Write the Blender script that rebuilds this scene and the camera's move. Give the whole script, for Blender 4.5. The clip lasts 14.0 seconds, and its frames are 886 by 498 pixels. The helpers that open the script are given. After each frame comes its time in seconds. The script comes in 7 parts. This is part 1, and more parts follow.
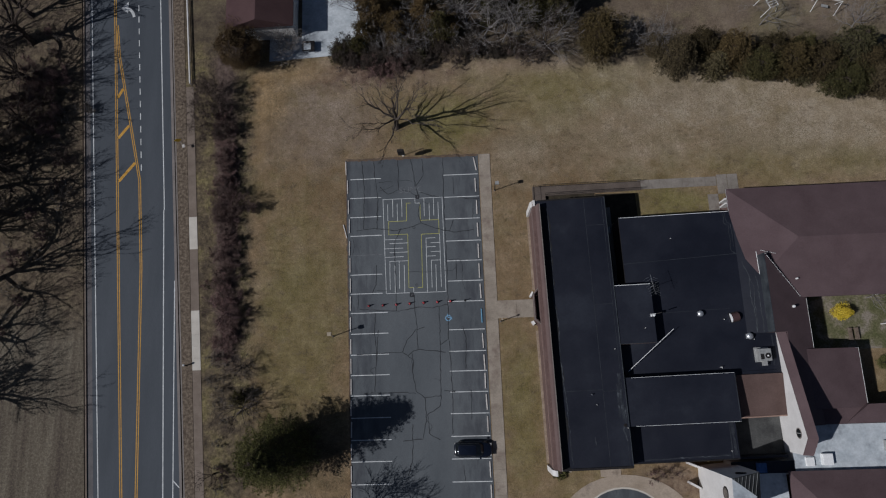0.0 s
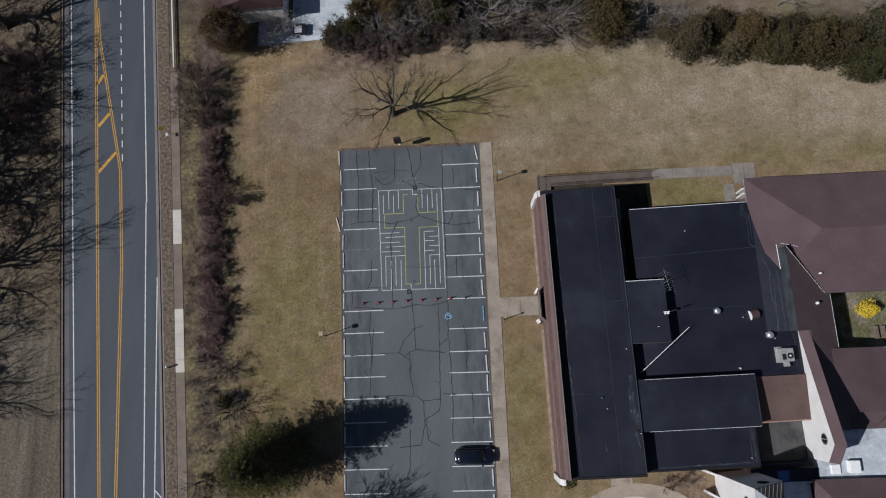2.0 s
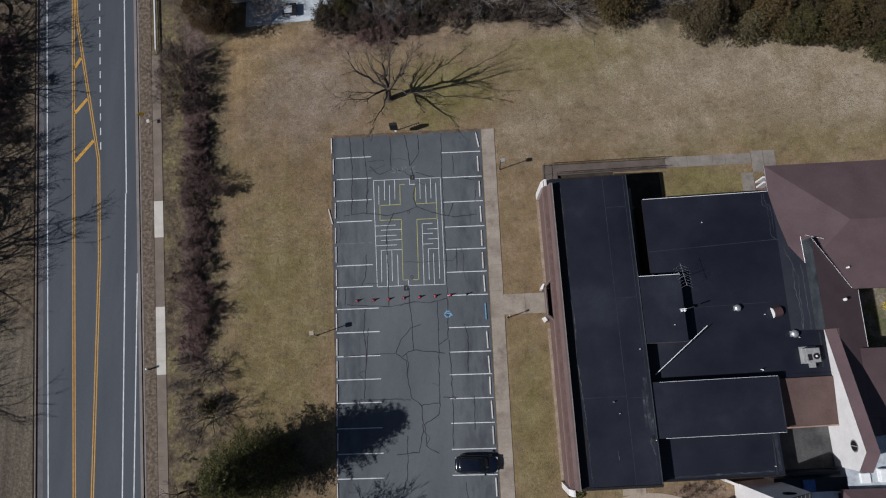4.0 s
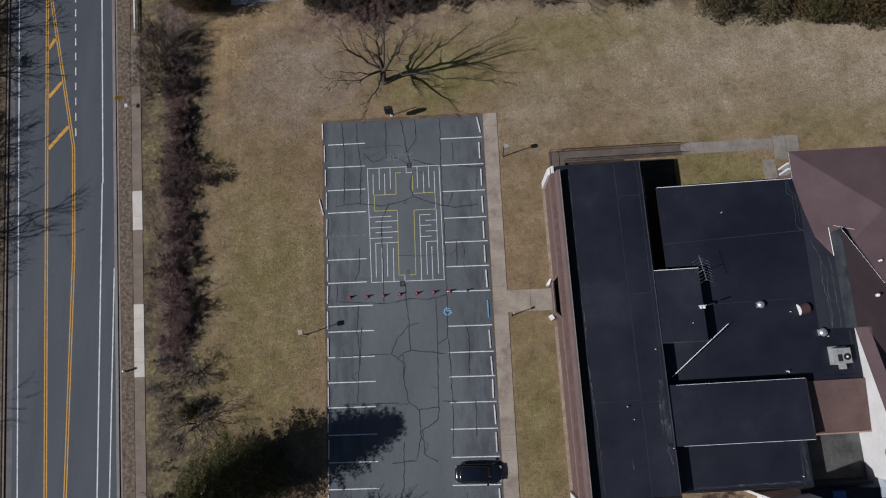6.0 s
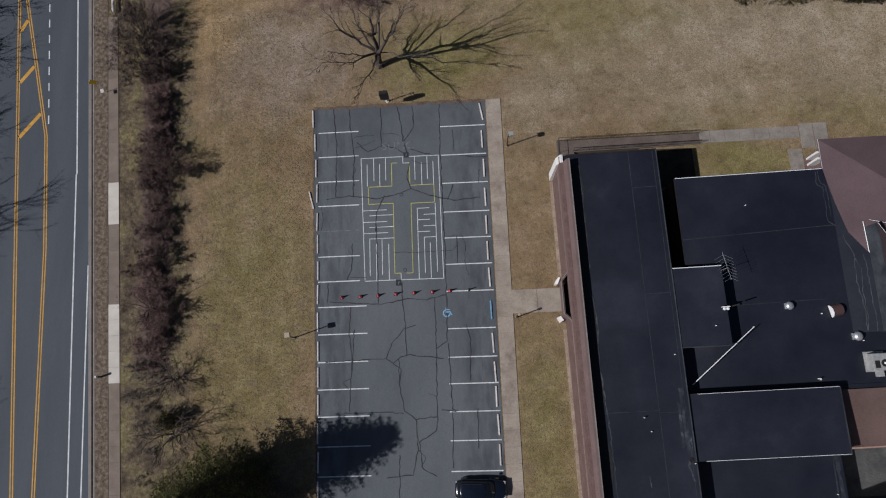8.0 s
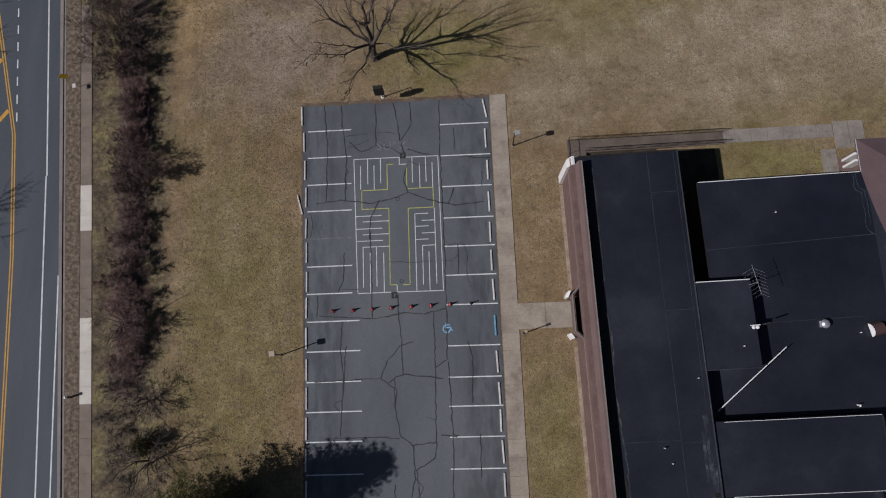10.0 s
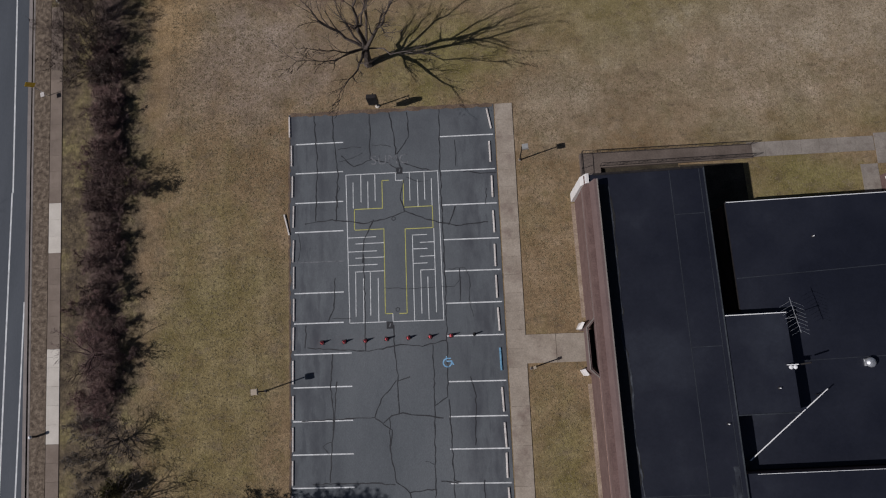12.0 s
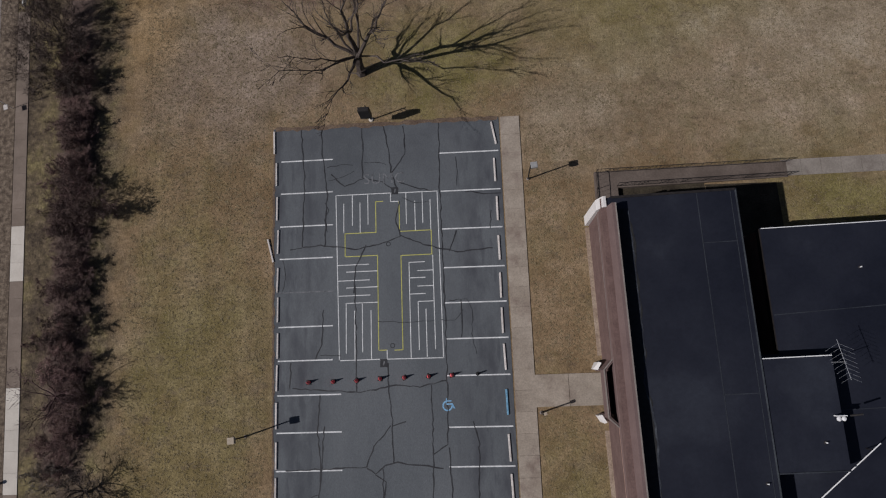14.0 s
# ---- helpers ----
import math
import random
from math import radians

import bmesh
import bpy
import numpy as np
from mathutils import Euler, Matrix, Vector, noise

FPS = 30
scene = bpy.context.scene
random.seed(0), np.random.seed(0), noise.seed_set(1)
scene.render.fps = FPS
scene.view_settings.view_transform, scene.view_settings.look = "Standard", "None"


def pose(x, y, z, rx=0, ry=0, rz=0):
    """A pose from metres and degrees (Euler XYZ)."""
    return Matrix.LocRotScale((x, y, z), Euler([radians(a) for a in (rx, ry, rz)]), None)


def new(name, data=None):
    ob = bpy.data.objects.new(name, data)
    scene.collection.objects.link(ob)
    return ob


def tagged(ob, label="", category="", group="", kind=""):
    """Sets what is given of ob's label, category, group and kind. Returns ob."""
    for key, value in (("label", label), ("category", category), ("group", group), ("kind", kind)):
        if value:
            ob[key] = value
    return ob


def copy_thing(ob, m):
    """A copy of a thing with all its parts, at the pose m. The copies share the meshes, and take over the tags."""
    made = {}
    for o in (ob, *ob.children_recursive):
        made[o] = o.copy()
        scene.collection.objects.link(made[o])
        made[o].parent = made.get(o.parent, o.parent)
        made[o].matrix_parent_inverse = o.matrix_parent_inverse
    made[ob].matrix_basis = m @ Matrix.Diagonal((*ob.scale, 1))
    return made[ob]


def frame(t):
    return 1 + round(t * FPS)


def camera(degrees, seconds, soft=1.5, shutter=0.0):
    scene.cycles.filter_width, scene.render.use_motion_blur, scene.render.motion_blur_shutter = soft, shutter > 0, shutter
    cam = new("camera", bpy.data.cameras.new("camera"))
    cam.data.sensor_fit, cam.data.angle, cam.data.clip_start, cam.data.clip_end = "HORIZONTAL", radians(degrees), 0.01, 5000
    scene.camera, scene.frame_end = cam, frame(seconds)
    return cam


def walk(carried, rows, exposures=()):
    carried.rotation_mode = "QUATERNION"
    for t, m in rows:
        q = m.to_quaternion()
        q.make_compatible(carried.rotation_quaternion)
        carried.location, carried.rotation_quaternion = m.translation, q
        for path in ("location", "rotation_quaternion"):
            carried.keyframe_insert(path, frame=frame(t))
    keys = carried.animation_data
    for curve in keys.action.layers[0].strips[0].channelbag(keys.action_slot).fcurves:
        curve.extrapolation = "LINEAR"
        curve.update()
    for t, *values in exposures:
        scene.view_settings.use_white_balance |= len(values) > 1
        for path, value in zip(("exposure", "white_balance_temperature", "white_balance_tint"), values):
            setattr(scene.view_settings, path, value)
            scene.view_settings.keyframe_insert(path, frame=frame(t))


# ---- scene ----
cam = camera(70.91, 14.0, soft=1.15)
# seconds, eye, then the turns about x, y and z in degrees (all zero looks straight down)
PATH = [
    (0, 3.790, -5.029, 82.388, 11.913, 3.204, -1.988),
    (0.5, 3.716, -4.941, 81.186, 11.908, 3.194, -2.019),
    (1, 3.651, -4.886, 79.940, 11.899, 3.169, -2.049),
    (1.5, 3.568, -4.805, 78.694, 11.897, 3.148, -2.074),
    (2, 3.487, -4.691, 77.419, 11.865, 3.126, -2.097),
    (2.5, 3.439, -4.570, 76.173, 11.805, 3.102, -2.125),
    (3, 3.339, -4.409, 74.944, 11.745, 3.078, -2.151),
    (5.5, 3.002, -3.852, 68.532, 11.556, 2.999, -2.251),
    (6, 2.968, -3.732, 67.282, 11.510, 3.010, -2.263),
    (6.5, 2.938, -3.628, 65.988, 11.475, 3.024, -2.264),
    (7, 2.899, -3.503, 64.731, 11.478, 3.031, -2.247),
    (7.5, 2.904, -3.373, 63.484, 11.522, 3.063, -2.220),
    (8, 2.913, -3.147, 62.139, 11.574, 3.111, -2.176),
    (10.5, 3.070, 0.120, 56.101, 10.900, 3.460, -2.060),
    (11, 3.120, 0.932, 54.930, 10.831, 3.578, -2.064),
    (11.5, 3.190, 1.794, 53.771, 10.797, 3.684, -2.054),
    (12, 3.243, 2.639, 52.548, 10.793, 3.784, -2.031),
    (12.5, 3.287, 3.457, 51.383, 10.838, 3.885, -2.011),
    (13, 3.319, 4.238, 50.174, 10.937, 3.986, -1.991),
    (13.5, 3.342, 5.008, 48.930, 11.079, 4.095, -1.974),
    (14, 3.387, 5.493, 47.735, 11.210, 4.191, -1.959),
]
EXPOSURES = [(0.0, -0.78, 5780, 13), (0.4, -0.40, 5780, 13), (0.8, -0.28, 5780, 13), (1.5, -0.26, 5780, 13), (8.0, -0.32, 5860, 15), (14.0, -0.54, 6030, 17)]
walk(cam, [(t, pose(x, y, z, rx, ry, rz)) for t, x, y, z, rx, ry, rz in PATH], EXPOSURES)

# ---- light ----
SUN_DIR = Vector((1.052, 0.325, -1.0)).normalized()
world = bpy.data.worlds.new("sky")
scene.world = world
world.use_nodes = True
_sky = world.node_tree.nodes.new("ShaderNodeTexSky")
_sky.sky_type, _sky.sun_disc = "NISHITA", False
_sky.sun_elevation, _sky.sun_rotation = math.asin(-SUN_DIR.z), math.atan2(-SUN_DIR.x, -SUN_DIR.y)
world.node_tree.links.new(_sky.outputs[0], world.node_tree.nodes["Background"].inputs[0])
world.node_tree.nodes["Background"].inputs[1].default_value = 0.037
_sun = bpy.data.lights.new("sun", "SUN")
_sun.energy, _sun.angle, _sun.color = 5.0, radians(0.6), (1.0, 0.95, 0.87)
new("sun", _sun).matrix_world = Matrix.Translation((0, 0, 200)) @ SUN_DIR.to_track_quat("-Z", "Y").to_matrix().to_4x4()


# ---- materials ----
def material(name, stops, scale=1.0, detail=4.0, fine=(8.0, 0.25), rough=0.85, metal=0.0, bump=(12.0, 0.3, 0.02), spec=0.3, piece=0.0, stretch=(1, 1, 1), patches=None, sheen=None, grain=None):
    """A weathered surface: a colour ramp over broad noise, finer mottling on top, grain relief. piece: how far single pieces differ."""
    m = bpy.data.materials.new(name)
    m.use_nodes = True
    nt = m.node_tree
    nodes, link = nt.nodes, nt.links.new
    bsdf = nodes["Principled BSDF"]
    geo = nodes.new("ShaderNodeNewGeometry")
    mapping = nodes.new("ShaderNodeMapping")
    mapping.inputs["Scale"].default_value = stretch
    link(geo.outputs["Position"], mapping.inputs["Vector"])

    def noise_node(s, d, r=0.6):
        n = nodes.new("ShaderNodeTexNoise")
        n.inputs["Scale"].default_value, n.inputs["Detail"].default_value, n.inputs["Roughness"].default_value = s, d, r
        link(mapping.outputs[0], n.inputs["Vector"])
        return n

    broad = noise_node(scale, detail)
    ramp = nodes.new("ShaderNodeValToRGB")
    while len(ramp.color_ramp.elements) < len(stops):
        ramp.color_ramp.elements.new(0.5)
    for e, (p, c) in zip(ramp.color_ramp.elements, stops):
        e.position, e.color = p, (*c, 1)
    link(broad.outputs["Fac"], ramp.inputs[0])
    colour = ramp.outputs[0]
    if patches:
        s, lo, hi, c = patches
        n = noise_node(s, 3.0)
        r = nodes.new("ShaderNodeMapRange")
        r.inputs[1].default_value, r.inputs[2].default_value = lo, hi
        link(n.outputs["Fac"], r.inputs[0])
        mix = nodes.new("ShaderNodeMix")
        mix.data_type = "RGBA"
        link(r.outputs[0], mix.inputs["Factor"])
        link(colour, mix.inputs[6])
        mix.inputs[7].default_value = (*c, 1)
        colour = mix.outputs[2]
    f = noise_node(fine[0], 5.0, 0.7)
    mul = nodes.new("ShaderNodeMapRange")
    mul.inputs[1].default_value, mul.inputs[2].default_value = 0.3, 0.7
    mul.inputs[3].default_value, mul.inputs[4].default_value = 1 - fine[1], 1 + fine[1]
    link(f.outputs["Fac"], mul.inputs[0])
    value = mul.outputs[0]
    if grain:
        g = noise_node(grain[0], 3.0, 0.7)
        r = nodes.new("ShaderNodeMapRange")
        r.inputs[1].default_value, r.inputs[2].default_value = 0.32, 0.68
        r.inputs[3].default_value, r.inputs[4].default_value = 1 - grain[1], 1 + grain[1]
        link(g.outputs["Fac"], r.inputs[0])
        prod = nodes.new("ShaderNodeMath")
        prod.operation = "MULTIPLY"
        link(value, prod.inputs[0])
        link(r.outputs[0], prod.inputs[1])
        value = prod.outputs[0]
    if piece:
        info = nodes.new("ShaderNodeObjectInfo")
        r = nodes.new("ShaderNodeMapRange")
        r.inputs[3].default_value, r.inputs[4].default_value = 1 - piece, 1 + piece
        link(info.outputs["Random"], r.inputs[0])
        prod = nodes.new("ShaderNodeMath")
        prod.operation = "MULTIPLY"
        link(value, prod.inputs[0])
        link(r.outputs[0], prod.inputs[1])
        value = prod.outputs[0]
    scl = nodes.new("ShaderNodeVectorMath")
    scl.operation = "SCALE"
    link(colour, scl.inputs[0])
    link(value, scl.inputs["Scale"])
    link(scl.outputs[0], bsdf.inputs["Base Color"])
    bsdf.inputs["Roughness"].default_value, bsdf.inputs["Metallic"].default_value = rough, metal
    bsdf.inputs["Specular IOR Level"].default_value = spec
    if sheen:
        r = nodes.new("ShaderNodeMapRange")
        r.inputs[1].default_value, r.inputs[2].default_value, r.inputs[3].default_value, r.inputs[4].default_value = 0.35, 0.65, *sheen
        link(broad.outputs["Fac"], r.inputs[0])
        link(r.outputs[0], bsdf.inputs["Roughness"])
    if bump:
        b = nodes.new("ShaderNodeBump")
        b.inputs["Strength"].default_value, b.inputs["Distance"].default_value = bump[1], bump[2]
        link(noise_node(bump[0], 4.0).outputs["Fac"], b.inputs["Height"])
        link(b.outputs[0], bsdf.inputs["Normal"])
    return m


def island_material(name, stops, rough=0.8, plant=0.36):
    """Leaves and twigs: each loose piece takes its own colour from the ramp, and each plant its own tone."""
    m = bpy.data.materials.new(name)
    m.use_nodes = True
    nodes, link = m.node_tree.nodes, m.node_tree.links.new
    geo = nodes.new("ShaderNodeNewGeometry")
    ramp = nodes.new("ShaderNodeValToRGB")
    while len(ramp.color_ramp.elements) < len(stops):
        ramp.color_ramp.elements.new(0.5)
    for e, (p, c) in zip(ramp.color_ramp.elements, stops):
        e.position, e.color = p, (*c, 1)
    link(geo.outputs["Random Per Island"], ramp.inputs[0])
    info = nodes.new("ShaderNodeObjectInfo")
    shade = nodes.new("ShaderNodeValToRGB")
    shade.color_ramp.elements[0].color, shade.color_ramp.elements[1].color = (1 - plant, 1 - plant * 0.9, 1 - plant * 1.1, 1), (1 + plant, 1 + plant * 0.75, 1 + plant * 0.6, 1)
    link(info.outputs["Random"], shade.inputs[0])
    prod = nodes.new("ShaderNodeVectorMath")
    prod.operation = "MULTIPLY"
    link(ramp.outputs[0], prod.inputs[0])
    link(shade.outputs[0], prod.inputs[1])
    link(prod.outputs[0], nodes["Principled BSDF"].inputs["Base Color"])
    nodes["Principled BSDF"].inputs["Roughness"].default_value = rough
    nodes["Principled BSDF"].inputs["Specular IOR Level"].default_value = 0.2
    return m


def ground_material():
    """Winter lawn that runs over into paler dry grass in the north, weeds under the hedge and leaf litter under the trees, with ragged borders."""
    m = bpy.data.materials.new("winter_ground")
    m.use_nodes = True
    nodes, link = m.node_tree.nodes, m.node_tree.links.new
    bsdf = nodes["Principled BSDF"]
    geo = nodes.new("ShaderNodeNewGeometry")
    sep = nodes.new("ShaderNodeSeparateXYZ")
    link(geo.outputs["Position"], sep.inputs[0])

    def noisy(scale, detail=5.0, rough=0.6, stretch=None):
        n = nodes.new("ShaderNodeTexNoise")
        n.inputs["Scale"].default_value, n.inputs["Detail"].default_value, n.inputs["Roughness"].default_value = scale, detail, rough
        if stretch:
            mp = nodes.new("ShaderNodeMapping")
            mp.inputs["Scale"].default_value = stretch
            link(geo.outputs["Position"], mp.inputs[0])
            link(mp.outputs[0], n.inputs["Vector"])
        else:
            link(geo.outputs["Position"], n.inputs["Vector"])
        return n.outputs["Fac"]

    def math_(op, a, b):
        n = nodes.new("ShaderNodeMath")
        n.operation = op
        for k, v in enumerate((a, b)):
            if isinstance(v, (int, float)):
                n.inputs[k].default_value = v
            else:
                link(v, n.inputs[k])
        return n.outputs[0]

    def spread(v, lo, hi, a=0.0, b=1.0):
        n = nodes.new("ShaderNodeMapRange")
        for k, x in enumerate((lo, hi, a, b)):
            n.inputs[k + 1].default_value = x
        link(v, n.inputs[0])
        return n.outputs[0]

    def ramp(v, stops):
        n = nodes.new("ShaderNodeValToRGB")
        while len(n.color_ramp.elements) < len(stops):
            n.color_ramp.elements.new(0.5)
        for e, (p, c) in zip(n.color_ramp.elements, stops):
            e.position, e.color = p, (*c, 1)
        link(v, n.inputs[0])
        return n.outputs[0]

    def mix(f, a, b):
        n = nodes.new("ShaderNodeMix")
        n.data_type = "RGBA"
        for k, v in ((0, f), (6, a), (7, b)):
            link(v, n.inputs[k])
        return n.outputs[2]

    broad, mid = noisy(0.07, 7), noisy(0.42, 6, 0.65)
    blend = math_("ADD", math_("MULTIPLY", broad, 0.55), math_("MULTIPLY", mid, 0.45))
    lawn = ramp(blend, [(0.36, (0.154, 0.104, 0.054)), (0.5, (0.225, 0.157, 0.088)), (0.64, (0.302, 0.224, 0.144))])
    green = ramp(mid, [(0.35, (0.118, 0.090, 0.035)), (0.65, (0.194, 0.151, 0.072))])
    patchy = math_("MAXIMUM", spread(noisy(0.075, 4), 0.50, 0.62, 0.0, 0.8), spread(noisy(0.28, 7, 0.7), 0.52, 0.64, 0.0, 0.65))
    lawn = mix(patchy, lawn, green)
    pale = ramp(blend, [(0.36, (0.24, 0.195, 0.125)), (0.5, (0.345, 0.288, 0.20)), (0.64, (0.45, 0.385, 0.29))])
    wob = math_("MULTIPLY", math_("SUBTRACT", noisy(0.12, 6), 0.5), 26.0)
    fine_wob = math_("MULTIPLY", math_("SUBTRACT", noisy(0.5, 5), 0.5), 7.0)
    north = spread(math_("ADD", math_("ADD", sep.outputs["Y"], math_("MULTIPLY", sep.outputs["X"], 0.30)), wob), 29.0, 46.0, 0.05, 0.45)
    tan_green = ramp(mid, [(0.35, (0.18, 0.152, 0.075)), (0.65, (0.30, 0.255, 0.148))])
    pale = mix(spread(noisy(0.22, 7, 0.7), 0.5, 0.62, 0.0, 0.75), pale, tan_green)
    colour = mix(north, lawn, pale)
    ragged = math_("MULTIPLY", math_("SUBTRACT", noisy(0.32, 6, 0.68), 0.5), 2.6)

    def zone(base, cx, cy, rx, ry, most, tint):
        off = nodes.new("ShaderNodeVectorMath")
        off.operation = "SUBTRACT"
        link(geo.outputs["Position"], off.inputs[0])
        off.inputs[1].default_value = (cx, cy, 0)
        fit = nodes.new("ShaderNodeVectorMath")
        fit.operation = "MULTIPLY"
        link(off.outputs[0], fit.inputs[0])
        fit.inputs[1].default_value = (1 / rx, 1 / ry, 0)
        far = nodes.new("ShaderNodeVectorMath")
        far.operation = "LENGTH"
        link(fit.outputs[0], far.inputs[0])
        return mix(spread(math_("ADD", far.outputs["Value"], ragged), 1.35, 0.45, 0.0, most), base, tint)

    moss = ramp(mid, [(0.35, (0.13, 0.112, 0.036)), (0.65, (0.22, 0.19, 0.078))])
    beige = ramp(blend, [(0.38, (0.163, 0.122, 0.087)), (0.5, (0.232, 0.178, 0.131)), (0.62, (0.305, 0.242, 0.189))])
    chalky = ramp(blend, [(0.38, (0.25, 0.205, 0.145)), (0.5, (0.34, 0.285, 0.21)), (0.62, (0.44, 0.38, 0.295))])
    leafy = ramp(noisy(0.8, 7, 0.7), [(0.38, (0.105, 0.068, 0.052)), (0.5, (0.165, 0.117, 0.088)), (0.62, (0.235, 0.178, 0.132))])
    ochre = ramp(mid, [(0.35, (0.21, 0.142, 0.068)), (0.65, (0.34, 0.24, 0.13))])
    for cx, cy, rx, ry, most in ((-20.0, 3, 5.5, 16, 0.55), (9.3, -9, 2.6, 10, 0.65), (31, 17, 6, 2.6, 0.85), (-0.2, 30.8, 6.5, 4.2, 0.85), (46, 22.6, 15, 2.6, 0.4), (13, 33, 10, 4.5, 0.3), (20, 35.5, 11, 4, 0.45), (-33.6, 27.5, 1.3, 5.5, 0.9), (20, -22, 12, 4, 0.4)):
        colour = zone(colour, cx, cy, rx, ry, most, moss)
    for cx, cy, rx, ry, most in ((-16.5, 31.5, 8.5, 6.5, 0.85), (15, 39.5, 10, 1.6, 0.6)):
        colour = zone(colour, cx, cy, rx, ry, most, beige)
    for cx, cy, rx, ry, most in ((-8.5, 39.4, 11, 2.6, 0.9), (-16.0, 38.6, 5, 2.0, 0.6), (27.0, -18.6, 4.5, 2.4, 0.75)):
        colour = zone(colour, cx, cy, rx, ry, most, leafy)
    for cx, cy, rx, ry, most in ((37, 32.5, 13, 4.0, 0.6), (28, 37, 6, 1.8, 0.3), (10.5, 25, 5, 4, 0.4), (24, 27, 12, 5, 0.3), (56, 29, 9, 4, 0.45), (47, 26.5, 10, 3.5, 0.45)):
        colour = zone(colour, cx, cy, rx, ry, most, chalky)
    for cx, cy, rx, ry, most in ((-25.6, 35.6, 3.4, 4.6, 0.8), (-20, 39.6, 4.5, 1.8, 0.6)):
        colour = zone(colour, cx, cy, rx, ry, most, ochre)
    worn = math_("MAXIMUM", spread(noisy(0.36, 7, 0.72, (0.8, 1.25, 1.0)), 0.56, 0.66, 0.0, 0.42), spread(noisy(0.7, 7, 0.74, (0.85, 1.25, 1.0)), 0.56, 0.64, 0.0, 0.6))
    colour = mix(worn, colour, ramp(mid, [(0.4, (0.118, 0.089, 0.060)), (0.6, (0.165, 0.128, 0.088))]))
    dark_tuft = spread(noisy(1.6, 6, 0.72), 0.60, 0.72, 0.0, 0.35)
    colour = mix(dark_tuft, colour, ramp(mid, [(0.4, (0.10, 0.078, 0.045)), (0.6, (0.135, 0.105, 0.062))]))
    weeds = ramp(noisy(0.35, 7, 0.65), [(0.38, (0.070, 0.054, 0.039)), (0.5, (0.128, 0.100, 0.063)), (0.62, (0.165, 0.136, 0.068))])
    edge_e = math_("ADD", math_("ADD", sep.outputs["X"], math_("MULTIPLY", sep.outputs["Y"], 0.03)), fine_wob)
    rough_weeds = nodes.new("ShaderNodeVectorMath")
    rough_weeds.operation = "SCALE"
    link(weeds, rough_weeds.inputs[0])
    link(spread(noisy(1.8, 7, 0.72), 0.34, 0.66, 0.5, 1.5), rough_weeds.inputs["Scale"])
    colour = mix(spread(edge_e, -25.0, -27.2), colour, rough_weeds.outputs[0])
    off_hedge = math_("ABSOLUTE", math_("ADD", math_("ADD", sep.outputs["X"], 29.8), math_("MULTIPLY", math_("MAXIMUM", math_("SUBTRACT", sep.outputs["Y"], 3.0), 0.0), 0.042)), 0.0)
    hedge_litter = ramp(noisy(1.2, 7, 0.7), [(0.36, (0.056, 0.039, 0.036)), (0.5, (0.102, 0.073, 0.065)), (0.64, (0.155, 0.115, 0.097))])
    colour = mix(math_("MULTIPLY", spread(sep.outputs["Y"], -4.5, 0.0), spread(math_("ADD", off_hedge, math_("MULTIPLY", fine_wob, 0.35)), 2.1, 0.9, 0.0, 0.85)), colour, hedge_litter)
    # brown litter tint darkened to deepen the shade under the spruce
    spruce_shade = ramp(noisy(1.4, 7, 0.7), [(0.38, (0.030, 0.023, 0.017)), (0.5, (0.055, 0.042, 0.030)), (0.62, (0.092, 0.070, 0.048))])
    colour = zone(colour, -20.0, -12.8, 5.6, 4.4, 0.85, spruce_shade)
    litter = ramp(noisy(0.3, 7, 0.65), [(0.36, (0.055, 0.042, 0.032)), (0.5, (0.095, 0.075, 0.053)), (0.66, (0.145, 0.120, 0.074))])
    colour = mix(spread(math_("ADD", math_("ADD", sep.outputs["Y"], math_("MULTIPLY", sep.outputs["X"], 0.10)), fine_wob), 40.2, 42.2, 0.0, 0.9), colour, litter)
    garden = math_("MULTIPLY", spread(sep.outputs["X"], 24.0, 28.0), spread(math_("ADD", sep.outputs["Y"], math_("MULTIPLY", fine_wob, 0.4)), 41.0, 43.0, 0.0, 0.5))
    colour = mix(garden, colour, mix(patchy, beige, tan_green))
    fallen = ramp(noisy(1.1, 7, 0.72), [(0.36, (0.045, 0.034, 0.027)), (0.5, (0.115, 0.088, 0.062)), (0.64, (0.19, 0.152, 0.098))])
    colour = mix(spread(sep.outputs["X"], -47.0, -48.0, 0.0, 0.85), colour, fallen)
    mown = ramp(math_("ADD", math_("MULTIPLY", noisy(0.55, 4, 0.6, (1.0, 0.06, 1.0)), 0.5), math_("MULTIPLY", noisy(3.2, 6, 0.75), 0.5)), [(0.38, (0.066, 0.051, 0.043)), (0.5, (0.132, 0.112, 0.083)), (0.62, (0.215, 0.188, 0.142))])
    colour = mix(math_("MULTIPLY", spread(sep.outputs["X"], -47.0, -48.0), spread(math_("ADD", sep.outputs["Y"], math_("MULTIPLY", wob, 0.35)), 8.0, 2.0, 0.0, 0.9)), colour, mown)
    grain = math_("MULTIPLY", spread(noisy(8.0, 5, 0.75, (1.0, 0.7, 1.0)), 0.3, 0.7, 0.62, 1.38), spread(noisy(26.0, 3), 0.3, 0.7, 0.8, 1.2))
    grain = math_("MULTIPLY", grain, spread(noisy(2.3, 5, 0.7), 0.3, 0.7, 0.8, 1.2))
    grain = math_("MULTIPLY", grain, spread(noisy(1.0, 4, 0.6, (3.2, 0.12, 1.0)), 0.3, 0.7, 0.95, 1.05))
    scl = nodes.new("ShaderNodeVectorMath")
    scl.operation = "SCALE"
    link(colour, scl.inputs[0])
    link(grain, scl.inputs["Scale"])
    link(scl.outputs[0], bsdf.inputs["Base Color"])
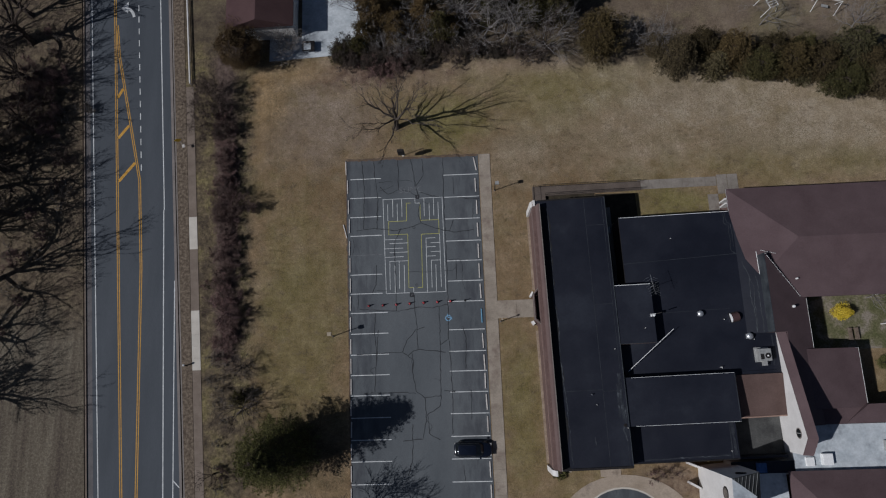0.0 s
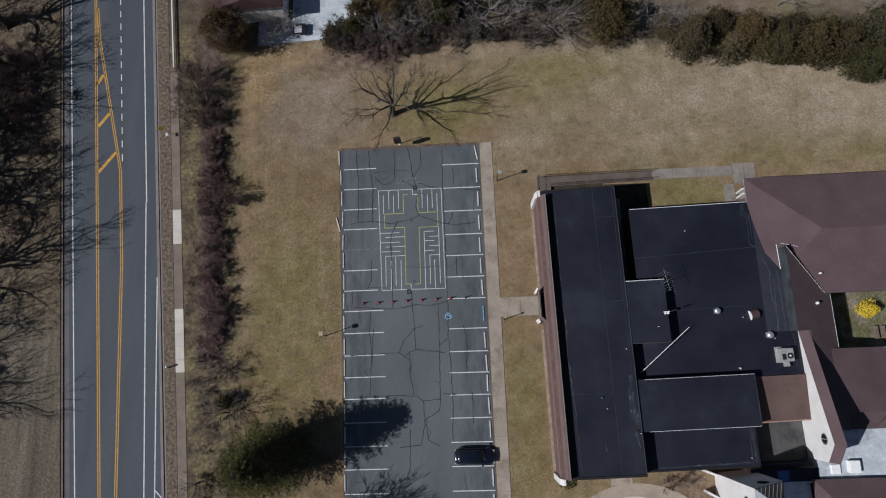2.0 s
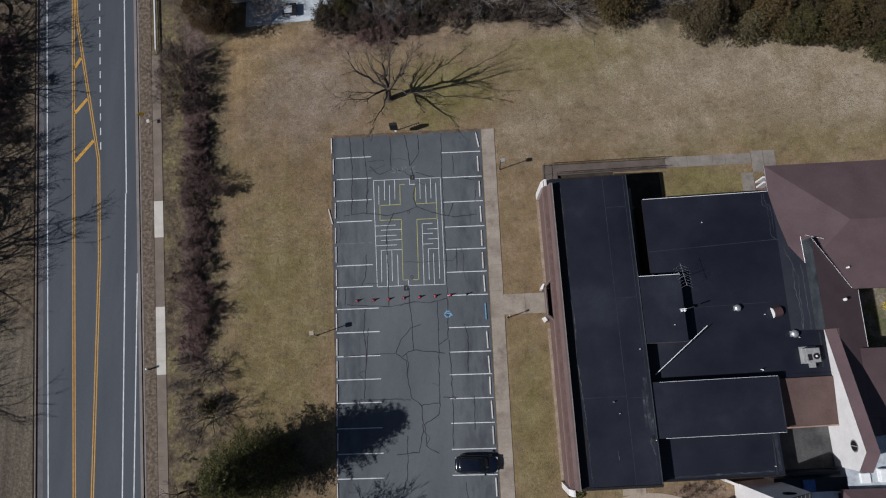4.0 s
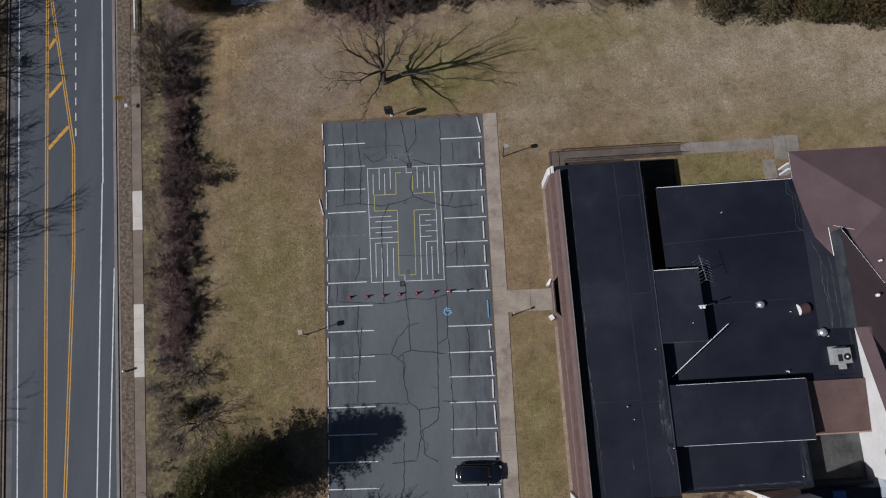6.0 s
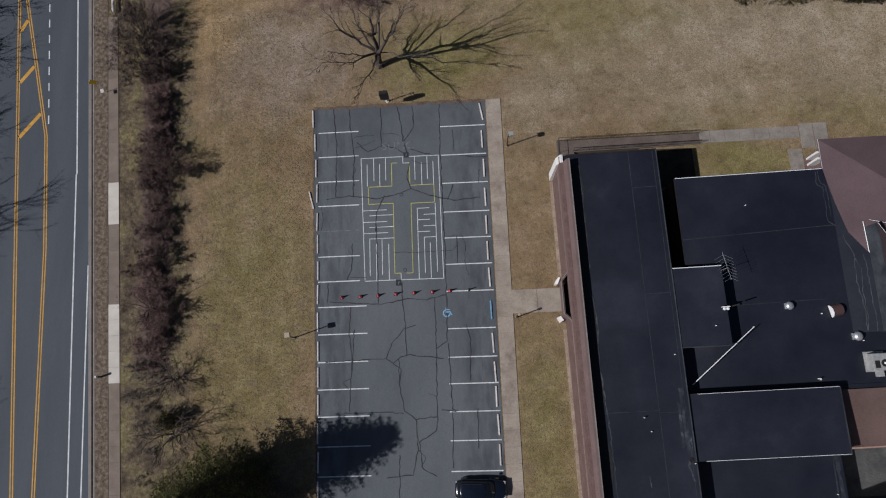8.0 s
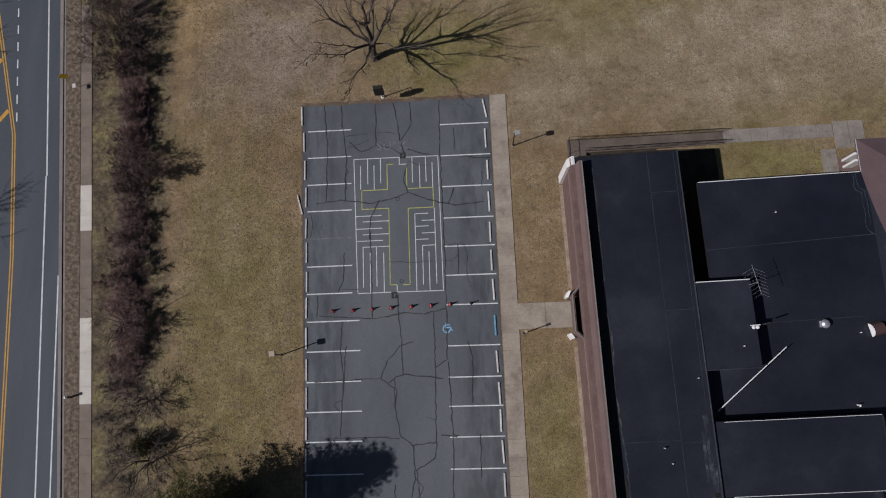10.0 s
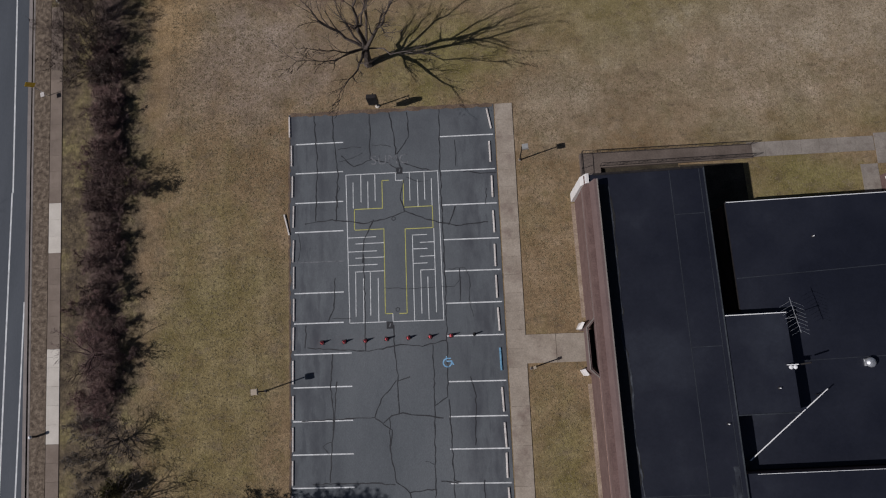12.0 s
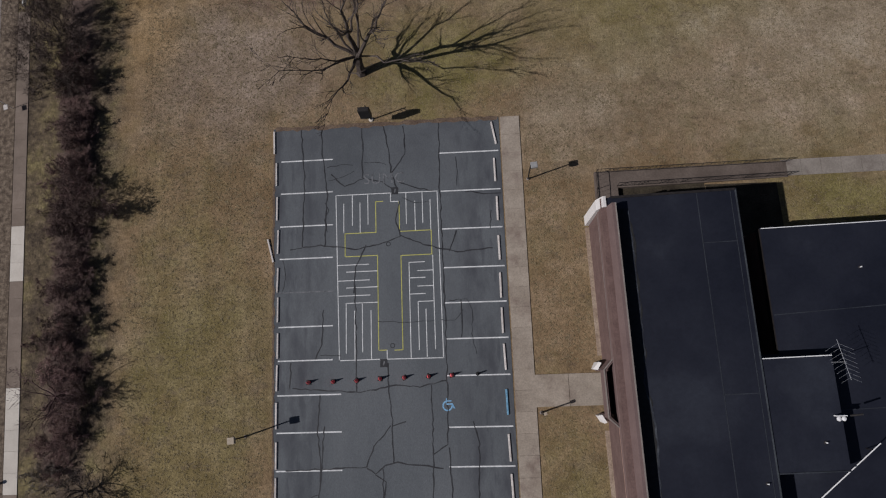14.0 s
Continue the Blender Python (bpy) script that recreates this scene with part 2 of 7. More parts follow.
    bsdf.inputs["Roughness"].default_value, bsdf.inputs["Specular IOR Level"].default_value = 0.95, 0.1
    bump = nodes.new("ShaderNodeBump")
    bump.inputs["Strength"].default_value, bump.inputs["Distance"].default_value = 0.9, 0.07
    link(noisy(11.0, 5, 0.7), bump.inputs["Height"])
    link(bump.outputs[0], bsdf.inputs["Normal"])
    return m


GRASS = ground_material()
VERGE_SOIL = material("verge_soil", [(0.34, (0.070, 0.053, 0.040)), (0.5, (0.132, 0.103, 0.076)), (0.66, (0.21, 0.168, 0.125))], 2.6, 8, (12, 0.45), 0.95, bump=(14, 0.7, 0.04), spec=0.1)
SAND = material("sandy_earth", [(0.3, (0.22, 0.16, 0.115)), (0.7, (0.36, 0.29, 0.22))], 1.2, 6, (8, 0.3), 0.95, bump=(10, 0.5, 0.03), spec=0.1)
ASPHALT_ROAD = material("road_asphalt", [(0.3, (0.052, 0.060, 0.070)), (0.7, (0.070, 0.079, 0.091))], 0.35, 5, (20, 0.12), 0.8, bump=(60, 0.3, 0.005), stretch=(1, 0.15, 1))
# also darkens the ground inside the church's shadow
DARK_GROUND = material("dark_brown_ground", [(0.3, (0.022, 0.018, 0.014)), (0.7, (0.06, 0.05, 0.034))], 0.8, 6, (9, 0.5), 0.95, bump=(12, 0.7, 0.03), spec=0.1)


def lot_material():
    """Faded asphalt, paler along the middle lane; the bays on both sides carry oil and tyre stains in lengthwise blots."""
    m = material("lot_asphalt", [(0.28, (0.073, 0.0815, 0.0875)), (0.5, (0.1015, 0.1110, 0.1175)), (0.72, (0.1255, 0.1350, 0.1400))], 0.15, 6, (16, 0.16), 0.85, bump=(50, 0.35, 0.006), stretch=(1, 0.4, 1), grain=(40.0, 0.15))
    nodes, link = m.node_tree.nodes, m.node_tree.links.new
    bsdf = nodes["Principled BSDF"]
    base = bsdf.inputs["Base Color"].links[0].from_socket
    geo = nodes.new("ShaderNodeNewGeometry")
    sep = nodes.new("ShaderNodeSeparateXYZ")
    link(geo.outputs["Position"], sep.inputs[0])

    def calc(op, a, b):
        n = nodes.new("ShaderNodeMath")
        n.operation = op
        for k, v in enumerate((a, b)):
            if isinstance(v, (int, float)):
                n.inputs[k].default_value = v
            else:
                link(v, n.inputs[k])
        return n.outputs[0]

    def ramp_to(v, lo, hi, a, b):
        n = nodes.new("ShaderNodeMapRange")
        for k, x in enumerate((lo, hi, a, b)):
            n.inputs[k + 1].default_value = x
        link(v, n.inputs[0])
        return n.outputs[0]

    def blots(scale, stretch, detail):
        mp = nodes.new("ShaderNodeMapping")
        mp.inputs["Scale"].default_value = stretch
        link(geo.outputs["Position"], mp.inputs[0])
        n = nodes.new("ShaderNodeTexNoise")
        n.inputs["Scale"].default_value, n.inputs["Detail"].default_value, n.inputs["Roughness"].default_value = scale, detail, 0.55
        link(mp.outputs[0], n.inputs["Vector"])
        return n.outputs["Fac"]

    from_middle = calc("ABSOLUTE", calc("ADD", sep.outputs["X"], 4.1), 0.0)
    bays = ramp_to(from_middle, 4.2, 6.6, 0.12, 1.0)
    stain = calc("MULTIPLY", calc("MAXIMUM", ramp_to(blots(0.42, (1.5, 0.55, 1.0), 4.0), 0.42, 0.66, 0.0, 0.72), ramp_to(blots(0.9, (1.9, 0.38, 1.0), 3.0), 0.50, 0.66, 0.0, 0.55)), bays)
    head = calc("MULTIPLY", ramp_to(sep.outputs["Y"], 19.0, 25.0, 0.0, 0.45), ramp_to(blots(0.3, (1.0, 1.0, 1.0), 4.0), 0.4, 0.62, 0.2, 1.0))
    mix = nodes.new("ShaderNodeMix")
    mix.data_type = "RGBA"
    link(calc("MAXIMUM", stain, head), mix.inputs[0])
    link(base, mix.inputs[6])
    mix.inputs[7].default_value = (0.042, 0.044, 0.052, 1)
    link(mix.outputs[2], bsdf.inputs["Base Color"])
    return m


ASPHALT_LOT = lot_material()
SEALANT = material("crack_sealant", [(0.3, (0.014, 0.014, 0.016)), (0.7, (0.036, 0.037, 0.04))], 2, 4, (14, 0.3), 0.6, bump=(30, 0.3, 0.004))
CONCRETE = material("walk_concrete", [(0.3, (0.235, 0.196, 0.152)), (0.7, (0.345, 0.298, 0.240))], 0.5, 7, (9, 0.22), 0.9, bump=(40, 0.25, 0.004), piece=0.05, patches=(0.45, 0.52, 0.70, (0.195, 0.152, 0.122)))
RAMP_CONCRETE = material("stained_ramp_concrete", [(0.3, (0.080, 0.062, 0.050)), (0.7, (0.14, 0.112, 0.092))], 0.5, 6, (9, 0.25), 0.9, bump=(40, 0.25, 0.004))
APRON = material("tan_apron_concrete", [(0.3, (0.28, 0.225, 0.168)), (0.7, (0.39, 0.325, 0.255))], 0.5, 7, (9, 0.2), 0.9, bump=(40, 0.25, 0.004), patches=(0.5, 0.56, 0.72, (0.20, 0.158, 0.12)))
CONCRETE_GREY = material("grey_walk_concrete", [(0.3, (0.178, 0.156, 0.130)), (0.7, (0.258, 0.230, 0.197))], 0.6, 7, (9, 0.2), 0.9, bump=(40, 0.25, 0.004), piece=0.03, patches=(0.8, 0.55, 0.7, (0.16, 0.135, 0.115)))
SOIL_EDGE = material("blown_soil", [(0.3, (0.085, 0.060, 0.045)), (0.7, (0.17, 0.125, 0.088))], 0.9, 6, (9, 0.4), 0.95, bump=(12, 0.5, 0.02), spec=0.1)
CONCRETE_NEW = material("new_concrete", [(0.3, (0.46, 0.42, 0.36)), (0.7, (0.56, 0.52, 0.45))], 0.7, 6, (14, 0.1), 0.9, bump=(40, 0.2, 0.004), piece=0.06)
CONCRETE_OLD = material("old_concrete", [(0.3, (0.15, 0.118, 0.092)), (0.7, (0.21, 0.168, 0.134))], 0.7, 6, (14, 0.2), 0.9, bump=(40, 0.25, 0.004), piece=0.08)
KERB = material("kerb_concrete", [(0.3, (0.16, 0.14, 0.125)), (0.7, (0.25, 0.22, 0.195))], 0.9, 5, (10, 0.22), 0.9, piece=0.05)
STOP = material("wheel_stop_concrete", [(0.3, (0.43, 0.395, 0.36)), (0.7, (0.60, 0.565, 0.525))], 2, 5, (12, 0.2), 0.9, bump=(30, 0.3, 0.004), piece=0.12)
BLUE_STOP = material("blue_stop_paint", [(0.3, (0.10, 0.24, 0.36)), (0.7, (0.17, 0.33, 0.45))], 3, 5, (12, 0.2), 0.8)
WHITE_LINE = material("worn_white_paint", [(0.3, (0.42, 0.43, 0.42)), (0.6, (0.62, 0.63, 0.62))], 1.5, 6, (18, 0.3), 0.8, bump=None)
FAINT_LINE = material("faded_white_paint", [(0.35, (0.082, 0.086, 0.092)), (0.7, (0.20, 0.205, 0.21))], 2.2, 6, (9, 0.3), 0.8, bump=None)
YELLOW_LINE = material("yellow_lot_paint", [(0.3, (0.34, 0.33, 0.07)), (0.7, (0.50, 0.48, 0.14))], 1.5, 6, (18, 0.3), 0.8, bump=None)
ORANGE_LINE = material("yellow_road_paint", [(0.3, (0.42, 0.22, 0.03)), (0.7, (0.56, 0.31, 0.06))], 1.5, 6, (14, 0.22), 0.8, bump=None)
BLUE_LINE = material("blue_paint", [(0.3, (0.13, 0.30, 0.48)), (0.7, (0.24, 0.42, 0.58))], 2, 6, (14, 0.3), 0.8, bump=None)
MEMBRANE = material("black_roof_membrane", [(0.3, (0.0098, 0.0112, 0.0180)), (0.55, (0.0138, 0.0157, 0.0243)), (0.75, (0.0240, 0.0278, 0.0385))], 0.14, 6, (5, 0.14), 0.55,
                    bump=(3, 0.15, 0.01), spec=0.28, sheen=(0.45, 0.65))
SCUFF = material("chalky_scuff", [(0.36, (0.014, 0.016, 0.023)), (0.54, (0.028, 0.032, 0.040)), (0.72, (0.092, 0.102, 0.112))], 0.9, 7, (9, 0.35), 0.7, bump=None)
PALE_SEAM = material("pale_roof_seam", [(0.3, (0.020, 0.024, 0.029)), (0.7, (0.062, 0.070, 0.077))], 0.7, 5, (8, 0.3), 0.65)
BARK_GREY = material("grey_bark", [(0.3, (0.052, 0.042, 0.036)), (0.7, (0.115, 0.096, 0.084))], 3, 5, (12, 0.3), 0.95, bump=(18, 0.7, 0.02), spec=0.1)
SEAM = material("roof_seam", [(0.3, (0.014, 0.016, 0.021)), (0.7, (0.040, 0.045, 0.053))], 0.5, 5, (8, 0.3), 0.6)
GREY_ROOF = material("grey_roof_gravel", [(0.3, (0.036, 0.036, 0.036)), (0.7, (0.098, 0.098, 0.092))], 0.5, 6, (9, 0.3), 0.9)
SHINGLE = material("maroon_shingle", [(0.3, (0.080, 0.052, 0.054)), (0.7, (0.109, 0.074, 0.076))], 0.3, 5, (10, 0.2), 0.85, bump=(14, 0.5, 0.02))
DARK_SHINGLE = material("dark_red_shingle", [(0.3, (0.052, 0.027, 0.027)), (0.7, (0.074, 0.041, 0.040))], 0.3, 5, (10, 0.2), 0.85, bump=(14, 0.5, 0.02))
BROWN_METAL = material("brown_fascia", [(0.3, (0.125, 0.085, 0.078)), (0.7, (0.165, 0.115, 0.105))], 0.5, 4, (7, 0.12), 0.7)
BRICK = material("brown_brick_wall", [(0.3, (0.105, 0.066, 0.058)), (0.7, (0.15, 0.098, 0.086))], 1.2, 5, (9, 0.25), 0.9)
WHITE_WALL = material("white_stucco", [(0.3, (0.58, 0.56, 0.53)), (0.7, (0.70, 0.68, 0.65))], 0.5, 6, (5, 0.07), 0.85, bump=(20, 0.3, 0.005))
WHITE_ROOF = material("white_roof_coating", [(0.3, (0.36, 0.395, 0.415)), (0.7, (0.54, 0.57, 0.585))], 0.6, 6, (3, 0.14), 0.7, bump=(4, 0.3, 0.01), patches=(0.45, 0.56, 0.72, (0.27, 0.29, 0.31)))
WHITE_METAL = material("white_metal", [(0.3, (0.72, 0.72, 0.70)), (0.7, (0.84, 0.84, 0.82))], 3, 3, (9, 0.08), 0.45, spec=0.5)
GALVANISED = material("galvanised_metal", [(0.3, (0.42, 0.43, 0.44)), (0.7, (0.6, 0.61, 0.62))], 4, 4, (12, 0.15), 0.4, 0.7)
GREY_METAL = material("grey_metal", [(0.3, (0.30, 0.30, 0.29)), (0.7, (0.42, 0.42, 0.40))], 3, 4, (9, 0.12), 0.5, 0.3)
LAMP_TAN = material("tan_painted_metal", [(0.3, (0.30, 0.245, 0.175)), (0.7, (0.38, 0.32, 0.24))], 3, 4, (9, 0.12), 0.6)
DARK_METAL = material("dark_metal", [(0.3, (0.016, 0.014, 0.014)), (0.7, (0.032, 0.028, 0.026))], 3, 4, (9, 0.2), 0.55, 0.2)
RUBBER = material("black_rubber", [(0.3, (0.012, 0.012, 0.012)), (0.7, (0.022, 0.022, 0.022))], 5, 3, (12, 0.2), 0.8)
CONE_RED = material("cone_red_plastic", [(0.3, (0.84, 0.10, 0.11)), (0.7, (0.92, 0.17, 0.18))], 5, 3, (12, 0.1), 0.5)
CAR_PAINT = material("black_car_paint", [(0.3, (0.005, 0.007, 0.014)), (0.7, (0.008, 0.011, 0.021))], 1, 2, (30, 0.05), 0.16, 0.1, bump=None, spec=0.6)
GLASS_DARK = material("dark_glass", [(0.3, (0.006, 0.008, 0.01)), (0.7, (0.010, 0.012, 0.014))], 1, 2, (5, 0.05), 0.06, bump=None, spec=0.6)
GREY_PANE = material("grey_window_pane", [(0.3, (0.055, 0.05, 0.048)), (0.7, (0.17, 0.155, 0.145))], 2.2, 3, (6, 0.3), 0.12, bump=None, spec=0.6)
SIGN_YELLOW = material("yellow_sign", [(0.3, (0.62, 0.38, 0.02)), (0.7, (0.72, 0.46, 0.04))], 2, 3, (9, 0.1), 0.5)
BLUE_TARP = material("blue_plastic", [(0.3, (0.03, 0.07, 0.20)), (0.7, (0.06, 0.12, 0.28))], 2, 3, (9, 0.15), 0.5)
WOOD_GREY = material("weathered_wood", [(0.3, (0.12, 0.09, 0.065)), (0.7, (0.22, 0.17, 0.13))], 2, 5, (9, 0.25), 0.85)
BARK = material("grey_brown_bark", [(0.3, (0.045, 0.034, 0.028)), (0.7, (0.095, 0.075, 0.062))], 3, 5, (12, 0.35), 0.95, bump=(18, 0.8, 0.02), spec=0.1)
BARK_PALE = material("pale_bark", [(0.3, (0.13, 0.118, 0.112)), (0.7, (0.26, 0.240, 0.225))], 3, 5, (12, 0.3), 0.95, bump=(18, 0.6, 0.02), spec=0.1)
TWIG = material("purple_brown_twig", [(0.3, (0.066, 0.041, 0.042)), (0.7, (0.145, 0.094, 0.090))], 1.2, 5, (6, 0.35), 0.95, bump=None, spec=0.1)
NEEDLES = island_material("dark_green_needles", [(0.0, (0.032, 0.030, 0.012)), (0.6, (0.072, 0.066, 0.026)), (1.0, (0.135, 0.115, 0.048))])
NEEDLES_BRIGHT = island_material("spruce_needles", [(0.0, (0.046, 0.049, 0.017)), (0.6, (0.130, 0.130, 0.042)), (1.0, (0.27, 0.25, 0.095))], plant=0.0)
BRONZE_LEAF = island_material("bronze_cedar_foliage", [(0.0, (0.052, 0.036, 0.017)), (0.5, (0.122, 0.084, 0.038)), (1.0, (0.205, 0.147, 0.068))])
BRONZE_DARK = island_material("dark_bronze_foliage", [(0.0, (0.026, 0.020, 0.011)), (0.5, (0.056, 0.043, 0.021)), (1.0, (0.105, 0.082, 0.040))])
RUST_LEAF = island_material("rust_brown_foliage", [(0.0, (0.040, 0.026, 0.013)), (0.5, (0.098, 0.064, 0.030)), (1.0, (0.17, 0.118, 0.058))], plant=0.0)
BROWN_OLIVE = island_material("brown_olive_foliage", [(0.0, (0.034, 0.027, 0.016)), (0.5, (0.078, 0.062, 0.034)), (1.0, (0.145, 0.115, 0.064))], plant=0.2)
OLIVE_LEAF = island_material("olive_cedar_foliage", [(0.0, (0.040, 0.036, 0.019)), (0.5, (0.092, 0.081, 0.042)), (1.0, (0.17, 0.145, 0.078))])
YELLOW_LEAF = island_material("yellow_blossom", [(0.0, (0.42, 0.32, 0.02)), (0.6, (0.62, 0.50, 0.04)), (1.0, (0.72, 0.62, 0.12))])
DRY_LEAF = island_material("dry_leaves", [(0.0, (0.082, 0.051, 0.050)), (0.5, (0.150, 0.098, 0.092)), (1.0, (0.235, 0.168, 0.150))])
GREY_TWIG = island_material("grey_twigs", [(0.0, (0.075, 0.062, 0.052)), (0.5, (0.13, 0.112, 0.092)), (1.0, (0.22, 0.195, 0.165))])
DARK_TWIG = island_material("dark_brown_twigs", [(0.0, (0.040, 0.031, 0.027)), (0.5, (0.082, 0.064, 0.056)), (1.0, (0.145, 0.116, 0.100))])
DRY_GRASS = island_material("dry_grass_tufts", [(0.0, (0.10, 0.078, 0.04)), (0.5, (0.20, 0.16, 0.095)), (1.0, (0.31, 0.26, 0.17))])


# ---- mesh helpers ----
def add(name, bm, mat_, parent=None, label="", category="", group="", kind=""):
    """Links a bmesh as one mesh object."""
    me = bpy.data.meshes.new(name)
    bm.normal_update()
    bm.to_mesh(me)
    bm.free()
    me.materials.append(mat_)
    ob = new(name, me)
    ob.parent = parent
    return tagged(ob, label, category, group, kind)


def part(name, bm, mat_, parent, label=""):
    return add(name, bm, mat_, parent, label)


def thing(name, m, label, category, group="", kind=""):
    ob = new(name)
    ob.empty_display_size = 0.2
    ob.matrix_basis = m
    return tagged(ob, label, category, group, kind)


def prism(pts, z0, z1, bevel=0.0, bm=None):
    """A solid over a plan outline; z1 may be a number or one height per corner."""
    bm = bm or bmesh.new()
    tops = z1 if isinstance(z1, (list, tuple)) else [z1] * len(pts)
    area = sum(a[0] * b[1] - b[0] * a[1] for a, b in zip(pts, pts[1:] + pts[:1]))
    if area < 0:
        pts, tops = pts[::-1], list(tops)[::-1]
    lo = [bm.verts.new((x, y, z0)) for x, y in pts]
    hi = [bm.verts.new((x, y, z)) for (x, y), z in zip(pts, tops)]
    n = len(pts)
    bm.faces.new(lo[::-1])
    top = bm.faces.new(hi)
    for i in range(n):
        bm.faces.new((lo[i], lo[(i + 1) % n], hi[(i + 1) % n], hi[i]))
    if bevel:
        bmesh.ops.bevel(bm, geom=list(top.edges), offset=bevel, segments=2, affect="EDGES")
    return bm


def box(x0, y0, z0, x1, y1, z1, bevel=0.0, bm=None):
    return prism([(x0, y0), (x1, y0), (x1, y1), (x0, y1)], z0, z1, bevel, bm)


def rod(a, b, r0, r1=None, sides=8, bm=None):
    """A tapered round bar from a to b."""
    bm = bm or bmesh.new()
    r1 = r0 if r1 is None else r1
    a, b = Vector(a), Vector(b)
    q = (b - a).to_track_quat("Z", "Y")
    rings = []
    for p, r in ((a, r0), (b, r1)):
        rings.append([bm.verts.new(p + q @ Vector((r * math.cos(2 * math.pi * k / sides), r * math.sin(2 * math.pi * k / sides), 0))) for k in range(sides)])
    for k in range(sides):
        bm.faces.new((rings[0][k], rings[0][(k + 1) % sides], rings[1][(k + 1) % sides], rings[1][k]))
    bm.faces.new(rings[0][::-1])
    bm.faces.new(rings[1])
    return bm


def lathe(profile, sides=16, bm=None, at=(0, 0, 0)):
    """A round body from (radius, height) pairs."""
    bm = bm or bmesh.new()
    rings = []
    for r, z in profile:
        rings.append([bm.verts.new((at[0] + r * math.cos(2 * math.pi * k / sides), at[1] + r * math.sin(2 * math.pi * k / sides), at[2] + z)) for k in range(sides)])
    for a, b in zip(rings, rings[1:]):
        for k in range(sides):
            bm.faces.new((a[k], a[(k + 1) % sides], b[(k + 1) % sides], b[k]))
    bm.faces.new(rings[0][::-1])
    bm.faces.new(rings[-1])
    return bm


def sheet(pts, z, bm=None):
    """A flat painted mark."""
    bm = bm or bmesh.new()
    area = sum(a[0] * b[1] - b[0] * a[1] for a, b in zip(pts, pts[1:] + pts[:1]))
    bm.faces.new([bm.verts.new((x, y, z)) for x, y in (pts if area > 0 else pts[::-1])])
    return bm


def stripe(x0, y0, x1, y1, w, z, bm=None):
    """A straight painted stripe of width w."""
    d = Vector((x1 - x0, y1 - y0)).normalized() * w / 2
    return sheet([(x0 - d.y, y0 + d.x), (x0 + d.y, y0 - d.x), (x1 + d.y, y1 - d.x), (x1 - d.y, y1 + d.x)], z, bm)


def ribbon(pts, w, z, rng, bm=None):
    """A ragged band that follows a chain of points."""
    bm = bm or bmesh.new()
    chain = []
    for (ax, ay), (bx, by) in zip(pts, pts[1:]):
        n = max(2, int(math.hypot(bx - ax, by - ay) / 0.35))
        for k in range(n):
            chain.append((ax + (bx - ax) * k / n + rng.uniform(-0.06, 0.06), ay + (by - ay) * k / n + rng.uniform(-0.06, 0.06)))
    chain.append(pts[-1])
    prev = None
    for i, (x, y) in enumerate(chain):
        ax, ay = chain[max(0, i - 1)]
        bx, by = chain[min(len(chain) - 1, i + 1)]
        d = Vector((bx - ax, by - ay)).normalized() * w * rng.uniform(0.6, 1.35) / 2
        pair = (bm.verts.new((x - d.y, y + d.x, z)), bm.verts.new((x + d.y, y - d.x, z)))
        if prev:
            bm.faces.new((prev[0], prev[1], pair[1], pair[0]))
        prev = pair
    return bm


# ---- the site: ground, road, car park, walks ----
def road_left(y):
    return -49.13 - 0.0925 * (y - 2)


def road_right(y):
    return -36.15 - 0.0787 * (y - 2)


ROAD_Z = -0.12


def build_ground():
    """One sheet to the horizon; it dips under the road bed."""
    ys = [-2500, -400, -120, -60, -30, 0, 30, 60, 120, 400, 2500]
    bm = bmesh.new()
    rows = []
    for y in ys:
        c = max(-400, min(400, y))
        l, r = road_left(c), road_right(c)
        xs = [(-2500, 0), (-300, 0), (l - 0.4, 0), (l - 0.02, ROAD_Z - 0.2), (r + 0.02, ROAD_Z - 0.2), (r + 0.1, -0.03), (0 + max(0, r + 1), -0.0), (max(30, r + 30), 0), (300, 0), (2500, 0)]
        rows.append([bm.verts.new((x, y, z)) for x, z in xs])
    for a, b in zip(rows, rows[1:]):
        for k in range(len(a) - 1):
            bm.faces.new((a[k], a[k + 1], b[k + 1], b[k]))
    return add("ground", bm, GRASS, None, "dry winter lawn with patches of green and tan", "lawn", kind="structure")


build_ground()


def long_strip(name, fl, fr, z0, z1, mat_, label, category, y0=-400, y1=400, parent=None, kind="structure"):
    bm = prism([(fl(y0), y0), (fr(y0), y0), (fr(y1), y1), (fl(y1), y1)], z0, z1)
    return add(name, bm, mat_, parent, label, category, kind=kind)


road = long_strip("road", road_left, road_right, ROAD_Z - 0.15, ROAD_Z, ASPHALT_ROAD, "blue-grey asphalt road with painted lane lines", "road")
LZ = ROAD_Z + 0.004
# west edge strip of older asphalt, and a dark drainage edge
add("gutter", prism([(road_left(-400) - 0.02, -400), (road_left(-400) + 0.75, -400), (road_left(400) + 0.75, 400), (road_left(400) - 0.02, 400)], ROAD_Z - 0.1, ROAD_Z + 0.004),
    material("worn_road_edge", [(0.3, (0.09, 0.085, 0.085)), (0.7, (0.14, 0.13, 0.13))], 0.5, 5, (9, 0.3), 0.9), None, "worn paler asphalt strip along the road edge", "road edge", kind="structure")
add("kerb", prism([(road_left(-400) - 0.2, -400), (road_left(-400) - 0.03, -400), (road_left(400) - 0.03, 400), (road_left(400) - 0.2, 400)], -0.3, 0.02), CONCRETE_OLD, None,
    "dark stained concrete kerb at the wooded side", "kerb", kind="structure")
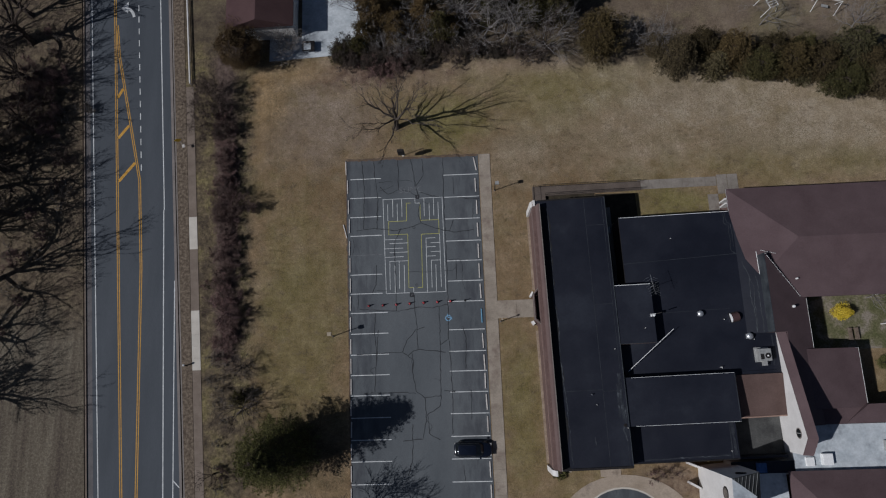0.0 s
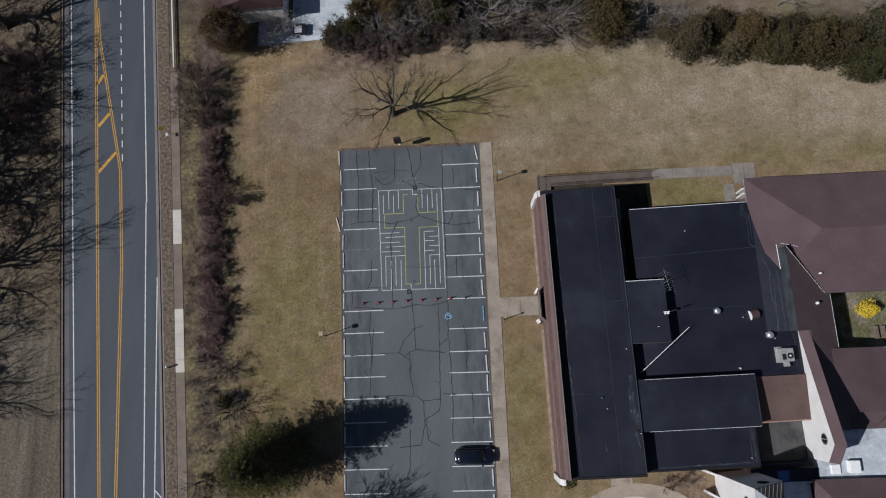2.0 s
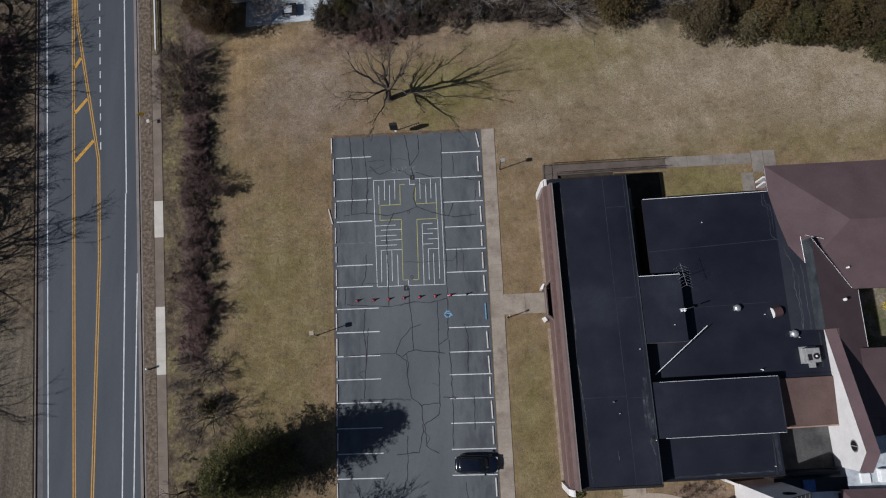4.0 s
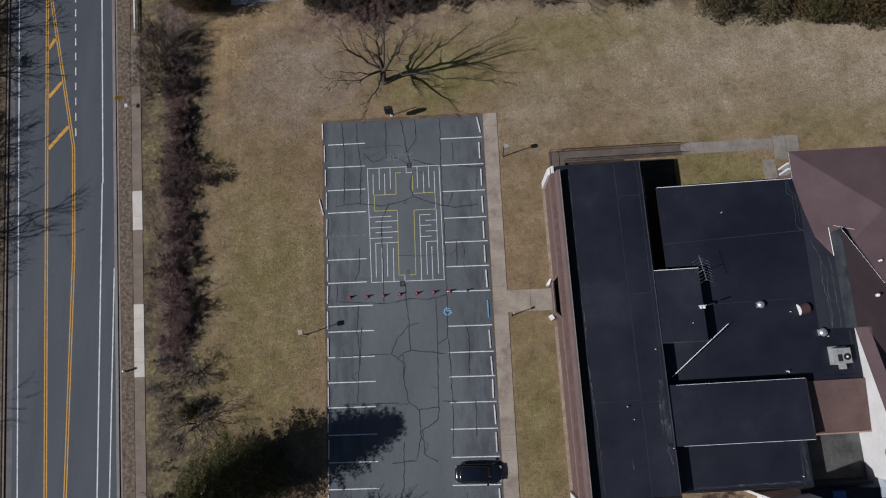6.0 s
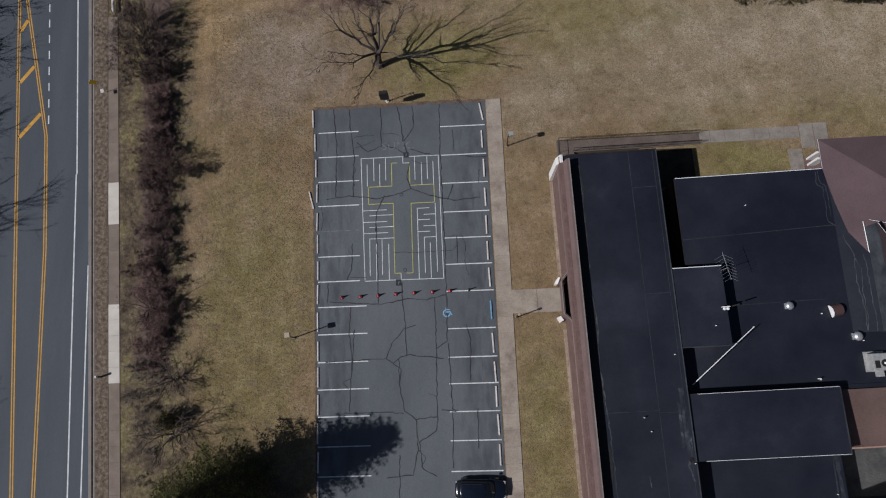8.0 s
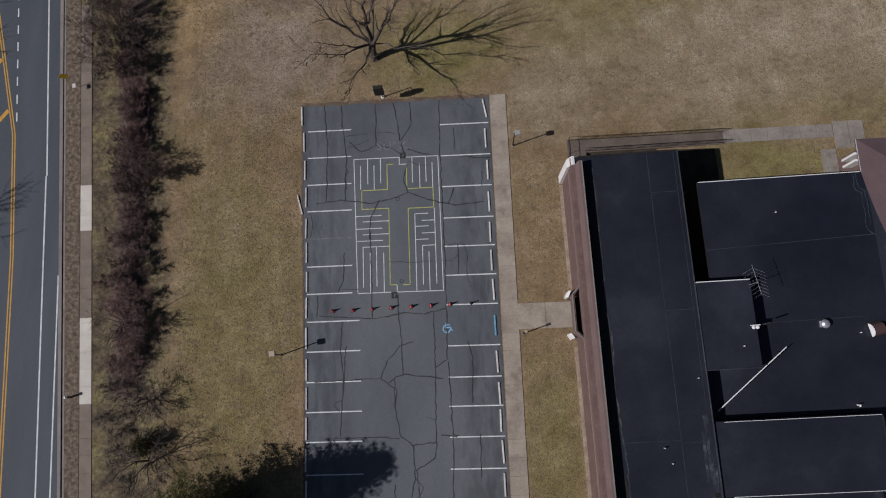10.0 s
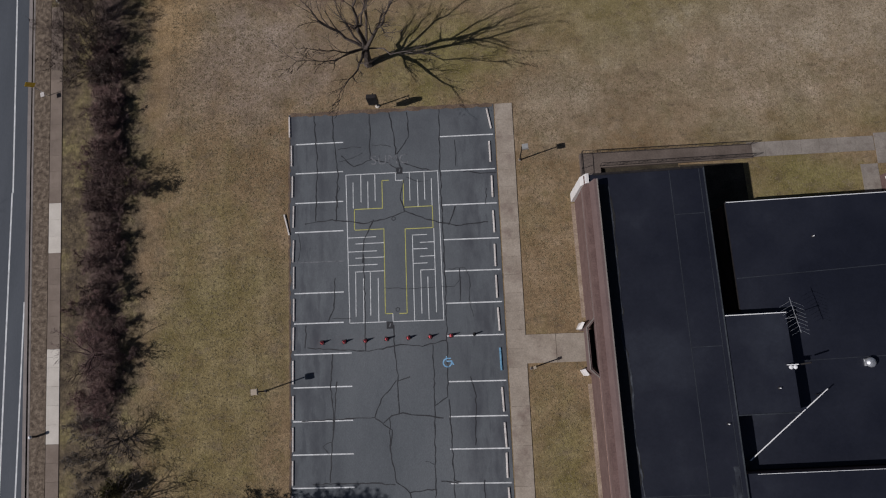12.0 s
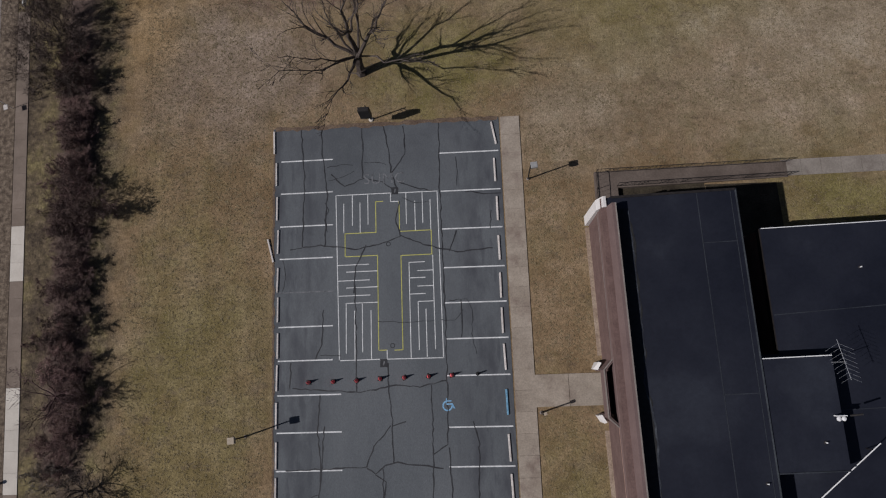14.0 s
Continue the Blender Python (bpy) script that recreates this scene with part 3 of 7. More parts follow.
add("gutter", prism([(road_right(-400) - 0.55, -400), (road_right(-400), -400), (road_right(400), 400), (road_right(400) - 0.55, 400)], ROAD_Z - 0.1, ROAD_Z + 0.005),
    material("gutter_concrete", [(0.3, (0.165, 0.145, 0.132)), (0.7, (0.245, 0.215, 0.196))], 0.5, 5, (9, 0.2), 0.9), None, "grey concrete gutter pan beside the kerb", "gutter", kind="structure")
kerb_e = thing("kerb", pose(0, 0, 0), "weathered concrete kerb stones beside the verge", "kerb", kind="structure")
for k in range(-16, 34):
    y = k * 3.0
    part("kerb_stone", prism([(road_right(y) + 0.003, y + 0.004), (road_right(y) + 0.197, y + 0.004), (road_right(y + 3) + 0.197, y + 2.996), (road_right(y + 3) + 0.003, y + 2.996)], -0.3, 0.025, 0.012), KERB, kerb_e)
long_strip("verge", lambda y: road_right(y) + 0.2, lambda y: -34.55 - 0.0735 * (y - 2), -0.04, 0.012, VERGE_SOIL, "strip of bare brown earth between kerb and walk", "verge")


def road_line(fx0, y0, fx1, y1, w, mat_, name="lane_line"):
    part(name, stripe(fx0, y0, fx1, y1, w, LZ), mat_, road)


def long_line(x_at_0, slope, y0, y1, w, mat_, step=40.0):
    y = y0
    while y < y1:
        e = min(y + step, y1)
        road_line(x_at_0 + slope * y, y, x_at_0 + slope * e, e, w, mat_)
        y = e


long_line(-47.63, -0.0965, -200, 200, 0.13, WHITE_LINE)
for off in (-0.13, 0.13):
    long_line(-44.43 + off, -0.0872, -200, 200, 0.12, ORANGE_LINE)
    long_line(-41.68 + off, -0.0462, -60, 12, 0.12, ORANGE_LINE)
    road_line(-42.24 + off, 12, -43.3 + off, 24.6, 0.12, ORANGE_LINE)
    road_line(-43.3 + off, 24.6, -47.75 + off, 44.4, 0.12, ORANGE_LINE)
    road_line(-47.75 + off, 44.4, -48.45 + off, 49.5, 0.12, ORANGE_LINE)
for y0, y1 in ((24.6, 27.3), (31.2, 33.1), (37.6, 39.0)):
    xl = -44.43 - 0.0872 * y0 + 0.2
    xr = -43.35 - (y1 - 24.6) * 0.2248 - 0.2
    road_line(xl, y0, xr, y1, 0.42, ORANGE_LINE, "hatch_line")
for k in range(20):
    y = 26.0 + 1.98 * k
    road_line(-40.98 - 0.0832 * y, y, -40.98 - 0.0832 * (y + 1.0), y + 1.0, 0.13, WHITE_LINE, "dash_line")
long_line(-38.35, -0.0565, -60, 20, 0.14, WHITE_LINE)
long_line(-37.85, -0.0775, 20, 200, 0.14, WHITE_LINE)
long_line(-36.87, -0.0475, -60, 9.8, 0.13, WHITE_LINE)
road_line(-36.0, -16.4, -35.2, -17.2, 0.13, WHITE_LINE)
# turn arrow
_bm = bmesh.new()
_arc = [(-45.95 - 0.06 * k - 1.05 * (1 - math.cos(radians(11 * k))), 50.75 + 1.65 * math.sin(radians(11 * k))) for k in range(8)]
for (ax, ay), (bx, by) in zip(_arc, _arc[1:]):
    stripe(ax, ay, bx, by, 0.42, LZ + 0.0004 * (ay > 51.5), _bm)
sheet([(-46.95, 53.45), (-46.95, 51.45), (-48.05, 52.35)], LZ + 0.002, _bm)
part("turn_arrow", _bm, WHITE_LINE, road)

# public walk along the road: slabs 1.15 m wide, some of them newly cast
walk_w = thing("pavement", pose(0, 0, 0), "narrow concrete walk of stained and newly cast slabs", "pavement", kind="structure")


def walk_x(y):
    return -34.5 - 0.0735 * (y - 2)


def slab_run(y0, y1, n, mat_):
    for k in range(n):
        a, b = y0 + (y1 - y0) * k / n + 0.006, y0 + (y1 - y0) * (k + 1) / n - 0.006
        part("slab", prism([(walk_x(a), a), (walk_x(a) + 1.15, a), (walk_x(b) + 1.15, b), (walk_x(b), b)], -0.08, 0.022, 0.006), mat_, walk_w)


slab_run(-63.4, -2.45, 40, CONCRETE_OLD)
slab_run(-2.45, 5.55, 5, CONCRETE_NEW)
slab_run(5.55, 14.1, 6, CONCRETE_OLD)
slab_run(14.1, 18.75, 3, CONCRETE_NEW)
slab_run(18.75, 38.6, 13, CONCRETE_OLD)

# car park
LOT_W, LOT_E, LOT_N, LOT_S = -13.25, 5.1, 25.9, -60.0
LOT_Z = 0.02
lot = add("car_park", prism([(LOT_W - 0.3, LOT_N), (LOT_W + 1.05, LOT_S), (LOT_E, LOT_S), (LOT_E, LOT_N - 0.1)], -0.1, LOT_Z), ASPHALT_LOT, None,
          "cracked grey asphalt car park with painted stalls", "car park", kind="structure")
PZ = LOT_Z + 0.004
for k, y in enumerate((23.0, 20.25, 17.5, 14.85, 12.15, 9.45, 6.85, 4.25, 1.5, -1.25, -3.9, -6.5, -9.3, -12.05, -14.7, -17.45, -20.2, -22.95)):
    x1 = -8.55 if k < 7 else -7.9 + 0.04 * (k - 7)
    faint = k in (4,)
    part("stall_line", stripe(LOT_W + 0.4, y + 0.02, x1, y, 0.10, PZ), FAINT_LINE if faint else WHITE_LINE, lot)
for k, y in enumerate((23.0, 19.8, 16.7, 13.6, 10.85, 8.1, 5.35, 1.6, -1.2, -3.75, -6.4, -9.1, -11.9, -14.65, -17.4, -20.15, -22.9)):
    part("stall_line", stripe(0.2 - 0.03 * max(0, k - 6), y, 4.95, y - 0.05, 0.10, PZ), WHITE_LINE, lot)

_crack_rng = random.Random(5)
# blown soil and dead leaves along the rims of the asphalt
for w, pts in ((0.34, ((-13.4, 25.85), (-8.0, 25.82), (-2.0, 25.8), (5.0, 25.75))), (0.16, ((-13.5, 25.6), (-13.3, 12.0), (-13.1, 0.0), (-12.95, -12.0), (-12.8, -26.0)))):
    part("soil_edge", ribbon(list(pts), w, PZ + 0.009, _crack_rng), SOIL_EDGE, lot, "brown soil blown over the asphalt's rim")


def crack(*pts, w=0.09):
    """A sealed crack in the asphalt."""
    part("crack_seal", ribbon(list(pts), w, PZ + 0.004 + 0.0005 * _crack_rng.random(), _crack_rng), SEALANT, lot)


crack((-11.2, 25.9), (-10.9, 21.2), (-11.0, 15.8))
crack((-9.5, 26.0), (-9.4, 23.1), (-9.0, 20.3), (-9.2, 15.7))
crack((-6.1, 25.8), (-6.1, 21.3), (-4.5, 20.8), (-3.6, 20.1))
crack((-4.4, 25.8), (-3.9, 23.4), (-3.8, 21.7), (-3.3, 20.2))
crack((-2.7, 25.5), (-2.6, 23.1), (-3.7, 21.6))
crack((0.2, 25.7), (0.1, 19.8), (0.2, 14.5), (0.2, 11.5))
crack((-3.1, 19.1), (-3.5, 17.7), (-3.1, 16.3), (-4.5, 15.8), (-6.8, 15.4), (-9.6, 15.9), (-12.0, 15.6))
crack((-3.1, 16.3), (-0.9, 15.4), (1.4, 14.8), (4.1, 15.0))
crack((-8.7, 21.7), (-7.6, 20.6), (-6.0, 21.2))
crack((-3.3, 20.8), (-1.8, 20.2), (-0.4, 19.9))
crack((-5.9, 15.7), (-6.7, 14.0), (-6.9, 11.9))
crack((1.3, 16.5), (0.7, 14.9))
crack((4.1, 18.0), (4.0, 16.6))
crack((2.2, 19.7), (4.0, 19.4), (5.0, 19.4))
crack((-6.8, 12.7), (-6.7, 8.5), (-6.7, 4.4))
crack((-11.7, 4.8), (-6.4, 4.3), (-3.8, 4.8), (-1.9, 4.6), (0.2, 5.0))
crack((-4.3, 6.4), (-4.2, 4.0), (-4.0, 1.9), (-4.0, -0.9))
crack((-4.0, 1.8), (-3.0, 2.1))
crack((-4.1, 1.8), (-5.4, 0.4), (-6.0, -1.1))
crack((-6.0, -1.1), (-5.3, -1.6), (-4.6, -1.0), (-3.7, -0.8), (-0.3, -1.3))
crack((-6.0, -1.1), (-7.6, -1.1), (-12.1, -1.2))
crack((-1.0, 4.7), (-1.0, -0.3), (-1.1, -3.5))
crack((0.2, 12.4), (0.2, 4.3), (0.1, 0.4), (-1.0, -0.3))
crack((0.2, 0.2), (0.3, -3.5))
crack((-9.3, 10.7), (-9.4, 8.0), (-9.9, 6.9))
crack((-9.5, 4.2), (-9.7, 1.7), (-9.4, -1.2), (-9.6, -3.3))
crack((2.0, 2.0), (2.4, 0.4), (2.2, -3.5))
crack((-5.3, -1.6), (-4.6, -2.2), (-4.7, -3.4))
crack((1.5, 11.1), (1.4, 8.2))
crack((-11.8, 6.7), (-11.9, 4.8))
crack((-4.8, -1.2), (-4.7, -4.0), (-4.3, -6.2), (-3.2, -7.0), (-1.1, -6.8))
crack((-1.1, -6.8), (-1.3, -8.2), (-2.9, -9.1), (-2.8, -11.5), (-1.4, -12.3))
crack((-3.2, -7.0), (-3.1, -9.7), (-3.6, -12.1), (-6.2, -12.3))
crack((0.4, -6.1), (0.2, -11.6))
crack((-4.9, -10.2), (-5.0, -14.5), (-5.6, -16.5))
crack((2.8, -6.2), (2.7, -9.9))
crack((-9.2, 1.9), (-9.5, -2.6), (-9.7, -6.1))
crack((-11.2, -6.2), (-6.7, -6.2), (-4.4, -6.4))
crack((-0.7, -6.2), (0.7, -6.4))
crack((1.4, -15.4), (1.6, -17.3))
crack((-1.1, -3.5), (-1.15, -6.9))
crack((0.3, -3.4), (0.38, -6.1), (0.9, -6.3))
for pts in (((0.5, 11.0), (1.9, 11.15), (2.35, 10.2), (2.2, 8.4), (2.5, 6.9)), ((-5.0, 9.6), (-2.6, 9.5), (-0.6, 9.55)), ((-9.2, 19.4), (-8.85, 18.7), (-9.25, 17.9), (-9.0, 16.9)), ((-9.0, 22.3), (-7.9, 22.5), (-6.9, 22.4)),
            ((-8.9, 21.2), (-7.8, 21.4), (-6.8, 21.9)), ((-6.0, 22.6), (-4.8, 22.5), (-4.2, 22.3)), ((-2.9, 19.4), (-1.9, 19.0), (-0.8, 19.05)), ((-0.2, 9.6), (1.0, 9.5), (1.6, 10.3)), ((-12.6, 14.8), (-12.3, 13.4), (-12.6, 12.3)), ((-9.5, 7.2), (-7.9, 7.15)),
            ((-9.7, -2.9), (-10.4, -3.3), (-9.8, -3.9)), ((-3.1, -9.7), (-2.4, -10.6), (-2.9, -11.4)), ((-2.0, -4.6), (-1.2, -4.9)), ((1.5, 22.6), (1.6, 21.0), (1.5, 20.2))):
    crack(*pts, w=0.05)

# painted labyrinth in the shape of a cross
labyrinth = thing("painted_labyrinth", pose(0, 0, 0), "white and yellow labyrinth lines painted on the asphalt", "labyrinth", kind="structure")
for colour_, x0, y0, x1, y1 in (
    ("w", -8.34, 19.9, -3.82, 19.88), ("w", -3.9, 19.86, -0.1, 19.84), ("w", -0.1, 19.88, -0.02, 6.68), ("w", -4.35, 6.74, 0.03, 6.70), ("w", -8.05, 6.75, -4.9, 6.75), ("w", -8.3, 19.93, -8.03, 6.72),
    ("w", -7.66, 19.21, -7.66, 16.80),
    ("w", -6.96, 19.88, -6.96, 17.32),
    ("w", -6.34, 19.22, -6.34, 16.70),
    ("w", -5.70, 19.88, -5.70, 17.36),
    ("w", -3.86, 19.90, -3.86, 19.18),
    ("w", -3.87, 19.16, -3.21, 19.16),
    ("w", -2.62, 19.84, -2.62, 17.27),
    ("w", -1.92, 19.12, -1.92, 16.69),
    ("w", -1.31, 19.81, -1.31, 17.27),
    ("w", -0.69, 19.18, -0.69, 16.61),
    ("w", -8.14, 14.16, -5.67, 14.16),
    ("w", -7.49, 13.60, -4.98, 13.60),
    ("w", -8.14, 12.91, -5.62, 12.91),
    ("w", -7.49, 12.34, -5.00, 12.34),
    ("w", -2.52, 14.15, -1.25, 14.15),
    ("w", -2.49, 14.13, -2.49, 11.58),
    ("w", -1.85, 13.47, -0.62, 13.47),
    ("w", -2.51, 12.92, -1.22, 12.92),
    ("w", -1.88, 12.25, -0.66, 12.25),
    ("w", -2.50, 11.65, -1.26, 11.65),
    ("y", -5.05, 19.22, -4.47, 19.22),
    ("y", -5.07, 19.24, -5.07, 16.68),
):
    part("labyrinth_line", stripe(x0, y0, x1, y1, 0.065 if colour_ == "w" else 0.065, PZ + 0.002), WHITE_LINE if colour_ == "w" else YELLOW_LINE, labyrinth)
for colour_, x0, y0, x1, y1 in (
    ("y", -7.58, 16.70, -5.04, 16.70),
    ("y", -7.56, 16.72, -7.56, 14.84),
    ("y", -7.52, 14.83, -4.97, 14.83),
    ("y", -3.18, 19.15, -3.18, 16.69),
    ("y", -3.16, 16.68, -0.67, 16.68),
    ("y", -0.67, 16.67, -0.67, 14.72),
    ("y", -3.14, 14.73, -0.67, 14.73),
    ("w", -8.09, 11.72, -5.58, 11.72),
    ("w", -7.54, 11.13, -5.00, 11.13),
    ("w", -7.49, 11.12, -7.49, 7.27),
    ("w", -6.82, 10.55, -6.82, 6.68),
    ("w", -6.22, 11.13, -6.22, 7.33),
    ("w", -5.54, 10.52, -5.54, 6.74),
    ("w", -1.86, 11.05, -0.66, 11.05),
    ("w", -1.85, 11.03, -1.85, 7.33),
    ("w", -1.26, 10.45, -1.26, 6.81),
    ("w", -0.61, 14.66, -0.61, 7.37),
    ("w", -2.49, 12.48, -2.49, 6.73),
    ("w", -4.33, 7.42, -4.33, 6.72),
    ("y", -4.97, 14.80, -4.97, 7.44),
    ("y", -3.11, 14.70, -3.11, 7.38),
    ("y", -4.95, 7.43, -4.33, 7.43),
    ("y", -3.76, 7.40, -3.10, 7.40),
):
    part("labyrinth_line", stripe(x0, y0, x1, y1, 0.065 if colour_ == "w" else 0.065, PZ + 0.0025), WHITE_LINE if colour_ == "w" else YELLOW_LINE, labyrinth)
for x, y in ((-3.5, 20.05), (-4.6, 6.45)):
    part("start_mark", sheet([(x - 0.28, y - 0.3), (x + 0.28, y - 0.3), (x + 0.28, y + 0.3), (x - 0.28, y + 0.3)], PZ + 0.006), SEALANT, labyrinth)
    part("start_arrow", stripe(x - 0.03, y - 0.16, x + 0.05, y + 0.16, 0.1, PZ + 0.008), FAINT_LINE, labyrinth)
for x, y in ((-4.1, 15.7), (-3.9, 7.75)):
    bm = bmesh.new()
    for k in range(14):
        a, b = 2 * math.pi * k / 14, 2 * math.pi * (k + 1) / 14
        stripe(x + 0.16 * math.cos(a), y + 0.16 * math.sin(a), x + 0.16 * math.cos(b), y + 0.16 * math.sin(b), 0.06, PZ + 0.003 + 0.0002 * (k % 2), bm)
    part("ring_mark", bm, SEALANT, labyrinth)

# faded letters
_txt = bpy.data.curves.new("faded_letters", "FONT")
_txt.body, _txt.size, _txt.align_x, _txt.align_y, _txt.space_character = "SUMC", 1.25, "CENTER", "CENTER", 1.05
_tmp = new("tmp", _txt)
_me = bpy.data.meshes.new_from_object(_tmp.evaluated_get(bpy.context.evaluated_depsgraph_get()))
bpy.data.objects.remove(_tmp)
_me.materials.clear()
_me.materials.append(FAINT_LINE)
letters = tagged(new("painted_letters", _me), "faded white capital letters painted on asphalt", "lettering", kind="structure")
letters.matrix_basis = pose(-4.35, 21.1, PZ + 0.012)

# wheelchair symbol
symbol = thing("wheelchair_symbol", pose(0.15, 3.25, PZ + 0.003), "blue wheelchair symbol painted on the asphalt", "ground marking", kind="structure")
_bm = bmesh.new()
for k in range(12):
    a, b = radians(100 + 22 * k), radians(100 + 22 * (k + 1))
    stripe(0.34 * math.cos(a), 0.34 * math.sin(a) - 0.1, 0.34 * math.cos(b), 0.34 * math.sin(b) - 0.1, 0.11, 0.0002 * (k % 2), _bm)
part("wheel_mark", _bm, BLUE_LINE, symbol)
_bm = stripe(-0.05, 0.45, -0.05, 0.0, 0.11, 0.001)
stripe(-0.05, 0.02, 0.4, 0.02, 0.11, 0.0015, _bm)
stripe(0.35, 0.02, 0.52, -0.3, 0.11, 0.002, _bm)
stripe(-0.05, 0.25, 0.3, 0.25, 0.09, 0.0025, _bm)
part("figure_mark", _bm, BLUE_LINE, symbol)

# slab walk beside the car park, cross walk to the porch, walk north of the church
walk_e = thing("pavement", pose(0, 0, 0), "worn tan concrete slab walk beside the car park", "pavement", kind="structure")
for k in range(-30, 14):
    y = 25.8 - 1.55 * (14 - k - 1)
    part("slab", prism([(5.2, y - 1.542), (6.75, y - 1.542), (6.75, y), (5.2, y)], -0.08, 0.06, 0.012), CONCRETE, walk_e)
walk_c = thing("pavement", pose(0, 0, 0), "tan concrete walk to the church entrance", "pavement", kind="structure")
for k in range(2):
    part("slab", prism([(6.72 + 2.5 * k, 2.85), (6.70 + 2.5 * (k + 1), 2.85), (6.70 + 2.5 * (k + 1), 5.2), (6.72 + 2.5 * k, 5.2)], -0.08, 0.06, 0.012), CONCRETE, walk_c)
walk_n = thing("pavement", pose(0, 0, 0), "pale concrete walk north of the church", "pavement", kind="structure")
for k in range(7):
    x = 26.6 + 1.5 * k
    part("slab", prism([(x, 19.55), (x + 1.485, 19.55), (x + 1.485, 20.85), (x, 20.85)], -0.08, 0.05, 0.012), CONCRETE_GREY, walk_n)
for k in range(2):
    part("slab", prism([(37.15 + 1.4 * k, 18.4), (38.5 + 1.4 * k, 18.4), (38.5 + 1.4 * k, 21.1), (37.15 + 1.4 * k, 21.1)], -0.08, 0.05, 0.012), CONCRETE_GREY, walk_n)
# round drive south of the church
_pts = [(21.2 + 8.4 * math.cos(radians(a)), -23.5 + 6.4 * math.sin(radians(a))) for a in range(0, 181, 10)]
add("mulch_bed", prism([(12.2, 17.1), (20.7, 17.3), (20.7, 19.35), (14.02, 19.2), (14.02, 17.42), (12.2, 17.38)], -0.05, 0.01), DARK_GROUND, None, "dark brown ground strip between church and ramp", "planting bed", kind="structure")
# dark sheet laid where the church's shadow falls, to deepen it
add("mulch_bed", prism([(21.2, 14.9), (22.75, 14.9), (22.75, 15.0), (26.2, 15.05), (26.1, 19.1), (20.75, 19.2)], -0.05, 0.012), DARK_GROUND, None, "dark ground sheet deepening the church's shadow", "planting bed", kind="structure")
add("drive_walk", prism(_pts + [(12.8, -40), (29.6, -40)], -0.08, 0.05), APRON, None, "curved tan concrete apron round the drive", "pavement", kind="structure")
_pts = [(20.9 + 5.3 * math.cos(radians(a)), -23.5 + 4.75 * math.sin(radians(a))) for a in range(0, 181, 10)]
add("drive", prism(_pts + [(15.6, -40), (26.2, -40)], -0.08, 0.06), ASPHALT_LOT, None, "dark asphalt turning drive", "drive", kind="structure")
add("drive_kerb", prism([(20.9 + 5.5 * math.cos(radians(a)), -23.5 + 4.95 * math.sin(radians(a))) for a in range(0, 181, 10)] + [(15.4, -40), (26.4, -40)], -0.08, 0.055), CONCRETE_NEW, None,
    "pale concrete kerb round the drive", "kerb", kind="structure")
add("drive_walk", prism([(18.4, -17.3), (20.9, -17.3), (20.9, -15.4), (18.4, -15.4)], -0.08, 0.052), APRON, None, "short concrete walk to the south door", "pavement", kind="structure")


# ---- the church: built in its own axes, turned one degree from the car park ----
CHURCH = pose(21.0, 0.0, 0.0, 0, 0, 1.0)
church = thing("church_building", CHURCH, "brown and white church with flat black roofs", "church")


def cpart(name, bm, mat_, label="", parent=None):
    return part(name, bm, mat_, parent or church, label)


def edge_strip(u0, v0, u1, v1, z, w=0.12, h=0.05, mat_=None, name="roof_edging"):
    """A thin metal edging along a roof's rim."""
    d = Vector((u1 - u0, v1 - v0)).normalized() * w / 2
    return cpart(name, prism([(u0 - d.y, v0 + d.x), (u0 + d.y, v0 - d.x), (u1 + d.y, v1 - d.x), (u1 - d.y, v1 + d.x)], z - 0.04, z + h), mat_ or SEAM)


# west wing: walls, roof, raised west parapet with a steep brown face
RW = 5.5
cpart("wall", box(-9.1, -15.5, 0, 0.0, 17.2, RW - 0.12), BRICK, "brown brick wall")
cpart("roof", box(-8.45, -15.55, RW - 0.12, 0.08, 17.25, RW), MEMBRANE, "flat black membrane roof")
_bm = bmesh.new()
_prof = [(-9.12, 3.9), (-9.02, 3.9), (-8.54, 6.38), (-8.26, 6.38), (-8.26, RW - 0.12), (-9.12, RW - 1.2)]
for v in (-15.5, 16.6):
    for u, z in _prof:
        _bm.verts.new((u, v, z))
_vs = list(_bm.verts)
_n = len(_prof)
for k in range(_n):
    _bm.faces.new((_vs[k], _vs[(k + 1) % _n], _vs[_n + (k + 1) % _n], _vs[_n + k]))
_bm.faces.new(_vs[:_n][::-1])
_bm.faces.new(_vs[_n:])
bmesh.ops.recalc_face_normals(_bm, faces=_bm.faces)
cpart("parapet", _bm, BROWN_METAL, "steep brown metal parapet face")
edge_strip(-8.30, -15.5, -8.30, 16.6, 6.38, 0.09, 0.03, KERB, "coping")
edge_strip(-9.10, -15.5, -9.10, 1.75, 3.9, 0.06, 0.04, material("gutter_tan", [(0.3, (0.34, 0.22, 0.17)), (0.7, (0.42, 0.28, 0.22))], 2, 3, (9, 0.1), 0.7), "gutter")
edge_strip(-9.10, 6.25, -9.10, 16.6, 3.9, 0.06, 0.04, KERB, "gutter")
edge_strip(0.0, -15.5, 0.0, 17.2, RW, 0.08, 0.06, PALE_SEAM)
edge_strip(-0.35, -15.5, -0.35, 17.2, RW, 0.05, 0.012, SEAM, "seam")
edge_strip(-2.6, -15.5, -2.6, 17.2, RW, 0.06, 0.008, SEAM, "seam")
for v in (13.6, 3.6, -6.8):
    edge_strip(-2.6, v, -0.4, v, RW, 0.05, 0.008, SEAM, "seam")
edge_strip(-7.6, -6.6, -2.6, -6.6, RW, 0.05, 0.006, SEAM, "seam")
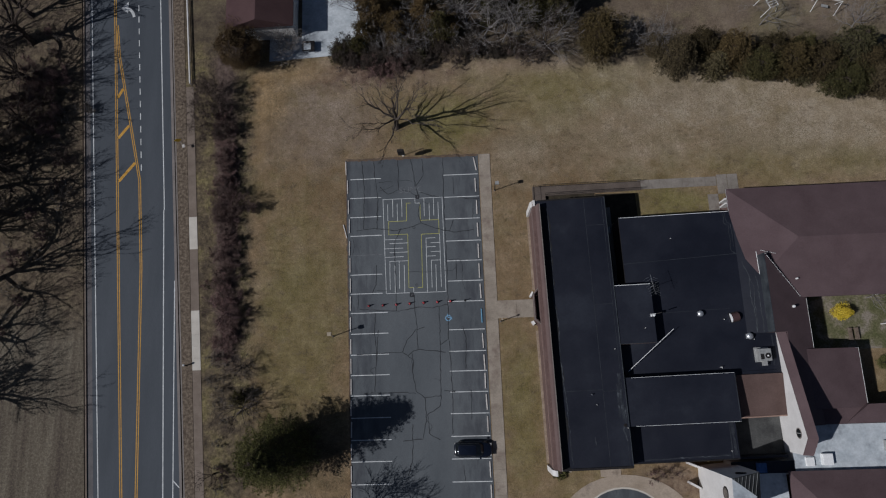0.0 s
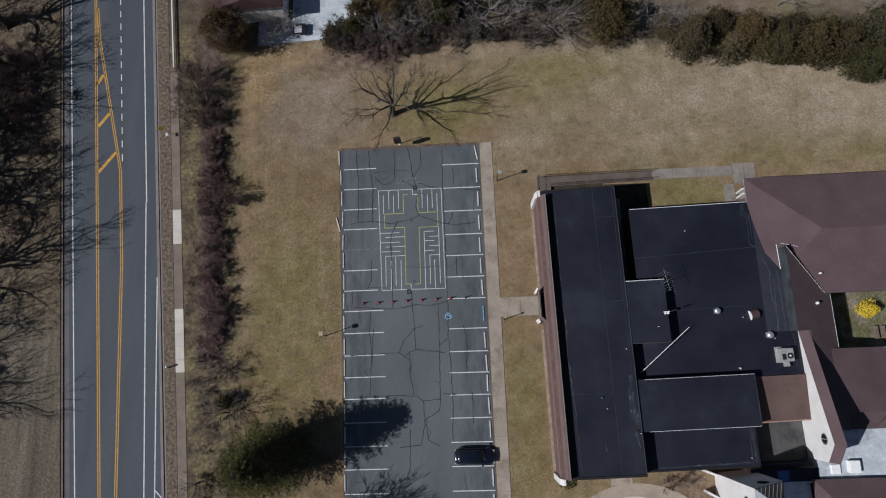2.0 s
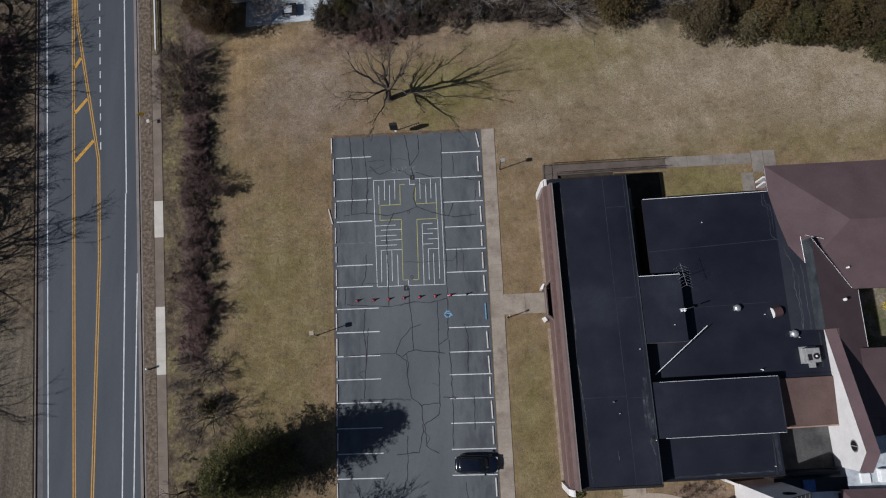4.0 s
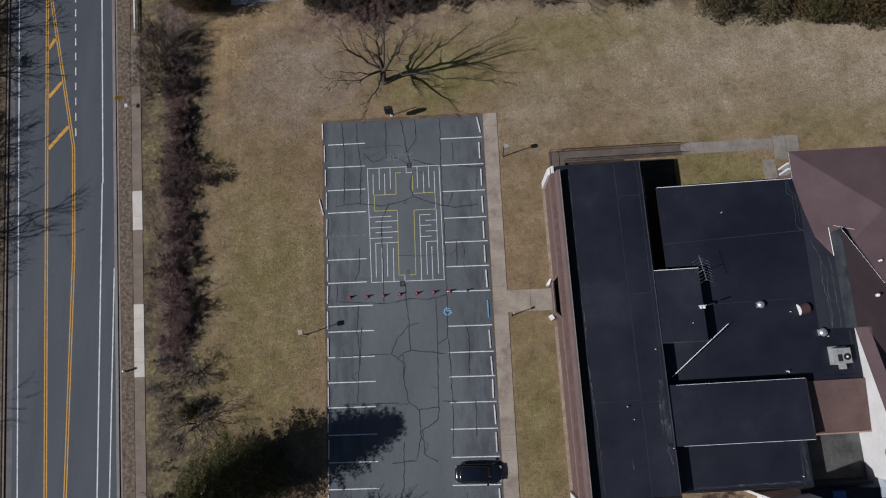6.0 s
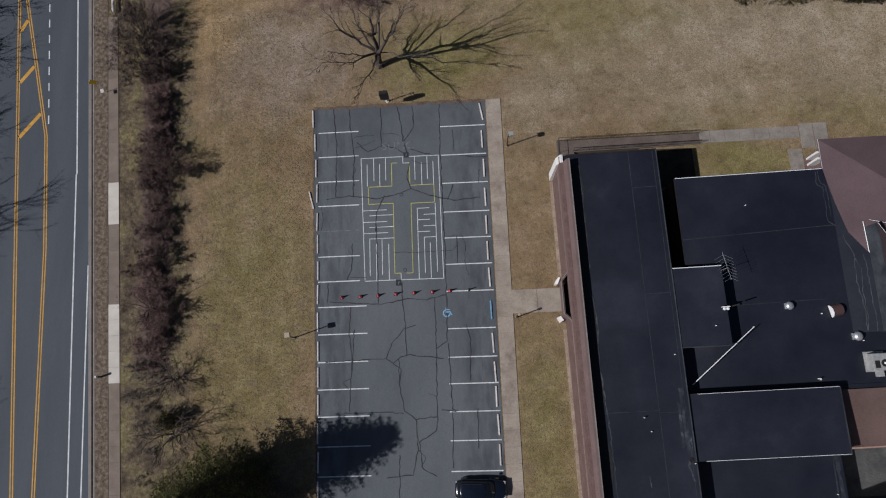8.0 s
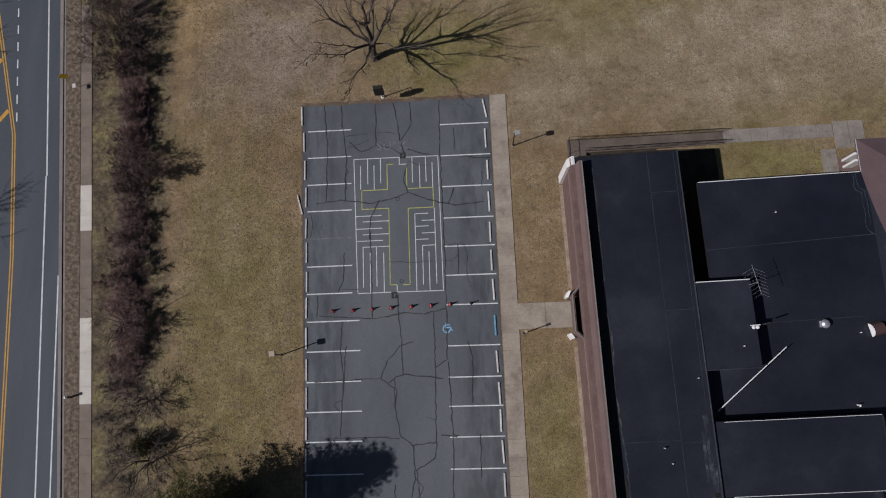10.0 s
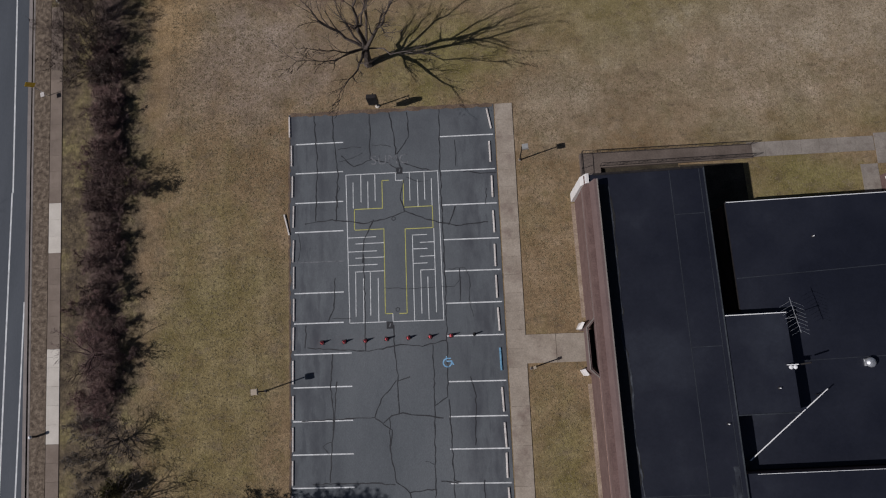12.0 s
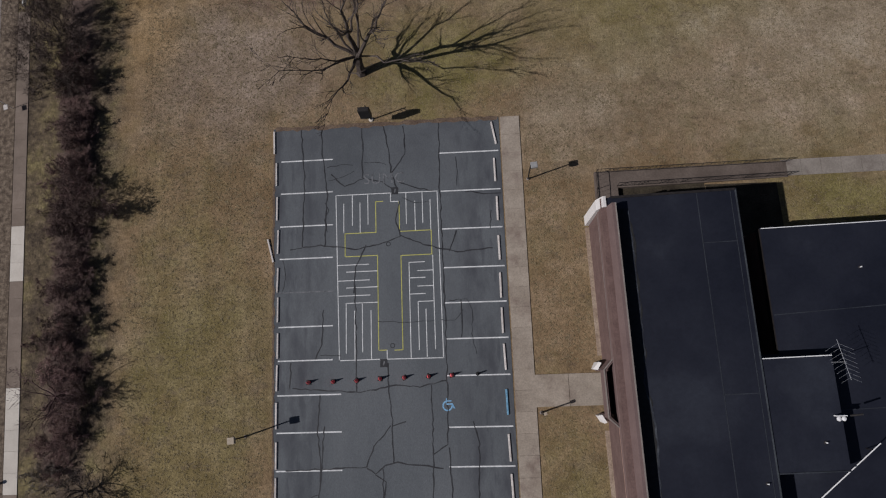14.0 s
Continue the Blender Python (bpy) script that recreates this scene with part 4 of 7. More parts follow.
edge_strip(-8.4, -15.5, 0, -15.5, RW, 0.25, 0.10, DARK_METAL)
edge_strip(-8.4, 17.2, 0, 17.2, RW, 0.16, 0.06, DARK_METAL)
# white end fins
for v0, v1 in ((16.55, 17.3), (-16.15, -15.5)):
    bm = bmesh.new()
    for v in (v0, v1):
        for u, z in ((-9.4, 0), (-9.0, 0), (-8.75, 5.6), (-8.95, 5.6), (-9.3, 4.7)):
            bm.verts.new((u, v, z))
    vs = list(bm.verts)
    for k in range(5):
        bm.faces.new((vs[k], vs[(k + 1) % 5], vs[5 + (k + 1) % 5], vs[5 + k]))
    bm.faces.new(vs[:5][::-1])
    bm.faces.new(vs[5:])
    bmesh.ops.recalc_face_normals(bm, faces=bm.faces)
    cpart("end_fin", bm, WHITE_WALL, "white stucco end fin")
cpart("sill_strip", box(-9.42, -15.3, 0, -9.1, 1.2, 0.03), SAND, "narrow strip of bare sandy earth along the wall")
cpart("sill_strip", box(-9.42, 6.6, 0, -9.1, 16.4, 0.03), SAND)
cpart("roof", box(-9.0, 16.62, 4.6, -8.4, 17.2, RW - 0.01), MEMBRANE)
# entrance porch that steps out of the west wall
cpart("porch_wall", prism([(-9.05, 1.75), (-9.72, 2.4), (-9.72, 5.55), (-9.05, 6.25), (-9.05, 6.1), (-9.6, 5.5), (-9.6, 2.45), (-9.05, 1.9)], 2.3, 3.95), BROWN_METAL, "brown porch fascia")
cpart("porch_side", prism([(-9.1, 1.75), (-9.72, 2.4), (-9.6, 2.5), (-9.1, 2.0)], 0, 2.3), BRICK)
cpart("porch_side", prism([(-9.1, 6.25), (-9.72, 5.55), (-9.6, 5.45), (-9.1, 6.0)], 0, 2.3), BRICK)
cpart("porch_door", box(-9.16, 3.0, 0.06, -9.08, 5.0, 2.2, 0.01), DARK_METAL, "dark double door")
for a, b in (((-9.08, 1.72), (-9.74, 2.38)), ((-9.74, 2.38), (-9.74, 5.57)), ((-9.74, 5.57), (-9.08, 6.27))):
    edge_strip(*a, *b, 3.95, 0.08, 0.06, KERB, "porch_coping")
for v, s in ((5.85, 1), (2.15, -1)):
    cpart("porch_fin", prism([(-9.74, v - 0.28 * s), (-9.98, v - 0.2 * s), (-9.72, v + 0.28 * s), (-9.58, v + 0.2 * s)], 0, [1.5, 0.9, 2.0, 2.3]), WHITE_WALL, "white stucco splayed pier")
# recessed dark well behind the porch fascia
cpart("porch_soffit", box(-9.58, 2.5, 2.28, -9.1, 5.45, 2.34), DARK_SHINGLE)

# centre block and its raised part
RL, RB, RC = 4.1, 5.35, 4.0
cpart("wall", prism([(1.9, 14.6), (1.9, 6.0), (0.0, 6.0), (0.0, -5.3), (18.4, -5.3), (18.7, -1.0), (16.0, 0.0), (15.4, 14.6)], 0, RL - 0.1), BRICK, "brown brick wall")
cpart("roof", prism([(1.85, 14.65), (1.85, 6.0), (0.05, 6.0), (0.05, -5.3), (19.05, -5.3), (19.05, -0.9), (16.4, 0.0), (16.4, 8.0), (16.0, 11.5), (15.65, 14.65)], RL - 0.1, RL), MEMBRANE, "flat black membrane roof")
_fl = cpart("well_floor", box(0.02, 6.02, 0, 1.86, 17.2, 0.06), CONCRETE_GREY, "grey concrete floor of a narrow well")
part("hatch", box(0.7, 13.6, 0.06, 1.6, 14.5, 0.14, 0.02), GREY_METAL, _fl)
cpart("roof", box(0.06, -1.35, RL, 4.45, 5.75, RW - 0.02), MEMBRANE, "raised black roof bay")
cpart("wall", box(0.2, -1.39, RL, 4.4, -1.353, RW - 0.2), BRICK)
edge_strip(0.1, 5.75, 4.45, 5.75, RW - 0.02, 0.06, 0.05, WHITE_METAL)
edge_strip(0.1, -1.35, 4.45, -1.35, RW - 0.02, 0.08, 0.04, SEAM)
edge_strip(1.9, 14.6, 15.6, 14.6, RL, 0.05, 0.04, WHITE_METAL)
# dark strip covers the top of the brick wall here
cpart("fascia", box(1.82, 6.02, RL - 0.75, 1.895, 14.62, RL - 0.105), DARK_METAL, "dark strip under the roof edge")
edge_strip(1.9, 8.6, 15.8, 9.1, RL, 0.06, 0.006, SEAM, "seam")
edge_strip(5.0, 2.2, 14.0, 2.3, RL, 0.05, 0.006, SEAM, "seam")
_srng = random.Random(5)
for w, pts in ((0.05, ((14.95, 14.4), (14.9, 13.0), (15.4, 12.8), (15.3, 9.4), (16.2, 8.8))), (0.05, ((15.2, 14.4), (15.25, 13.2), (15.7, 12.9), (15.65, 9.9)))):
    cpart("seam", ribbon(list(pts), w, RL + 0.012, _srng), PALE_SEAM)
# scuffed and chalky streaks along the roofs' rims
for z, w, pts in ((RW, 0.30, ((-0.55, -4.8), (-0.6, -7.5), (-0.5, -10.4))), (RW, 0.22, ((-0.9, -6.0), (-0.95, -9.8))), (RC, 0.34, ((12.35, -11.3), (12.4, -14.9))), (RC, 0.16, ((1.2, -15.0), (7.0, -14.95), (11.8, -14.9))),
                  (RL, 0.14, ((18.6, -1.2), (18.55, -2.6), (18.3, -4.8))), (RW, 0.16, ((-0.2, -8.5), (-0.25, -10.4), (-0.7, -11.2), (-0.3, -12.6))), (RW, 0.12, ((-7.3, 16.2), (-7.25, 7.0), (-7.5, 4.6), (-7.1, 1.6), (-7.3, -2.0), (-7.0, -8.0), (-6.9, -15.0))),
                  (RW, 0.1, ((-4.1, -12.0), (-4.0, -12.9)))):
    cpart("scuff", ribbon(list(pts), w, z + 0.014, _srng), SCUFF)
# black strip with a ragged rim, painted over the parapet's shadow
_bm, _prev = bmesh.new(), None
for k in range(128):
    v = -15.4 + 0.25 * k
    e = -7.22 + 0.40 * (noise.noise((v * 0.33, 3.1, 0.0)) + 0.45 * noise.noise((v * 1.3, 7.7, 0.0)))
    _pair = (_bm.verts.new((-8.2, v, RW + 0.01)), _bm.verts.new((e, v, RW + 0.01)))
    if _prev:
        _bm.faces.new((_prev[0], _prev[1], _pair[1], _pair[0]))
    _prev = _pair
cpart("flashing", _bm, RUBBER, "ragged black flashing that draws the parapet's shadow edge")
cpart("roof_drain", lathe([(0.2, 0.0), (0.2, 0.05), (0.12, 0.06), (0.1, 0.02)], 14, None, (-0.42, -10.8, RW)), DARK_METAL, "dark round roof drain")
cpart("vent_pipe", lathe([(0.06, 0), (0.06, 0.35), (0.045, 0.36)], 10, None, (-4.0, -7.1, RW)), GALVANISED)
cpart("vent_pipe", lathe([(0.05, 0), (0.05, 0.5), (0.04, 0.51)], 10, None, (11.95, -4.7, RL)), WHITE_METAL)

# south blocks
cpart("wall", box(0.0, -10.95, 0, 12.9, -5.4, RB - 0.1), BRICK)
cpart("roof", box(0.06, -11.0, RB - 0.1, 13.0, -5.35, RB), MEMBRANE, "flat black membrane roof")
cpart("wall", box(0.0, -15.3, 0, 12.7, -10.95, RC - 0.1), BRICK)
cpart("roof", box(0.06, -15.4, RC - 0.1, 12.8, -11.0, RC), MEMBRANE, "lower black membrane roof")
edge_strip(0.9, -5.4, 13.0, -5.4, RB, 0.03, 0.03, WHITE_METAL)
edge_strip(0.9, -11.0, 13.0, -11.0, RB, 0.03, 0.03, WHITE_METAL)
edge_strip(13.0, -11.0, 13.0, -5.4, RB, 0.10, 0.05, SEAM)
edge_strip(12.0, -15.3, 12.1, -11.0, RC, 0.12, 0.01, SEAM, "seam")
edge_strip(0.1, -15.35, 12.8, -15.35, RC, 0.14, 0.06, DARK_METAL)

# brown sloping roof and open well before the white wall
cpart("wall", box(13.0, -10.6, 0, 18.3, -5.35, 3.0), BRICK)
cpart("roof", box(13.02, -5.72, 3.0, 19.05, -5.32, RL - 0.004), MEMBRANE)
cpart("roof", prism([(13.05, -10.75), (19.08, -10.7), (19.08, -5.75), (13.05, -5.75)], 2.9, [3.75, 3.75, 4.3, 4.3]), material("brown_roll_roof", [(0.3, (0.084, 0.053, 0.045)), (0.7, (0.120, 0.079, 0.068))], 0.4, 5, (7, 0.18), 0.9),
      "brown sloping roof")
edge_strip(13.05, -10.75, 19.05, -10.7, 3.77, 0.14, 0.06, material("tan_gutter", [(0.3, (0.26, 0.17, 0.13)), (0.7, (0.34, 0.23, 0.18))], 2, 3, (9, 0.15), 0.8), "gutter")
cpart("roof", box(12.75, -15.2, 0, 19.09, -10.72, 1.6), GREY_ROOF, "grey gravel floor of a sunken well")
cpart("wall", box(12.8, -15.5, 0, 18.6, -15.25, 3.3), MEMBRANE)

# tall white wedge wall with a brown top
_wedge = [(-0.9, 0), (-15.0, 0), (-15.0, 6.0), (-13.0, 7.75), (-0.9, 4.3)]
_bm = bmesh.new()
for u, up in ((19.1, 0.0), (19.6, 0.68)):
    for v, z in _wedge:
        _bm.verts.new((u, v, z + (up if z else 0)))
_vs = list(_bm.verts)
for k in range(5):
    _bm.faces.new((_vs[k], _vs[(k + 1) % 5], _vs[5 + (k + 1) % 5], _vs[5 + k]))
_bm.faces.new(_vs[:5])
_bm.faces.new(_vs[5:][::-1])
bmesh.ops.recalc_face_normals(_bm, faces=_bm.faces)
cpart("wedge_wall", _bm, WHITE_WALL, "tall white stucco wedge wall")
_bm = bmesh.new()
_top = [(-0.85, 4.32), (-13.0, 7.79), (-15.02, 6.02), (-15.02, 5.90), (-13.0, 7.65), (-0.85, 4.2)]
for u, up in ((19.07, 0.0), (19.75, 0.95)):
    for v, z in _top:
        _bm.verts.new((u, v, z + up))
_vs = list(_bm.verts)
for k in range(6):
    _bm.faces.new((_vs[k], _vs[(k + 1) % 6], _vs[6 + (k + 1) % 6], _vs[6 + k]))
for idx in ((0, 1, 4, 5), (1, 2, 3, 4)):
    _bm.faces.new([_vs[i] for i in idx])
    _bm.faces.new([_vs[6 + i] for i in idx][::-1])
bmesh.ops.recalc_face_normals(_bm, faces=_bm.faces)
cpart("wedge_cap", _bm, SHINGLE, "brown cap along the wall top")
_win = cpart("round_window", rod((19.09, -12.6, 5.8), (19.05, -12.6, 5.8), 0.5, sides=20), GLASS_DARK, "dark glazed round window")
part("mullion", box(19.02, -12.64, 5.3, 19.05, -12.56, 6.3), GREY_METAL, _win)
part("window_frame", rod((19.11, -12.6, 5.8), (19.065, -12.6, 5.8), 0.62, sides=20), KERB, _win)


def hip_roof(x0, y0, x1, y1, eave, ridge, hip0, hip1, axis="x", over=0.25):
    """A roof on four sides; hip0 and hip1: how far the ridge stands in from either end."""
    bm = bmesh.new()
    x0, y0, x1, y1 = x0 - over, y0 - over, x1 + over, y1 + over
    c = [bm.verts.new((x, y, eave)) for x, y in ((x0, y0), (x1, y0), (x1, y1), (x0, y1))]
    d = [bm.verts.new((x, y, eave - 0.18)) for x, y in ((x0, y0), (x1, y0), (x1, y1), (x0, y1))]
    if axis == "x":
        ym = (y0 + y1) / 2
        a, b = bm.verts.new((x0 + hip0, ym, ridge)), bm.verts.new((x1 - hip1, ym, ridge))
        fs = [(c[0], c[1], b, a), (c[2], c[3], a, b), (c[3], c[0], a), (c[1], c[2], b)]
    else:
        xm = (x0 + x1) / 2
        a, b = bm.verts.new((xm, y0 + hip0, ridge)), bm.verts.new((xm, y1 - hip1, ridge))
        fs = [(c[0], c[1], a), (c[1], c[2], b, a), (c[2], c[3], b), (c[3], c[0], a, b)]
    for f in fs:
        bm.faces.new(f)
    for k in range(4):
        bm.faces.new((d[k], d[(k + 1) % 4], c[(k + 1) % 4], c[k]))
    bm.faces.new(d[::-1])
    return bm


# east wings under maroon shingles
hall = thing("church_hall", pose(0, 0, 0), "low hall wings with maroon shingle roofs", "church hall")
part("wall", box(37.1, 4.0, 0, 95, 17.3, 3.8), BRICK, hall, "brown brick wall")
part("roof", hip_roof(36.75, 3.85, 95, 17.6, 4.0, 6.3, 7.0, 7.0), SHINGLE, hall, "maroon hipped shingle roof")
part("wall", box(40.9, -11.2, 0, 44.2, 6.0, 3.2), BRICK, hall)
part("roof", prism([(40.85, -11.6), (44.5, -11.6), (44.5, 3.6), (43.7, 3.65), (39.06, 8.9), (39.06, -0.6), (40.85, -0.6)], 2.9, [6.38 - 0.489 * (x - 39.06) for x in (40.85, 44.5, 44.5, 43.7, 39.06, 39.06, 40.85)]), SHINGLE, hall, "maroon lean-to roof")
# black membrane turned up over the foot of the hipped roof
part("roof_apron", prism([(36.52, 14.4), (36.52, -0.6), (38.94, -0.6), (38.94, 6.55), (38.74, 6.69), (37.6, 8.57), (36.99, 11.44)], 3.6, [4.03 + 0.329 * (x - 36.52) for x in (36.52, 36.52, 38.94, 38.94, 38.74, 37.6, 36.99)]), MEMBRANE, hall, "black membrane turned up the slope")
part("wall", box(43.0, -9.1, 0, 49.7, -3.0, 3.0), BRICK, hall)
part("roof", prism([(43.2, -9.75), (50.05, -9.75), (50.05, -2.7), (43.2, -2.7)], 3.0, [4.3, 3.16, 3.16, 4.3]), SHINGLE, hall, "maroon lean-to shingle roof")
part("roof", prism([(44.0, -11.6), (47.2, -11.6), (49.8, -9.4), (44.0, -9.4)], 3.0, [3.1, 3.1, 3.22, 3.6]), SHINGLE, hall)
part("roof", prism([(47.2, -11.6), (95, -11.2), (95, -9.2), (49.8, -9.35)], 3.0, [3.1, 3.1, 3.9, 3.9]), SHINGLE, hall)
part("wall", box(49.8, -11.0, 0, 95, -9.5, 3.0), BRICK, hall)
for a, b in (((36.5, 14.4, 4.0), (36.5, 17.85, 4.0)), ((44.55, -2.6, 3.72), (44.55, 3.5, 3.72)), ((45.5, -2.72, 3.2), (50.0, -2.72, 3.2)), ((50.05, -9.6, 3.2), (50.05, -2.7, 3.2))):
    part("drip_edge", rod(a, b, 0.03, sides=4), GREY_METAL, hall)
part("valley_flashing", rod((39.1, 8.9, 6.4), (43.7, 3.66, 4.15), 0.018, sides=4), WHITE_METAL, hall, "pale metal valley flashing")
part("valley_flashing", rod((39.2, 9.5, 5.1), (40.8, 8.9, 5.62), 0.02, sides=4), WHITE_METAL, hall)
part("valley_flashing", rod((38.82, 9.4, 4.83), (38.88, 6.5, 4.85), 0.035, sides=4), WHITE_METAL, hall)
part("vent_pipe", lathe([(0.16, -0.5), (0.16, 0.28), (0.1, 0.34)], 12, None, (42.3, 2.4, 4.85)), WHITE_METAL, hall, "small white roof vent")
part("vent_pipe", lathe([(0.1, -0.5), (0.1, 0.35), (0.06, 0.38)], 12, None, (43.2, 5.8, 4.75)), WHITE_METAL, hall)
part("upstand", box(38.92, -0.6, 3.5, 39.05, 8.9, 6.4), PALE_SEAM, hall, "paler grey-black upstand")
_srng = random.Random(6)
for w, pts in ((0.07, ((37.15, 8.3), (37.75, 6.5), (37.6, 4.3), (37.85, 1.6), (37.8, -0.5))), (0.05, ((37.75, 6.2), (38.05, 5.1), (37.95, 3.1), (38.0, 1.1), (37.85, -0.3))), (0.06, ((38.5, 6.4), (38.5, 4.2), (38.55, 1.3), (38.5, -0.55)))):
    _bm = ribbon(list(pts), w, 0.0, _srng)
    for v_ in _bm.verts:
        v_.co.z = 4.045 + 0.329 * (v_.co.x - 36.52)
    part("seam", _bm, PALE_SEAM, hall, "wavy pale seam")
for k in range(2):
    part("entrance_fin", box(36.3, 15.9 + 0.6 * k, 1.9, 37.1, 16.1 + 0.6 * k, 3.84), WHITE_WALL, hall, "thin white entrance fin")
part("entrance_wall", box(36.5, 14.75, 0, 37.1, 14.9, 3.5), WHITE_WALL, hall)

add("entrance_paving", prism([(35.7, 15.3), (37.08, 15.3), (37.08, 18.38), (35.7, 18.38)], -0.05, 0.05), CONCRETE_GREY, None, "pale concrete paving before the hall entrance", "paving", kind="structure")
# white low roofs and the southern hall
annex = thing("church_annex", pose(0, 0, 0), "low annex with white coated roofs", "annex")
part("wall", box(40.8, -17.2, 0, 70, -11.7, 2.6), WHITE_WALL, annex)
part("wall", box(33.5, -17.2, 0, 40.8, -15.7, 2.6), WHITE_WALL, annex)
part("roof", box(33.4, -17.0, 2.6, 40.75, -15.62, 2.74), MEMBRANE, annex, "low black membrane roof")
part("roof", box(40.75, -17.0, 2.6, 95, -11.65, 2.75), WHITE_ROOF, annex, "flat white coated roof")
for k in range(3):
    part("roof_seam", box(45.5 + 3.1 * k, -16.9, 2.75, 45.53 + 3.1 * k, -11.8, 2.758), WHITE_ROOF, annex)
for k in range(3):
    part("roof_seam", box(41.2, -12.9 - 1.25 * k, 2.752, 60, -12.87 - 1.25 * k, 2.765), WHITE_ROOF, annex)
part("wall", box(40.2, -40, 0, 95, -17.0, 3.3), BRICK, annex)
part("roof", hip_roof(39.9, -34, 95, -17.0, 3.4, 7.0, 7.0, 7.0), SHINGLE, annex, "maroon hipped shingle roof")
part("skylight", box(36.2, -16.9, 2.74, 37.4, -15.8, 2.95, 0.03), BLUE_TARP, annex, "blue roof hatch")
part("skylight", box(43.8, -16.2, 2.75, 45.0, -14.9, 3.35, 0.04), WHITE_METAL, annex, "white roof hatch")
part("skylight", box(42.0, -16.3, 2.75, 43.0, -15.3, 3.0, 0.04), WHITE_METAL, annex)
# white bell tower at the south corner, with a ribbed roof that falls to the east
_tower = thing("bell_tower", pose(0, 0, 0), "tall white stucco tower with a grey ribbed roof", "tower")
_foot = [(30.35, -16.25), (34.1, -15.95), (33.7, -20.9), (30.1, -21.2)]
part("wall", prism(_foot, 0, [10.6, 8.6, 8.6, 10.6]), WHITE_WALL, _tower, "white stucco wall")
_bm = bmesh.new()
_hi = [_bm.verts.new((x, y, z)) for (x, y), z in zip(_foot, (10.62, 8.62, 8.62, 10.62))]
_ridge = _bm.verts.new((32.9, -18.2, 10.2))
for a, b in ((1, 2), (2, 3)):
    _bm.faces.new((_hi[a], _hi[b], _ridge))
_bm.faces.new((_hi[0], _hi[1], _ridge))
bmesh.ops.recalc_face_normals(_bm, faces=_bm.faces)
_lo = bmesh.ops.extrude_face_region(_bm, geom=list(_bm.faces))
bmesh.ops.translate(_bm, vec=(0, 0, 0.07), verts=[v for v in _lo["geom"] if isinstance(v, bmesh.types.BMVert)])
_cap_ob = part("roof", _bm, GREY_ROOF, _tower, "grey ribbed metal roof")
# sunlit west slope gets a paler material than the shaded slopes
part("roof", prism([(30.37, -16.3), (32.9, -18.2), (30.12, -21.15)], 8.5, [10.66, 10.24, 10.66]), WHITE_ROOF, _tower, "metal roof slope with sunlight painted as a paler tone")
for k in range(7):
    f = (k + 0.5) / 7
    a = Vector((30.4, -16.3, 10.72)).lerp(Vector((32.9, -18.2, 10.32)), f)
    b = Vector((30.4, -16.3, 10.72)).lerp(Vector((34.1, -16.0, 8.72)), f)
    part("rib", rod(a, b, 0.03, sides=4), GREY_METAL, _cap_ob)
_win = part("round_window", rod((30.28, -18.1, 8.6), (30.20, -18.1, 8.6), 0.62, sides=20), GREY_PANE, _tower, "grey glazed round window")
part("window_frame", rod((30.28, -18.1, 8.6), (30.215, -18.1, 8.6), 0.76, sides=20), DARK_METAL, _win)
_win = part("round_window", rod((32.3, -16.14, 8.2), (32.3, -16.04, 8.2), 0.62, sides=20), GLASS_DARK, _tower, "dark round window")
for ax, ay, bx, by in ((28.95, -15.85, 30.3, -16.4), (28.88, -18.1, 30.1, -18.8)):
    d = Vector((bx - ax, by - ay)).normalized() * 0.13
    part("side_wall", prism([(ax - d.y, ay + d.x), (ax + d.y, ay - d.x), (bx + d.y, by - d.x), (bx - d.y, by + d.x)], 0, 1.3, 0.02), WHITE_WALL, _tower, "low white stucco side wall")
part("roof", box(34.3, -23.0, 2.6, 39.6, -17.02, 2.74), WHITE_ROOF, annex)
part("wall", box(34.4, -23.0, 0, 39.5, -17.2, 2.6), WHITE_WALL, annex)


# ---- plants ----
def tubes(name, segs, mat_, parent):
    """All limbs of one plant as tapered tubes in one mesh. segs: (a, b, r0, r1)."""
    verts, faces = [], []
    for a, b, r0, r1 in segs:
        n = 6 if r0 > 0.09 else (4 if r0 > 0.035 else 3)
        d = b - a
        if r0 < 0.0165:
            w = d.cross(Vector((d.y, -d.z, d.x))).normalized()
            o = len(verts)
            verts.extend((a - w * r0, a + w * r0, b + w * r1, b - w * r1))
            faces.append((o, o + 1, o + 2, o + 3))
            continue
        q = d.to_track_quat("Z", "Y")
        o = len(verts)
        for p, r in ((a, r0), (b, r1)):
            for k in range(n):
                t = 2 * math.pi * k / n
                verts.append(p + q @ Vector((r * math.cos(t), r * math.sin(t), 0)))
        for k in range(n):
            faces.append((o + k, o + (k + 1) % n, o + n + (k + 1) % n, o + n + k))
    me = bpy.data.meshes.new(name)
    me.from_pydata(verts, [], faces)
    me.materials.append(mat_)
    ob = new(name, me)
    ob.parent = parent
    return ob


